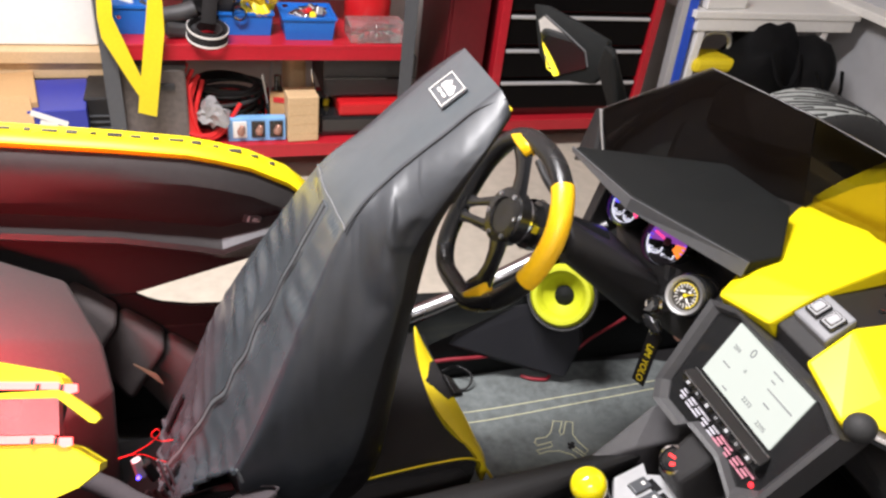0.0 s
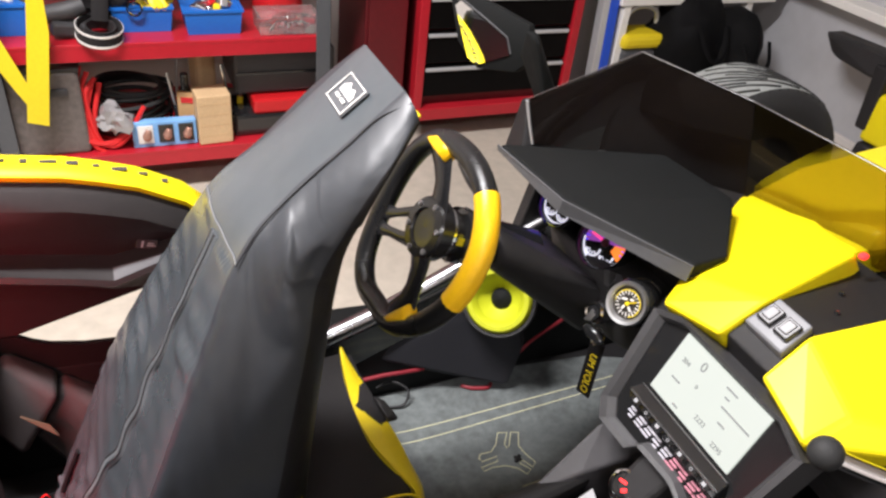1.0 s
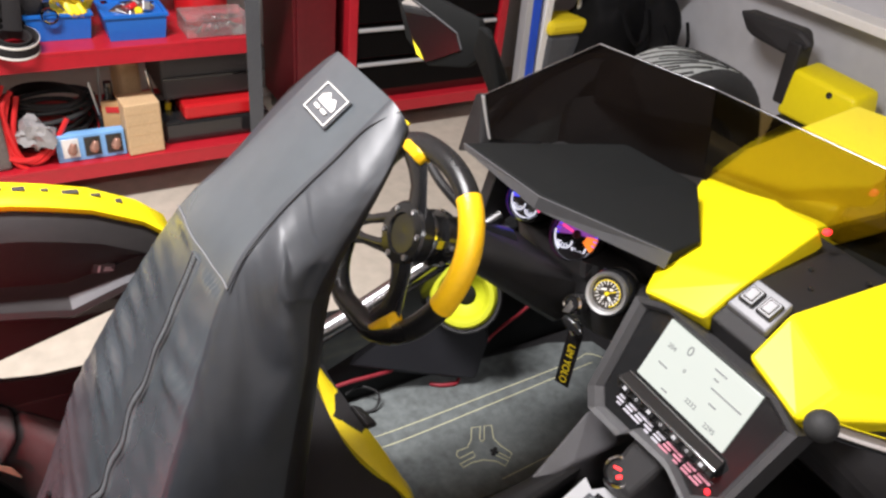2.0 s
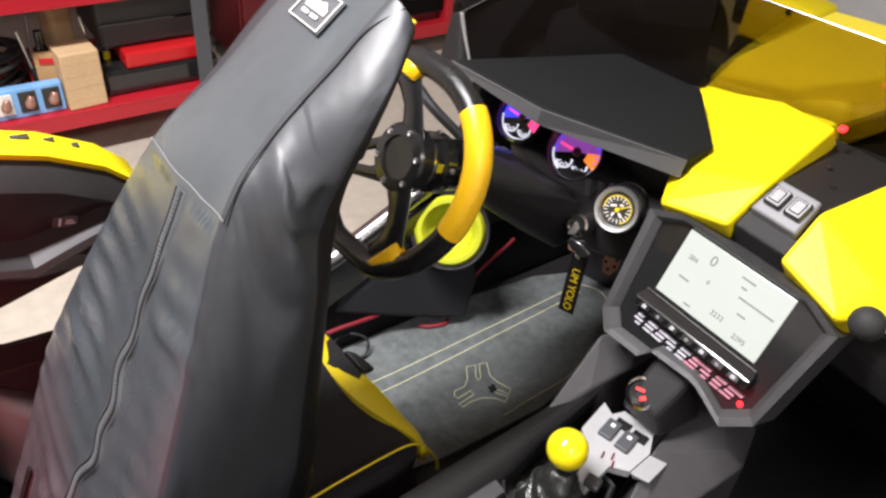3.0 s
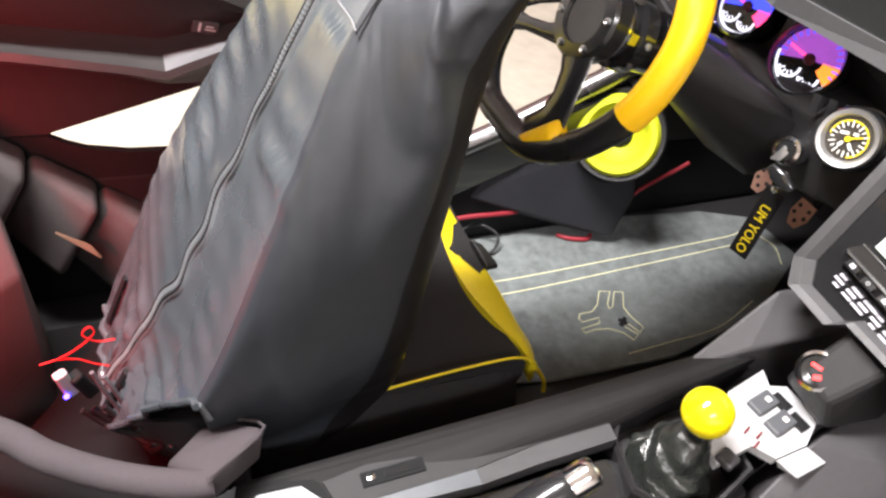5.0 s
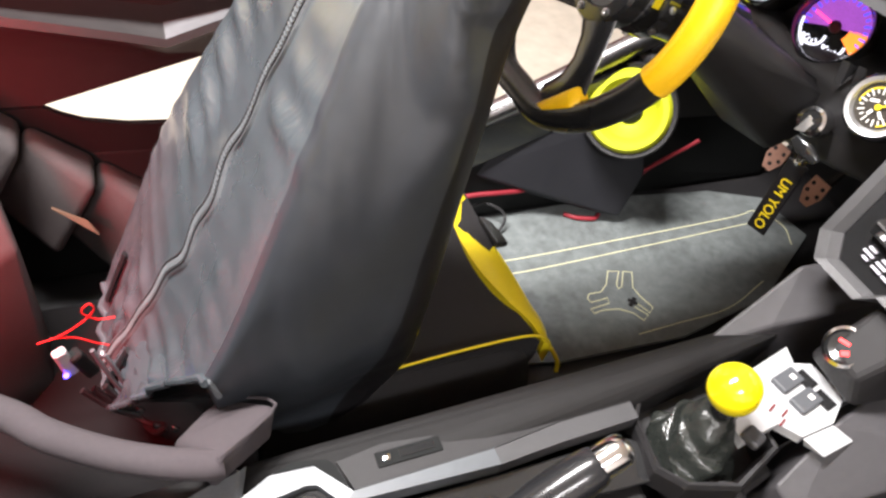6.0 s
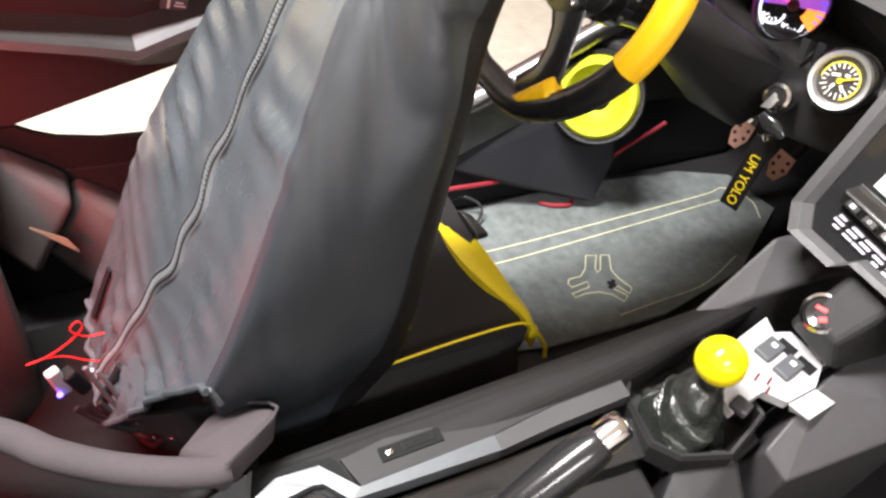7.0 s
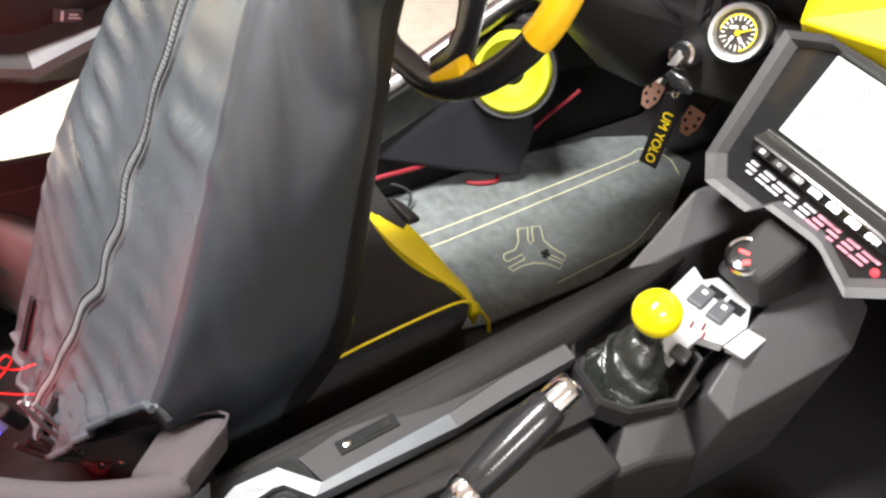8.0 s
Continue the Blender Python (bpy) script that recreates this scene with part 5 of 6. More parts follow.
def tool_chest():
    th = thing("tool_chest", (1.42, 2.3, 0), "red steel tool chest with black drawers", "tool chest")
    part("carcass", block(1.42, 2.34, 0.75, 0.64, 0.40, 1.30, 0.004), DARK_RED, th)
    for x in (1.10, 1.74):
        part("post", block(x, 2.12, 0.72, 0.035, 0.05, 1.24, 0.004), RED_STEEL, th)
    part("plinth", block(1.42, 2.115, 0.115, 0.67, 0.05, 0.05, 0.004), RED_STEEL, th)
    for k in range(7):
        z = 0.24 + 0.13 * k
        d = part("drawer", block(1.42, 2.125, z, 0.60, 0.03, 0.118, 0.004), CHEST_BLACK, th, "black drawer")
        part("drawer_trim", block(1.42, 2.106, z + 0.048, 0.59, 0.012, 0.013, 0.003), SILVER, d, "bright metal drawer pull")
    return th


tool_chest()


def front_wheel():
    c, w, R = Vector((1.652, 1.095, 0.322)), 0.215, 0.335
    wheel = part("front_wheel", lathe([(0.20, -w / 2), (0.28, -w / 2 - 0.006), (R - 0.02, -w / 2 + 0.004), (R - 0.004, -w / 2 + 0.02), (R, -w / 4), (R, w / 4), (R - 0.004, w / 2 - 0.02), (R - 0.02, w / 2 - 0.004), (0.28, w / 2 + 0.006), (0.20, w / 2)], c, (0, 1, 0), 64), RUBBER, car, "road tyre with a dusty patterned tread", smooth=True, angle=50)
    part("tread", lathe([(R - 0.004, -w / 2 + 0.018), (R + 0.001, -w / 4), (R + 0.001, w / 4), (R - 0.004, w / 2 - 0.018)], c, (0, 1, 0), 64), TREAD, wheel, smooth=True)
    # slanting grooves that sweep right across the tread, and short lugs at its edge
    grooves = []
    for i in range(30):
        a = 2 * math.pi * i / 30
        for lane, start, stop in ((0.0, -0.96, 0.30), (0.11, -0.45, 0.92)):
            run = []
            for j in range(9):
                q = start + (stop - start) * j / 8
                turn = a + lane + 0.42 * q + 0.16 * q * abs(q)
                rr = R + 0.0012 - 0.006 * max(0.0, abs(q) - 0.55)
                run.append(c + Vector((math.cos(turn) * rr, (w / 2 - 0.022) * q, math.sin(turn) * rr)))
            grooves.append(tube(run[:6], 0.0046, 5, 1, 0.6))
            grooves.append(tube(run[5:], 0.0032, 5, 1, 0.6))
        for turn in (a, a + math.pi / 30):
            grooves.append(tube([c + Vector((math.cos(turn) * (R - 0.005 - k), -w / 2 + 0.018 - 0.5 * k, math.sin(turn) * (R - 0.005 - k))) for k in (0.0, 0.008, 0.016)], 0.0022, 5, 1))
    part("groove", merge(*grooves), RUBBER, wheel)
    part("rim", lathe([(0.0, -0.02), (0.18, -0.03), (0.21, -w / 2 + 0.01), (0.21, w / 2 - 0.01), (0.18, 0.05), (0, 0.06)], c, (0, 1, 0), 32), GLOSS, wheel, smooth=True)


front_wheel()

# ---- console top details ----
RIM_OUT = [(-0.30, 0.148), (-0.06, 0.160), (0.028, 0.197), (0.048, 0.208), (0.089, 0.207), (0.119, 0.174), (0.262, 0.180), (0.339, 0.190), (0.425, 0.193)]
RIM_IN = [(-0.30, 0.128), (-0.06, 0.141), (0.030, 0.183), (0.079, 0.1905), (0.0885, 0.1885), (0.108, 0.165), (0.263, 0.163), (0.329, 0.169), (0.425, 0.174)]
# one edge in two greys: the fading of its highlight is in the colour
part("lid_rim", bevel(loft([[(a[0], a[1], 0.405), (a[0], a[1], 0.4255), (b[0], b[1], 0.4245), (b[0], b[1], 0.405)] for a, b in list(zip(RIM_OUT, RIM_IN))[:7]]), 0.0012), EDGE_GREY, console, "flat satin grey console edge, painted lit")
part("lid_rim", loft([[(a[0], a[1], 0.405), (a[0], a[1], 0.4245), (b[0], b[1], 0.4235), (b[0], b[1], 0.405)] for a, b in list(zip(RIM_OUT, RIM_IN))[6:]]), PLASTIC_GREY, console, "dim end of the console edge, painted darker grey")
part("plateau", slab([(0.1105, 0.2065, 0.402), (0.1205, 0.1755, 0.402), (0.262, 0.1812, 0.402), (0.339, 0.1912, 0.402), (0.425, 0.1942, 0.402), (0.425, 0.212, 0.402), (0.343, 0.206, 0.402), (0.248, 0.206, 0.402), (0.157, 0.214, 0.402)], (0, 0, 0.0215), 0.0015), PLASTIC, console, "raised grey switch plateau")
part("plateau", slab([(0.050, 0.210, 0.402), (0.0895, 0.2085, 0.402), (0.118, 0.177, 0.402), (0.108, 0.2065, 0.402), (0.102, 0.213, 0.402), (0.072, 0.218, 0.402)], (0, 0, 0.019), 0.0015), PLASTIC_MATT, console, "dark chamfer beside the console edge")
part("console_lid", hull([(-0.30, 0.126, 0.415), (0.032, 0.180, 0.4185), (0.078, 0.187, 0.4185), (0.086, 0.185, 0.4185), (0.104, 0.164, 0.4185), (0.085, 0.17, 0.408), (-0.30, 0.03, 0.395), (0.05, 0.05, 0.405), (0.085, 0.08, 0.405), (-0.30, 0.1, 0.37), (0.08, 0.1, 0.37)], 0.006), GLOSS, console, "gloss black console lid")
part("switch_bezel", block(0.180, 0.1985, 0.4238, 0.066, 0.0155, 0.003, 0.0008, (0, 0, 2)), PLASTIC_MATT, console, "black switch bezel with a bright screw")
part("switch_recess", block(0.188, 0.1995, 0.4255, 0.036, 0.008, 0.0016, 0.0006, (0, 0, 2)), GLOSS, console)
part("screw", lathe([(0.004, 0), (0.004, 0.002), (0.0, 0.0028)], (0.157, 0.1980, 0.4250), (0, 0, 1), 12), CHROME, console)
WELL = [(0.462, 0.219), (0.527, 0.222), (0.552, 0.200), (0.548, 0.105), (0.491, 0.082), (0.444, 0.099), (0.425, 0.123), (0.430, 0.178)]
wc = Vector((0.485, 0.150, 0))


def well_ring(grow, z):
    return [(wc.x + (x - wc.x) * grow, wc.y + (y - wc.y) * grow, z + 0.12 * (x - 0.46)) for x, y in WELL]


part("shifter_frame", bevel(loft([well_ring(1.10, 0.385), well_ring(1.10, 0.413), well_ring(1.06, 0.419), well_ring(1.0, 0.418), well_ring(0.94, 0.380)], caps=False), 0.0015), PLASTIC, console, "raised edge of the shifter well")
part("console_nose", hull([(0.44, 0.05, 0.375), (0.50, 0.03, 0.375), (0.46, 0.11, 0.40), (0.51, 0.085, 0.41), (0.42, 0.0, 0.12), (0.52, -0.02, 0.12), (0.40, 0.06, 0.36), (0.40, 0.09, 0.12)], 0.006), PLASTIC, console, "black faceted console nose")

# ---- pedals and wiring in the footwell ----
HOLE = mat("dark_hole", (0.01, 0.008, 0.008), 0.8)
PEDAL = mat("tarnished_pedal_metal", (0.44, 0.24, 0.18), 0.4, metal=0.5, vary=0.2, scale=40)
for px_, py_, pz_ in ((1.032, 0.538, 0.300), (1.03, 0.640, 0.292)):
    M = basis((px_, py_, pz_), (0.15, -1, 0), (0.35, 0, 0.94))
    pl = slab([(-0.020, 0.028, 0), (0.020, 0.028, 0), (0.022, -0.005, 0), (0.010, -0.032, 0), (-0.010, -0.032, 0), (-0.022, -0.005, 0)], (0, 0, 0.005), 0.0015)
    M = M @ Matrix.Diagonal((0.85, 0.85, 1, 1))
    pl.transform(M)
    ped = part("pedal", pl, PEDAL, car, "drilled metal pedal")
    for dx, dy in ((-0.012, 0.014), (0.012, 0.014), (-0.013, -0.004), (0.013, -0.004), (0.0, -0.018)):
        h = lathe([(0.0045, 0.0), (0.0045, 0.0056), (0, 0.0056)], (dx, dy, 0), (0, 0, 1), 12)
        h.transform(M)
        part("pedal_hole", h, HOLE, ped)
    part("pedal_arm", tube([(px_ + 0.012, py_, pz_), (px_ + 0.07, py_, 0.40), (px_ + 0.09, py_, 0.55)], 0.008, 8), PLASTIC, ped)
RED_SLEEVE = mat("dull_red_sleeve", (0.24, 0.016, 0.026), 0.5, vary=0.15, scale=50)
part("red_wire", tube([(0.85, 0.765, 0.150), (0.875, 0.768, 0.172), (0.90, 0.760, 0.203), (0.922, 0.747, 0.236), (0.940, 0.740, 0.26)], 0.004, 8), RED_SLEEVE, car, "red sleeved cable", smooth=True)
for line in ([(0.46, 0.762, 0.172), (0.51, 0.762, 0.173), (0.552, 0.760, 0.172), (0.60, 0.762, 0.168), (0.615, 0.775, 0.160)], [(0.690, 0.735, 0.116), (0.712, 0.720, 0.116), (0.745, 0.712, 0.116), (0.760, 0.722, 0.114)]):
    part("red_wire", tube(line, 0.0045, 8), RED_SLEEVE, car, "dull red sleeved cable", smooth=True)
part("wire_loop", tube([(0.50, 0.77, 0.13), (0.53, 0.76, 0.15), (0.56, 0.735, 0.14), (0.545, 0.715, 0.12), (0.51, 0.72, 0.115)], 0.003, 8), PLASTIC, car, smooth=True)

# ---- behind the driver's seat ----
part("seat_hinge", hull([(-0.09, 0.42, 0.27), (-0.04, 0.40, 0.31), (0.02, 0.36, 0.37), (0.03, 0.30, 0.42), (0.05, 0.30, 0.36), (-0.06, 0.40, 0.20), (0.05, 0.31, 0.2), (-0.08, 0.46, 0.2), (0.08, 0.45, 0.30), (0.08, 0.45, 0.2)], 0.006), GLOSS, driver_seat, "black seat hinge bracket")
for p in ((-0.070, 0.408, 0.262), (-0.055, 0.398, 0.235), (-0.02, 0.366, 0.315), (0.012, 0.338, 0.375), (-0.035, 0.378, 0.255)):
    part("bolt", lathe([(0.006, 0), (0.006, 0.006), (0.0, 0.008)], p, (-0.5, -0.6, 0.6), 10), CHROME, driver_seat)
for u, z0, z1 in ((-0.62, 0.27, 0.345), (0.12, 0.255, 0.325)):
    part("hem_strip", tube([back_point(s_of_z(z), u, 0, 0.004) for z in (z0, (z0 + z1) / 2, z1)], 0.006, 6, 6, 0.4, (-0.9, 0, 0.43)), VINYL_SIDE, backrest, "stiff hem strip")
for x0, z0 in ((-0.245, 0.470), (-0.168, 0.398), (-0.091, 0.326)):
    part("quilted_pad", hull([(x0, 0.765, z0), (x0 + 0.075, 0.725, z0 - 0.07), (x0 - 0.075, 0.765, z0 - 0.105), (x0 + 0.0, 0.705, z0 - 0.185), (x0, 0.80, z0), (x0 + 0.075, 0.80, z0 - 0.07), (x0 - 0.075, 0.80, z0 - 0.105), (x0 + 0.0, 0.80, z0 - 0.185)], 0.016, 4), QUILT, car, "black quilted flank beside the seat", smooth=True, angle=60)
# a tan reflection of light, built here as a solid sliver
TAN = mat("tan_reflection", (0.13, 0.07, 0.045), 0.5, vary=0.2, scale=40)
part("reflection_sliver", hull([(-0.155, 0.70, 0.325), (-0.120, 0.695, 0.288), (-0.105, 0.69, 0.272), (-0.115, 0.70, 0.295), (-0.155, 0.71, 0.32), (-0.105, 0.70, 0.268)], 0.001), TAN, car)
part("rear_pillar", hull([(-0.185, 0.62, 0.46), (-0.170, 0.56, 0.40), (-0.190, 0.55, 0.14), (-0.20, 0.64, 0.10), (-0.45, 0.50, 0.60), (-0.40, 0.50, 0.10), (-0.45, 0.72, 0.64), (-0.24, 0.72, 0.52), (-0.22, 0.72, 0.1), (-0.4, 0.75, 0.1), (-0.33, 0.42, 0.42), (-0.30, 0.42, 0.10)], 0.008, 2), QUILT, car, "black carpeted panel behind the seat", smooth=True, angle=40)
part("wire", tube([(-0.175, 0.50, 0.300), (-0.150, 0.50, 0.307), (-0.123, 0.50, 0.325), (-0.105, 0.50, 0.345), (-0.108, 0.50, 0.358), (-0.118, 0.50, 0.345), (-0.105, 0.50, 0.328), (-0.085, 0.50, 0.326)], 0.0011, 6), RED_WIRE, car, "loose red wire", smooth=True)
part("wire", tube([(-0.160, 0.50, 0.305), (-0.135, 0.50, 0.300), (-0.115, 0.50, 0.283), (-0.096, 0.50, 0.270)], 0.0010, 6), RED_WIRE, car, "loose red wire", smooth=True)
module = part("light_module", block(-0.120, 0.436, 0.335, 0.016, 0.016, 0.050, 0.004, (0, -14, 30)), PLASTIC_MATT, car, "small wired module with a blue light")
part("module_case", block(-0.135, 0.43, 0.350, 0.015, 0.011, 0.046, 0.003, (0, -6, 25)), SILVER, module, "white plastic module case")
LED_BLUE = mat("blue_point_light", (0.08, 0.05, 1.0), 0.4, emit=9.0)
part("blue_light", lathe([(0.003, 0), (0.003, 0.003), (0, 0.004)], (-0.1365, 0.4225, 0.336), (-0.2, -0.7, 0.6), 12), LED_BLUE, module, "blue point light")
for k in range(3):
    part("cable", tube([(-0.13 + 0.012 * k, 0.43, 0.29), (-0.10 + 0.01 * k, 0.42, 0.25 - 0.01 * k), (-0.06, 0.41 - 0.01 * k, 0.23), (-0.03, 0.39, 0.24 + 0.012 * k)], 0.004, 8), PLASTIC, car, smooth=True)

for k in range(2):
    part("clear_tube", tube([(-0.106 + 0.010 * k, 0.432, 0.360 - 0.012 * k), (-0.100 + 0.010 * k, 0.428, 0.330), (-0.092 + 0.008 * k, 0.424, 0.296), (-0.080, 0.418, 0.262)], 0.0027, 10), EDGE_GREY, car, "milky plastic tube", smooth=True)
part("carpet", block(-0.20, 0.46, 0.125, 0.50, 0.44, 0.05, 0.010), CARPET, car, "black carpet behind the seat")
part("rear_beam", hull([(-0.44, 0.46, 0.22), (-0.44, 0.40, 0.40), (-0.16, 0.36, 0.34), (-0.05, 0.30, 0.34), (0.0, 0.25, 0.34), (-0.44, 0.24, 0.40), (0.0, 0.24, 0.36), (-0.44, 0.24, 0.10), (0.0, 0.24, 0.10), (-0.05, 0.33, 0.18), (-0.3, 0.44, 0.12)], 0.010, 2), CARPET, car, "black carpeted tunnel side", smooth=True, angle=40)

harness = thing("harness_strap", (-0.1, 0.26, 0.4), "grey-mauve cloth harness strap with a stuffed pad", "harness strap")
part("sleeve", tube([(-0.42, 0.43, 0.52), (-0.28, 0.360, 0.500), (-0.165, 0.300, 0.481), (-0.124, 0.268, 0.475), (-0.082, 0.245, 0.466), (-0.039, 0.226, 0.463), (-0.004, 0.215, 0.462), (0.012, 0.214, 0.462)], 0.0140, 16, 8, 0.92), CORDURA, harness, "cloth sleeve", smooth=True)
part("pad", hull([(0.017, 0.308, 0.415), (0.066, 0.254, 0.468), (0.008, 0.205, 0.482), (-0.028, 0.255, 0.440), (0.030, 0.285, 0.400), (0.058, 0.245, 0.425), (0.0, 0.20, 0.44), (-0.035, 0.265, 0.405), (0.012, 0.256, 0.458)], 0.006, 3), CORDURA, harness, "stuffed cloth pad", smooth=True, angle=50)
part("pad_seam", tube([(0.017, 0.306, 0.418), (0.064, 0.254, 0.470), (0.008, 0.207, 0.483)], 0.0016, 6, 4), CORDURA, harness)

belt = thing("seat_belt", (0.0, 0.19, 0.4), "grey seat belt webbing lying beside the console", "seat belt")
part("webbing", loft([[(x + 0.004, y - 0.016, z - 0.012), (x + 0.014, y + 0.016, z - 0.006), (x + 0.014, y + 0.016, z - 0.003), (x + 0.004, y - 0.016, z - 0.009)] for x, y, z in smooth_path([(-0.20, 0.14, 0.42), (-0.09, 0.17, 0.422), (-0.035, 0.190, 0.430), (0.004, 0.200, 0.4325), (0.016, 0.206, 0.430)], 6)]), WEBBING, belt)
part("anchor_bolt", lathe([(0.008, 0), (0.008, 0.008), (0.0, 0.010)], (0.019, 0.217, 0.418), (-0.2, -0.4, 0.9), 12), CHROME, belt)

# passenger cushion edge
passenger = thing("passenger_seat", (0.35, -0.21, 0.1), "black passenger seat cushion with yellow piping", "car seat")
part("cushion", hull([(-0.05, -0.02, 0.12), (0.70, -0.06, 0.12), (-0.05, -0.42, 0.12), (0.70, -0.40, 0.12), (-0.05, -0.04, 0.28), (0.66, -0.09, 0.29), (0.70, -0.10, 0.26), (-0.05, -0.40, 0.28), (0.66, -0.37, 0.29), (0.70, -0.36, 0.26)], 0.025, 3), CLOTH, passenger, smooth=True, angle=50)
# backrest out of view, added to cast shade on the driver's seat and console
part("backrest", hull([(-0.06, -0.02, 0.25), (-0.06, -0.40, 0.25), (-0.16, -0.02, 0.25), (-0.16, -0.40, 0.25), (-0.18, 0.0, 0.60), (-0.18, -0.42, 0.60), (-0.28, -0.04, 0.60), (-0.28, -0.38, 0.60), (-0.27, -0.10, 0.93), (-0.27, -0.32, 0.93), (-0.34, -0.12, 0.93), (-0.34, -0.30, 0.93)], 0.03, 3), VINYL, passenger, smooth=True, angle=50)
part("piping", tube([(0.10, -0.055, 0.292), (0.40, -0.078, 0.297), (0.60, -0.092, 0.30), (0.655, -0.11, 0.298)], 0.0036, 8), YELLOW_VINYL, passenger, "yellow piping", smooth=True)

# ---- door mirror ----
MG = bpy.data.materials.new("mirror_glass")
MG.use_nodes = True
mb = MG.node_tree.nodes["Principled BSDF"]
mb.inputs["Metallic"].default_value, mb.inputs["Roughness"].default_value = 1.0, 0.02
mb.inputs["Base Color"].default_value = (0.8, 0.82, 0.82, 1)
MM = basis((0.760, 0.980, 0.830), (0.594, -0.805, 0.0), (0.105, 0.077, 0.991))
mo = [(-0.099, 0.077), (-0.071, 0.081), (0.011, 0.067), (0.087, 0.050), (0.106, -0.015), (0.077, -0.046), (-0.007, -0.062), (-0.060, -0.020)]
glass_edge = [(-0.077, 0.048), (-0.066, 0.060), (-0.002, 0.034), (0.046, 0.013), (0.060, -0.016), (-0.008, -0.055), (-0.030, -0.044)]


def on_mirror(bm):
    bm.transform(MM)
    return bm


mirror = part("door_mirror", on_mirror(hull([(x, y, 0.0) for x, y in mo] + [(x + 0.006, y, -0.014) for x, y in mo] + [(x * 0.70 + 0.012, y * 0.72, -0.05) for x, y in mo], 0.003, 2)), PLASTIC_MATT, car, "black door mirror on a stalk", smooth=True, angle=30)
part("mirror_glass", on_mirror(slab([(x, y, 0.0015) for x, y in glass_edge], (0, 0, 0.002))), MG, mirror, "mirror glass")
part("mirror_lip", on_mirror(tube([(x + 0.002, y + 0.003, 0.003) for x, y in glass_edge[1:5]], 0.0016, 6, 1)), LIP, mirror, "thin grey mirror edge")
part("stalk", hull([(0.772, 0.848, 0.895), (0.78, 0.815, 0.885), (0.80, 0.85, 0.89), (0.785, 0.83, 0.850), (0.81, 0.83, 0.845), (0.785, 0.88, 0.835), (0.81, 0.88, 0.83), (0.82, 0.805, 0.75), (0.86, 0.81, 0.745), (0.82, 0.845, 0.745), (0.86, 0.845, 0.74)], 0.006), PLASTIC_MATT, mirror)
part("stalk_foot", hull([(0.78, 0.80, 0.66), (0.92, 0.78, 0.66), (0.80, 0.84, 0.76), (0.90, 0.82, 0.755), (0.80, 0.87, 0.75), (0.90, 0.86, 0.74), (0.78, 0.88, 0.62), (0.95, 0.86, 0.62)], 0.006), PLASTIC, car)

# lettering on the rail, as bars
for k in range(15):
    x = -0.34 + 0.033 * k
    z = np.interp(x, XS, RAIL)
    part("rail_mark", block(x, 0.836, z - 0.0002, 0.024 - 0.007 * (k % 3), 0.013 - 0.004 * (k % 2), 0.004, 0, (-3, 5, 0)), GLOSS, side_rail)
badge = part("panel_badge", block(0.080, 0.804, 0.566, 0.034, 0.004, 0.020, 0.001, (10, 14, 0)), PLASTIC_GREY, car, "small grey plate on the side panel")
part("badge_mark", merge(block(0.073, 0.8016, 0.568, 0.003, 0.002, 0.014, 0, (10, 14, 0)), block(0.086, 0.8026, 0.562, 0.014, 0.002, 0.002, 0, (10, 14, 0)), block(0.086, 0.8017, 0.567, 0.010, 0.002, 0.002, 0, (10, 14, 0))), SILVER, badge)

# ---- by the grey wall ----
stand = thing("tool_stand", (2.66, 1.3, 0), "yellow and black power tool on a low black stand", "power tool")
part("case", hull([(2.60, 1.378, 0.41), (2.60, 1.10, 0.40), (2.60, 1.05, 0.23), (2.60, 1.388, 0.225), (2.74, 1.378, 0.43), (2.74, 1.10, 0.42), (2.74, 1.05, 0.23), (2.74, 1.388, 0.225)], 0.02, 3), YELLOW, stand, "yellow tool case", smooth=True)
part("arm", hull([(2.60, 1.70, 0.53), (2.62, 1.42, 0.54), (2.62, 1.33, 0.50), (2.60, 1.44, 0.44), (2.60, 1.63, 0.455), (2.70, 1.70, 0.53), (2.70, 1.42, 0.54), (2.70, 1.44, 0.44)], 0.015), PLASTIC, stand, "black tool arm")
part("neck", hull([(2.60, 1.44, 0.50), (2.60, 1.38, 0.50), (2.60, 1.42, 0.26), (2.60, 1.36, 0.26), (2.68, 1.44, 0.50), (2.68, 1.38, 0.5), (2.68, 1.42, 0.26), (2.68, 1.36, 0.26)], 0.01), PLASTIC, stand)
part("foot", hull([(2.58, 1.40, 0.0), (2.58, 1.05, 0.0), (2.74, 1.40, 0.0), (2.74, 1.05, 0.0), (2.60, 1.38, 0.22), (2.60, 1.08, 0.22), (2.72, 1.38, 0.22), (2.72, 1.08, 0.22)], 0.01), PLASTIC, stand, "black stand")
part("bolt", lathe([(0.012, 0), (0.012, 0.006), (0, 0.008)], (2.602, 1.20, 0.375), (-1, 0, 0.1), 16), GLOSS, stand)

# ---- things on the shelves ----
LOW, UP = 0.162, 0.509


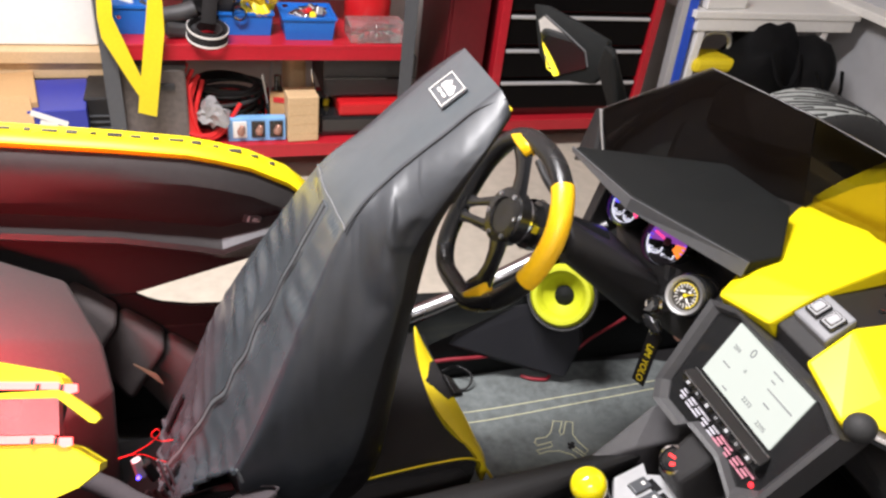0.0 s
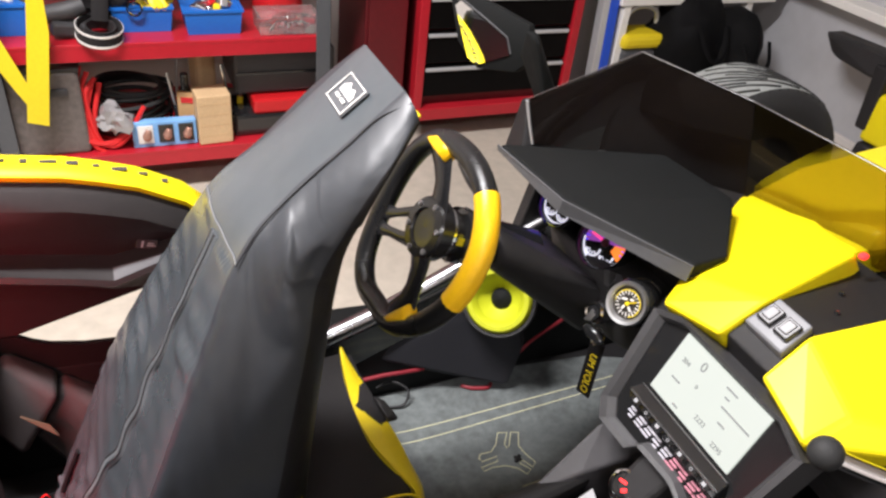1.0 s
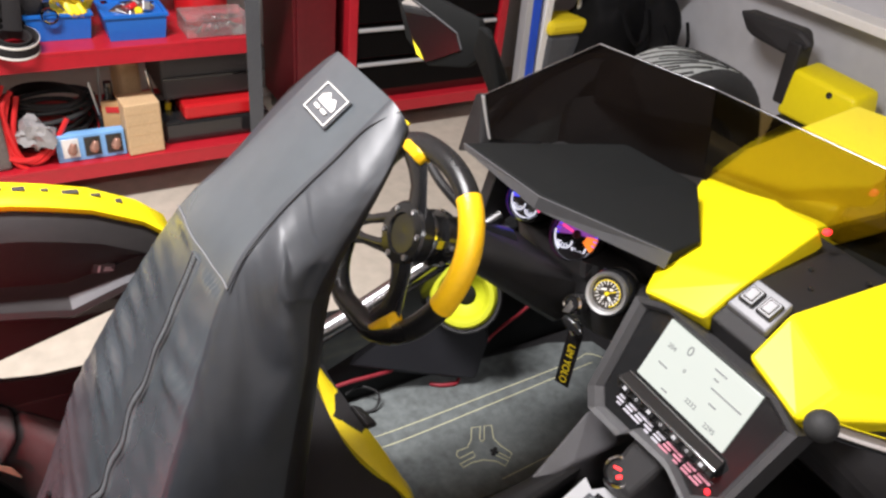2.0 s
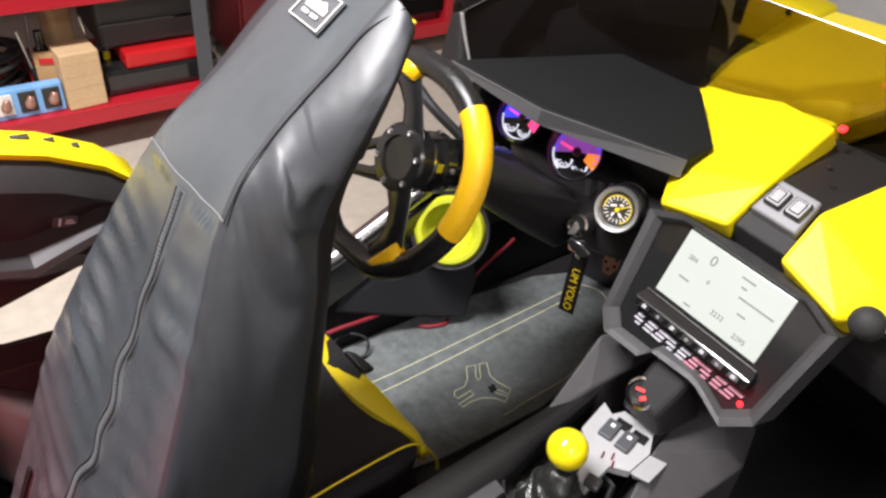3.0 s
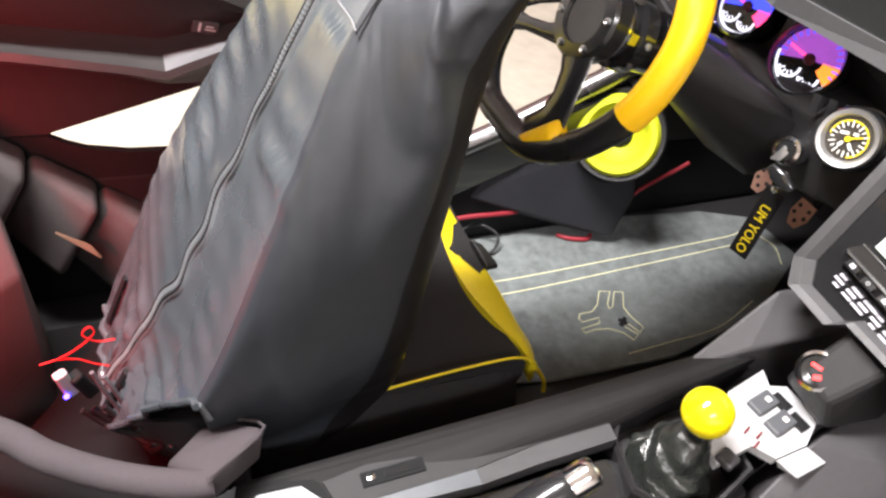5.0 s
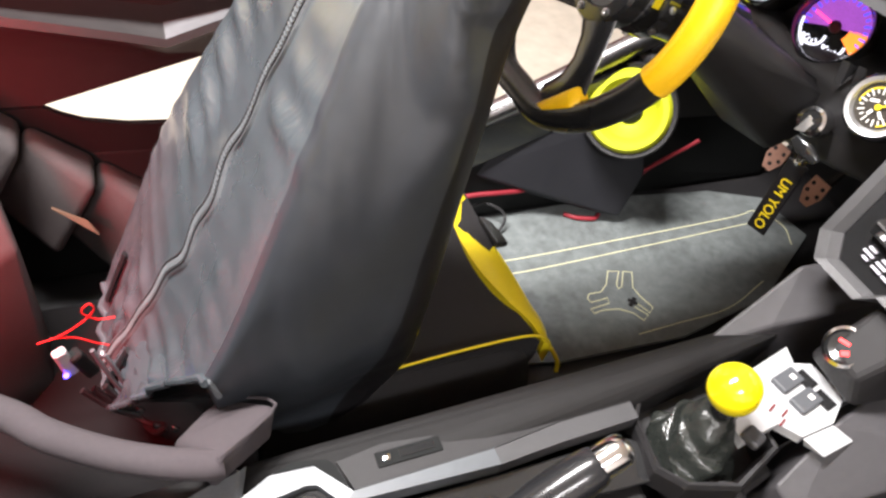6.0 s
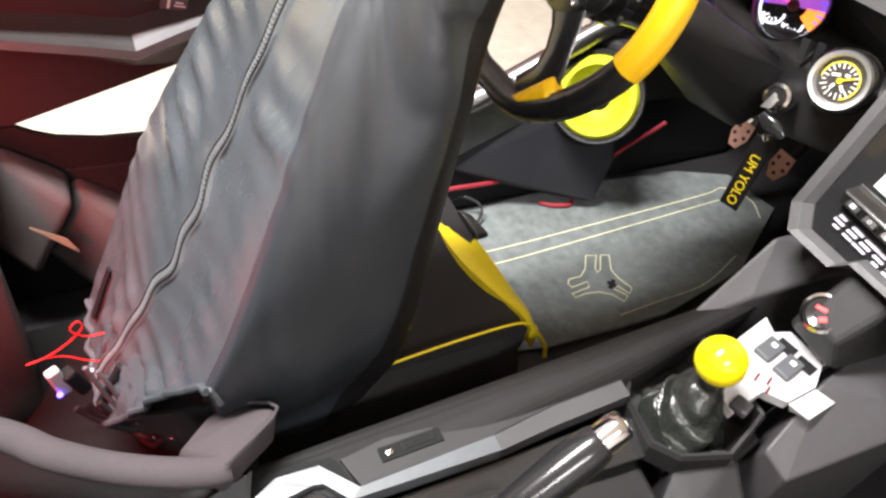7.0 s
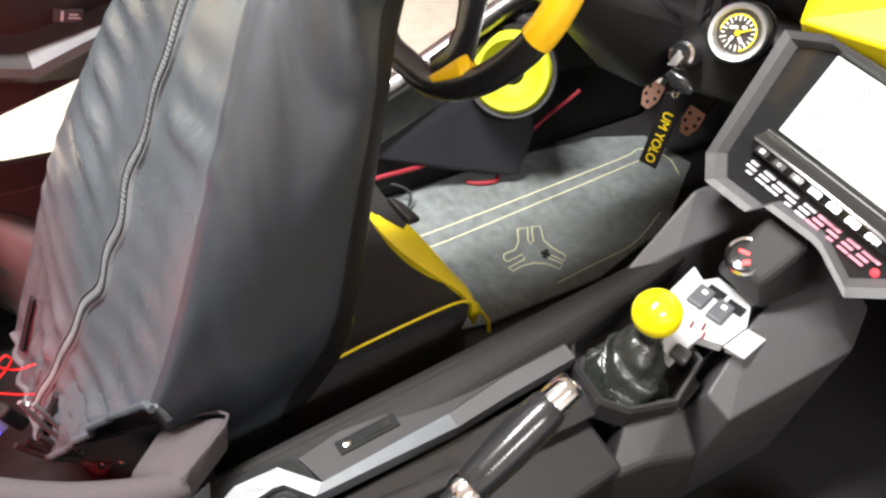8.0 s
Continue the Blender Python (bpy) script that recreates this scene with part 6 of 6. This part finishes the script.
def bin_box(x, y, z, w, d, h, material, label, contents):
    th = thing("storage_bin", (x, y, z), label, "bin", "bins on the shelf")
    t = 0.004
    o = [(x - w / 2, y - d / 2), (x + w / 2, y - d / 2), (x + w / 2, y + d / 2), (x - w / 2, y + d / 2)]
    tp = [(x + (a - x) * 1.12, y + (b - y) * 1.12) for a, b in o]
    rings = [[(*p, z) for p in o], [(*p, z + h) for p in tp], [(x + (a - x) * 1.17, y + (b - y) * 1.17, z + h) for a, b in o], [(x + (a - x) * 1.17, y + (b - y) * 1.17, z + h - 0.008) for a, b in o]]
    inn = [[(x + (a - x) * 1.06, y + (b - y) * 1.06, z + h) for a, b in o], [(x + (a - x) * 0.95, y + (b - y) * 0.95, z + t) for a, b in o]]
    part("tub", bevel(loft([rings[3], rings[2], inn[0], inn[1]]), 0.001), material, th)
    part("outside", bevel(loft([rings[0], rings[1]], caps=False), 0.002), material, th)
    rnd = random.Random(int(x * 1000))
    for k in range(contents):
        m = rnd.choice((STEEL, CHROME, GLOSS, RED_PLASTIC, WHITE, YELLOW_VINYL))
        a = rnd.uniform(0, 180)
        part("content", block(x + rnd.uniform(-0.35, 0.35) * w, y + rnd.uniform(-0.35, 0.35) * d, z + h * rnd.uniform(0.55, 1.05), rnd.uniform(0.02, 0.08), rnd.uniform(0.015, 0.03), rnd.uniform(0.01, 0.03), 0.004, (rnd.uniform(-30, 30), rnd.uniform(-30, 30), a)), m, th)
    return th


bin_box(0.36, 2.02, UP, 0.15, 0.14, 0.075, BLUE, "blue plastic bin full of metal parts", 22)
bin_box(0.165, 2.06, UP, 0.15, 0.14, 0.075, BLUE, "blue plastic bin with yellow straps", 16)
bin_box(-0.17, 2.06, UP, 0.13, 0.14, 0.09, BLUE, "blue plastic bin behind a yellow strap", 14)


def hanging_strap():
    th = thing("hanging_strap", (-0.17, 1.87, 0.30), "flat yellow strap hanging in a V from the shelf", "strap")
    part("band", slab([(-0.245, 1.872, 0.72), (-0.205, 1.872, 0.72), (-0.215, 1.872, 0.60), (-0.150, 1.872, 0.395), (-0.168, 1.872, 0.355), (-0.190, 1.872, 0.40), (-0.252, 1.872, 0.54), (-0.255, 1.872, 0.60)], (0, -0.003, 0), 0.001), YELLOW_VINYL, th)
    part("band", slab([(-0.105, 1.868, 0.72), (-0.075, 1.868, 0.70), (-0.078, 1.868, 0.56), (-0.125, 1.868, 0.29), (-0.178, 1.868, 0.305), (-0.165, 1.868, 0.38), (-0.150, 1.868, 0.46), (-0.125, 1.868, 0.60)], (0, -0.003, 0), 0.001), YELLOW_VINYL, th)


hanging_strap()


def cable_coil():
    th = thing("cable_coil", (0.10, 2.08, LOW), "coiled black and red jumper cables on the low shelf", "cable")
    rnd = random.Random(4)
    for k in range(12):
        r = 0.10 + rnd.uniform(-0.02, 0.02)
        zz = 0.14 + 0.016 * k + rnd.uniform(-0.004, 0.004)
        cx, cy = 0.09 + rnd.uniform(-0.015, 0.015), 2.10 + rnd.uniform(-0.02, 0.02)
        red = k in (0, 2, 3)
        part("turn", tube([(cx + r * 1.1 * math.cos(a), cy + r * math.sin(a), zz + 0.01 * math.sin(a + k)) for a in [2 * math.pi * i / 24 for i in range(24)]], 0.0075, 8, 1, 1, (0, 0, 1), True), RED_WIRE if red else RUBBER, th, smooth=True)
    part("red_lead", tube([(0.0, 1.98, 0.37), (-0.03, 1.95, 0.27), (-0.02, 1.94, 0.18), (0.06, 1.93, 0.132), (0.16, 1.93, 0.132), (0.20, 1.95, 0.16), (0.14, 1.98, 0.19)], 0.008, 8), RED_WIRE, th, "red cable", smooth=True)
    for k in range(4):
        part("red_lead", tube([(-0.045 + 0.018 * k, 1.98, 0.44 - 0.02 * k), (-0.065 + 0.014 * k, 1.955, 0.33), (-0.05 + 0.016 * k, 1.945, 0.22 - 0.01 * k), (0.0 + 0.02 * k, 1.935, 0.185), (0.09 + 0.015 * k, 1.955, 0.20 + 0.03 * k)], 0.0075, 8), RED_WIRE, th, "red cable", smooth=True)
    part("red_lead", tube([(0.02, 1.99, 0.36), (-0.01, 1.96, 0.25), (0.0, 1.95, 0.15), (0.10, 1.94, 0.14), (0.18, 1.96, 0.20)], 0.008, 8), RED_WIRE, th, "red cable", smooth=True)


cable_coil()


def plain_box(name, x, y, z, w, d, h, material, label, category, turn=0, r=0.003):
    th = thing(name, (x, y, z), label, category)
    part("body", block(x, y, z + h / 2, w, d, h, r, (0, 0, turn)), material, th)
    return th


PRINT = mat("printed_blue_card", (0.20, 0.42, 0.75), 0.35, vary=0.25, scale=60)
bb = plain_box("part_packet", 0.185, 1.945, LOW, 0.19, 0.03, 0.085, PRINT, "blue printed parts packet with brass fittings", "packet", 0)
for k in range(3):
    part("window", block(0.128 + 0.06 * k, 1.928, LOW + 0.045, 0.045, 0.003, 0.06, 0.001), WHITE if k == 0 else DIALW, bb)
    part("fitting", lathe([(0.010, 0), (0.014, 0.01), (0.009, 0.03), (0.006, 0.035)], (0.128 + 0.06 * k, 1.922, LOW + 0.03), (0.3, 0, 1), 12), PEDAL, bb)
wb = plain_box("wooden_block", 0.335, 1.96, LOW, 0.105, 0.09, 0.165, WOOD, "pale wooden block standing on the shelf", "wood block", 4, 0.004)
for k in range(4):
    part("groove", block(0.335, 1.9146, LOW + 0.03 + 0.035 * k, 0.102, 0.0012, 0.0008, 0, (0, 0, 4)), WOOD, wb)
plain_box("wooden_mallet", 0.33, 2.10, LOW, 0.07, 0.07, 0.24, WOOD, "pale wooden mallet head behind the block", "mallet", 20, 0.015)
spr = thing("spray_bottle", (0.275, 2.02, LOW), "dark slim spray bottle", "bottle")
part("bottle", lathe([(0.0, 0), (0.026, 0), (0.026, 0.13), (0.012, 0.16), (0.012, 0.20), (0.0, 0.2)], (0.265, 2.02, LOW), (0, 0, 1), 20), GLOSS, spr, smooth=True)
case = plain_box("tool_case", 0.58, 2.12, LOW + 0.13, 0.33, 0.26, 0.15, PLASTIC_GREY, "black moulded tool case", "tool case", 0, 0.012)
part("lid_line", block(0.58, 1.987, LOW + 0.20, 0.32, 0.004, 0.006, 0), GLOSS, case)
tray = plain_box("red_tool_tray", 0.58, 2.03, LOW + 0.075, 0.23, 0.16, 0.05, RED_PLASTIC, "red plastic tool tray under the case", "tray", 0, 0.01)
plain_box("drill_case", 0.57, 2.07, LOW, 0.34, 0.24, 0.075, GLOSS, "black drill case under the red tray", "tool case", 0, 0.012)
BAG = mat("clear_plastic_bag", (0.30, 0.29, 0.29), 0.2, vary=0.35, scale=60, bump=0.6, bump_scale=60)
bag = bmesh.new()
bmesh.ops.create_icosphere(bag, subdivisions=3, radius=0.05, matrix=Matrix.Translation((0.045, 1.945, LOW + 0.10)))
for v in bag.verts:
    c0 = v.co - Vector((0.045, 1.945, LOW + 0.10))
    v.co += c0 * (0.7 * noise.noise(v.co * 22) + 0.35 * noise.noise(v.co * 60) - 0.15)
    v.co.z = max(v.co.z, LOW + 0.01)
single("plastic_bag", bag, BAG, "crumpled clear plastic bag among the cables", "bag", smooth=True)
CRATE = mat("smoky_crate_plastic", (0.11, 0.092, 0.085), 0.25, vary=0.45, scale=9)
crt = plain_box("storage_crate", -0.13, 2.04, LOW, 0.20, 0.22, 0.26, CRATE, "grey translucent storage crate", "crate", 0, 0.01)
rol = thing("strap_roll", (0.045, 1.93, UP), "rolled black strap with white edges", "strap")
part("turn", lathe([(0.056, -0.020), (0.061, -0.020), (0.061, 0.020), (0.056, 0.020)], (0.045, 1.925, UP + 0.030), (0.10, -0.22, 0.97), 32), CLOTH, rol, smooth=True)
for h_ in (-0.016, 0.016):
    part("white_edge", lathe([(0.0605, h_ - 0.003), (0.0625, h_ - 0.003), (0.0625, h_ + 0.003), (0.0605, h_ + 0.003)], (0.045, 1.925, UP + 0.030), (0.10, -0.22, 0.97), 32), WHITE, rol, smooth=True)
part("turn", lathe([(0.036, -0.016), (0.041, -0.016), (0.041, 0.016), (0.036, 0.016)], (0.048, 1.928, UP + 0.030), (0.10, -0.22, 0.97), 28), CLOTH, rol, smooth=True)
part("loose_end", tube([(0.05, 1.95, UP + 0.05), (0.06, 1.97, UP + 0.15), (0.04, 2.0, UP + 0.25)], 0.022, 8, 6, 0.3, (0, 1, 0)), CLOTH, rol, smooth=True)
gun = thing("heat_gun", (-0.03, 2.0, UP), "grey hand tool with a white nozzle on the shelf", "hand tool")
part("body", tube([(-0.09, 1.98, UP + 0.06), (-0.03, 1.97, UP + 0.075), (0.01, 1.98, UP + 0.085)], 0.026, 12, 4), PLASTIC_GREY, gun, smooth=True)
part("handle", block(-0.03, 1.97, UP + 0.025, 0.10, 0.05, 0.045, 0.012, (0, 8, 12)), PLASTIC_GREY, gun)
part("nozzle", tube([(-0.105, 1.975, UP + 0.058), (-0.088, 1.978, UP + 0.060)], 0.019, 12, 2), WHITE, gun, "white nozzle", smooth=True)
org = plain_box("clear_organiser", 0.585, 1.98, UP, 0.19, 0.12, 0.055, CLEAR, "clear plastic organiser with steel tools", "organiser", 0, 0.004)
for k in range(7):
    part("tool", tube([(0.52 + 0.02 * k, 1.93 + 0.006 * k, UP + 0.012 + 0.005 * (k % 3)), (0.55 + 0.012 * k, 1.97, UP + 0.030), (0.58 + 0.012 * k, 2.01 - 0.005 * k, UP + 0.014)], 0.005, 6), CHROME, org, smooth=True)
can = thing("red_container", (0.585, 2.10, UP), "glossy red plastic container", "container")
part("body", lathe([(0.0, 0), (0.075, 0), (0.08, 0.01), (0.08, 0.16), (0.06, 0.19), (0.0, 0.2)], (0.585, 2.12, UP), (0, 0, 1), 32), RED_PLASTIC, can, smooth=True)
rope = thing("yellow_strap_bundle", (0.17, 2.0, UP + 0.08), "bundled yellow ratchet strap with steel rings", "strap")
for k in range(5):
    part("loop", tube([(0.19 + 0.03 * math.cos(a + k) + 0.01 * k, 2.0 + 0.02 * math.sin(2 * a), UP + 0.10 + 0.035 * math.sin(a)) for a in [2 * math.pi * i / 16 for i in range(16)]], 0.009, 6, 1, 0.5, (0, 1, 0), True), YELLOW_VINYL, rope, smooth=True)
part("ring", tube([(0.145 + 0.02 * math.cos(a), 1.97, UP + 0.075 + 0.02 * math.sin(a)) for a in [2 * math.pi * i / 16 for i in range(16)]], 0.004, 6, 1, 1, (0, 1, 0), True), CHROME, rope, smooth=True)

bundle = bmesh.new()
bmesh.ops.create_icosphere(bundle, subdivisions=4, radius=0.075, matrix=Matrix.Translation((0.055, 2.06, UP + 0.085)))
for v in bundle.verts:
    c0 = v.co - Vector((0.055, 2.06, UP + 0.085))
    v.co += c0 * (0.55 * noise.noise(v.co * 16) + 0.25 * noise.noise(v.co * 45)) + Vector((0, 0, 0.35 * c0.z))
    v.co.z = max(v.co.z, UP + 0.002)
single("cloth_bundle", bundle, CLOTH, "crumpled black cloth bundle on the shelf", "cloth", smooth=True)


def leaning_tool(x, y, z, lean, length, grip, blade, label):
    """A hand tool standing on its grip, leaning to one side."""
    th = thing("hand_tool", (x, y, z), label, "hand tool")
    top = Vector((x + lean, y + 0.03, z + length))
    foot = Vector((x, y, z))
    part("grip", tube([foot + Vector((0, 0, 0.004)), foot.lerp(top, 0.25), foot.lerp(top, 0.5)], [0.011, 0.014, 0.010], 12, 4), grip, th, smooth=True)
    part("shank", tube([foot.lerp(top, 0.5), top], 0.005, 8, 2), blade, th, smooth=True)
    return th


leaning_tool(0.245, 2.00, LOW, -0.03, 0.20, GLOSS, STEEL, "black-gripped screwdriver leaning among the cables")
leaning_tool(0.230, 2.03, LOW, 0.02, 0.23, RED_PLASTIC, STEEL, "red-gripped screwdriver leaning among the cables")
leaning_tool(0.410, 2.00, LOW, -0.03, 0.22, GLOSS, CHROME, "black-gripped driver beside the wooden block")
leaning_tool(0.425, 2.04, LOW, 0.03, 0.19, YELLOW_VINYL, STEEL, "yellow-gripped driver beside the wooden block")
pk = plain_box("card_packet", 0.270, 1.99, LOW + 0.0, 0.07, 0.012, 0.15, CARD, "pale card packet leaning behind the blue one", "packet", -18, 0.002)
part("print_bar", block(0.270, 1.9825, LOW + 0.125, 0.05, 0.003, 0.018, 0, (0, 0, -18)), RED_PLASTIC, pk)

part("lid", block(-0.13, 2.04, LOW + 0.265, 0.208, 0.228, 0.014, 0.004), PLASTIC_GREY, crt, "dark crate lid")
part("handle", block(-0.10, 1.926, LOW + 0.20, 0.07, 0.012, 0.022, 0.004), PLASTIC_GREY, crt)

# ---- beside the shelf ----
cab = thing("white_cabinet", (-0.55, 2.42, 0.3), "white cabinet on pale wooden boards", "cabinet")
part("body", block(-0.62, 2.42, 0.72, 0.62, 0.24, 0.72, 0.006), WHITE, cab)
part("board", block(-0.60, 2.40, 0.335, 0.68, 0.30, 0.045, 0.004), WOOD, cab, "pale wooden board")
part("board", block(-0.60, 2.41, 0.28, 0.66, 0.28, 0.055, 0.004), WOOD, cab, "pale wooden board")
part("leg", block(-0.88, 2.40, 0.127, 0.05, 0.26, 0.25, 0.004), WOOD, cab)
part("leg", block(-0.31, 2.40, 0.127, 0.05, 0.26, 0.25, 0.004), WOOD, cab)
cb = plain_box("cardboard_box", -0.64, 2.12, 0.0, 0.28, 0.26, 0.28, CARD, "open brown cardboard box", "box", 10, 0.003)
part("flap", block(-0.56, 1.985, 0.262, 0.13, 0.004, 0.09, 0.001, (-38, 0, 10)), CARD, cb)
NAVY = mat("navy_printed_card", (0.03, 0.04, 0.30), 0.4, vary=0.1, scale=20)
nb_ = plain_box("blue_box", -0.435, 2.12, 0.0, 0.17, 0.26, 0.26, NAVY, "dark blue printed carton with white bars", "box", 4, 0.003)
part("print", merge(block(-0.46, 1.986, 0.20, 0.05, 0.003, 0.05, 0, (0, 20, 4)), block(-0.45, 1.986, 0.235, 0.11, 0.003, 0.018, 0, (0, 25, 4)), block(-0.42, 1.986, 0.10, 0.10, 0.003, 0.018, 0, (0, 15, 4))), WHITE, nb_)
bt = plain_box("black_battery_pack", -0.315, 2.16, 0.0, 0.08, 0.2, 0.27, PLASTIC, "black ribbed charger beside the carton", "charger", 0, 0.006)
for k in range(5):
    part("rib", block(-0.315, 2.057, 0.12 + 0.022 * k, 0.07, 0.006, 0.006, 0.001), POST_GREY, bt)

# ---- right of the tool chest ----
sheet = thing("maroon_panel", (1.0, 2.3, 0), "dark maroon steel locker side", "locker")
part("body", block(0.985, 2.34, 0.77, 0.16, 0.34, 1.40, 0.006), DARK_RED, sheet)
part("door", block(0.985, 2.160, 0.79, 0.145, 0.016, 1.30, 0.004), DARK_RED, sheet)
part("foot", block(0.985, 2.33, 0.035, 0.13, 0.30, 0.07, 0.004), GLOSS, sheet)
lv = thing("blue_level", (1.90, 2.16, 0), "long blue and silver spirit level leaning on the wall", "spirit level")
part("blue_edge", block(1.910, 2.14, 0.55, 0.040, 0.05, 1.10, 0.002, (-4, 0, 0)), BLUE_PAINT, lv)
part("web", block(1.874, 2.14, 0.55, 0.030, 0.045, 1.10, 0.002, (-4, 0, 0)), SILVER, lv)


def work_table():
    th = thing("white_table", (2.3, 2.3, 0), "white work table crowded with boxes", "table")
    part("top", block(2.33, 2.31, 0.575, 0.84, 0.44, 0.03, 0.004), WHITE, th)
    part("apron", block(2.33, 2.105, 0.535, 0.80, 0.02, 0.05, 0.003), WHITE, th)
    for x in (1.97, 2.60):
        for y in (2.12, 2.48):
            part("leg", block(x, y, 0.28, 0.035, 0.035, 0.56, 0.004), WHITE, th)


work_table()
pk = plain_box("parts_tray", 2.06, 2.2, 0.592, 0.20, 0.16, 0.05, WHITE, "white tray of blue and green packets", "tray", 5, 0.004)
for k, m in enumerate((PRINT, LIME, BLUE, RED_PLASTIC)):
    part("packet", block(1.99 + 0.045 * k, 2.18, 0.66, 0.035, 0.10, 0.04, 0.004, (0, 0, 8 * k)), m, pk)
jump = thing("jump_starter", (2.06, 2.15, 0), "grey and yellow portable jump starter with a handle", "jump starter")
part("body", block(2.08, 2.16, 0.17, 0.20, 0.14, 0.33, 0.02), POST_GREY, jump)
part("cover", block(2.08, 2.15, 0.365, 0.22, 0.15, 0.06, 0.02), YELLOW_VINYL, jump, "yellow cover")
part("handle", tube([(1.99, 2.15, 0.39), (2.02, 2.15, 0.47), (2.08, 2.15, 0.49), (2.15, 2.15, 0.47), (2.17, 2.15, 0.39)], 0.010, 8), SILVER, jump, smooth=True)
for x, y, w, h, m, lab in ((2.32, 2.12, 0.32, 0.53, BAG_BLACK, "slumped black duffel bag"), (2.49, 2.04, 0.22, 0.48, BAG_BLACK, "slumped black duffel bag")):
    bm_b = bmesh.new()
    bmesh.ops.create_icosphere(bm_b, subdivisions=4, radius=1, matrix=Matrix.Translation((x, y, h / 2)) @ Matrix.Diagonal((w / 2 * 1.2, 0.17, h / 2 * 1.15, 1)))
    for v in bm_b.verts:
        d = noise.noise(v.co * 7) * 0.05 + noise.noise(v.co * 19) * 0.015
        v.co += (v.co - Vector((x, y, h / 2))).normalized() * d
        v.co.z = max(v.co.z, 0.002)
    bag = thing("duffel_bag", (x, y, 0), lab, "bag")
    part("body", bm_b, m, bag, smooth=True, angle=180)
    part("strap", tube([(x - 0.07, y - 0.14, h * 0.86), (x - 0.05, y - 0.19, h * 0.70), (x, y - 0.20, h * 0.62), (x + 0.05, y - 0.19, h * 0.70), (x + 0.07, y - 0.14, h * 0.86)], 0.011, 8, 6, 0.3, (0, -1, 0.4)), m, bag, "black webbing strap", smooth=True)
setting("ledge", block(2.80, 1.2, 0.60, 0.12, 2.2, 0.035, 0.004), WHITE, "white ledge along the grey wall", "ledge")
setting("baseboard", block(2.842, 0.0, 0.05, 0.016, 4.0, 0.10, 0.003), WALL_WHITE, "white baseboard along the grey wall", "baseboard")


def ceiling_light(x, y):
    th = thing("ceiling_light", (x, y, 2.70), "long white strip light on the ceiling", "ceiling light", "ceiling lights")
    part("housing", block(x, y, 2.70, 1.26, 0.28, 0.09, 0.01), WHITE, th)


for x, y in ((-0.45, 0.75), (-0.46, -1.67)):
    ceiling_light(x, y)
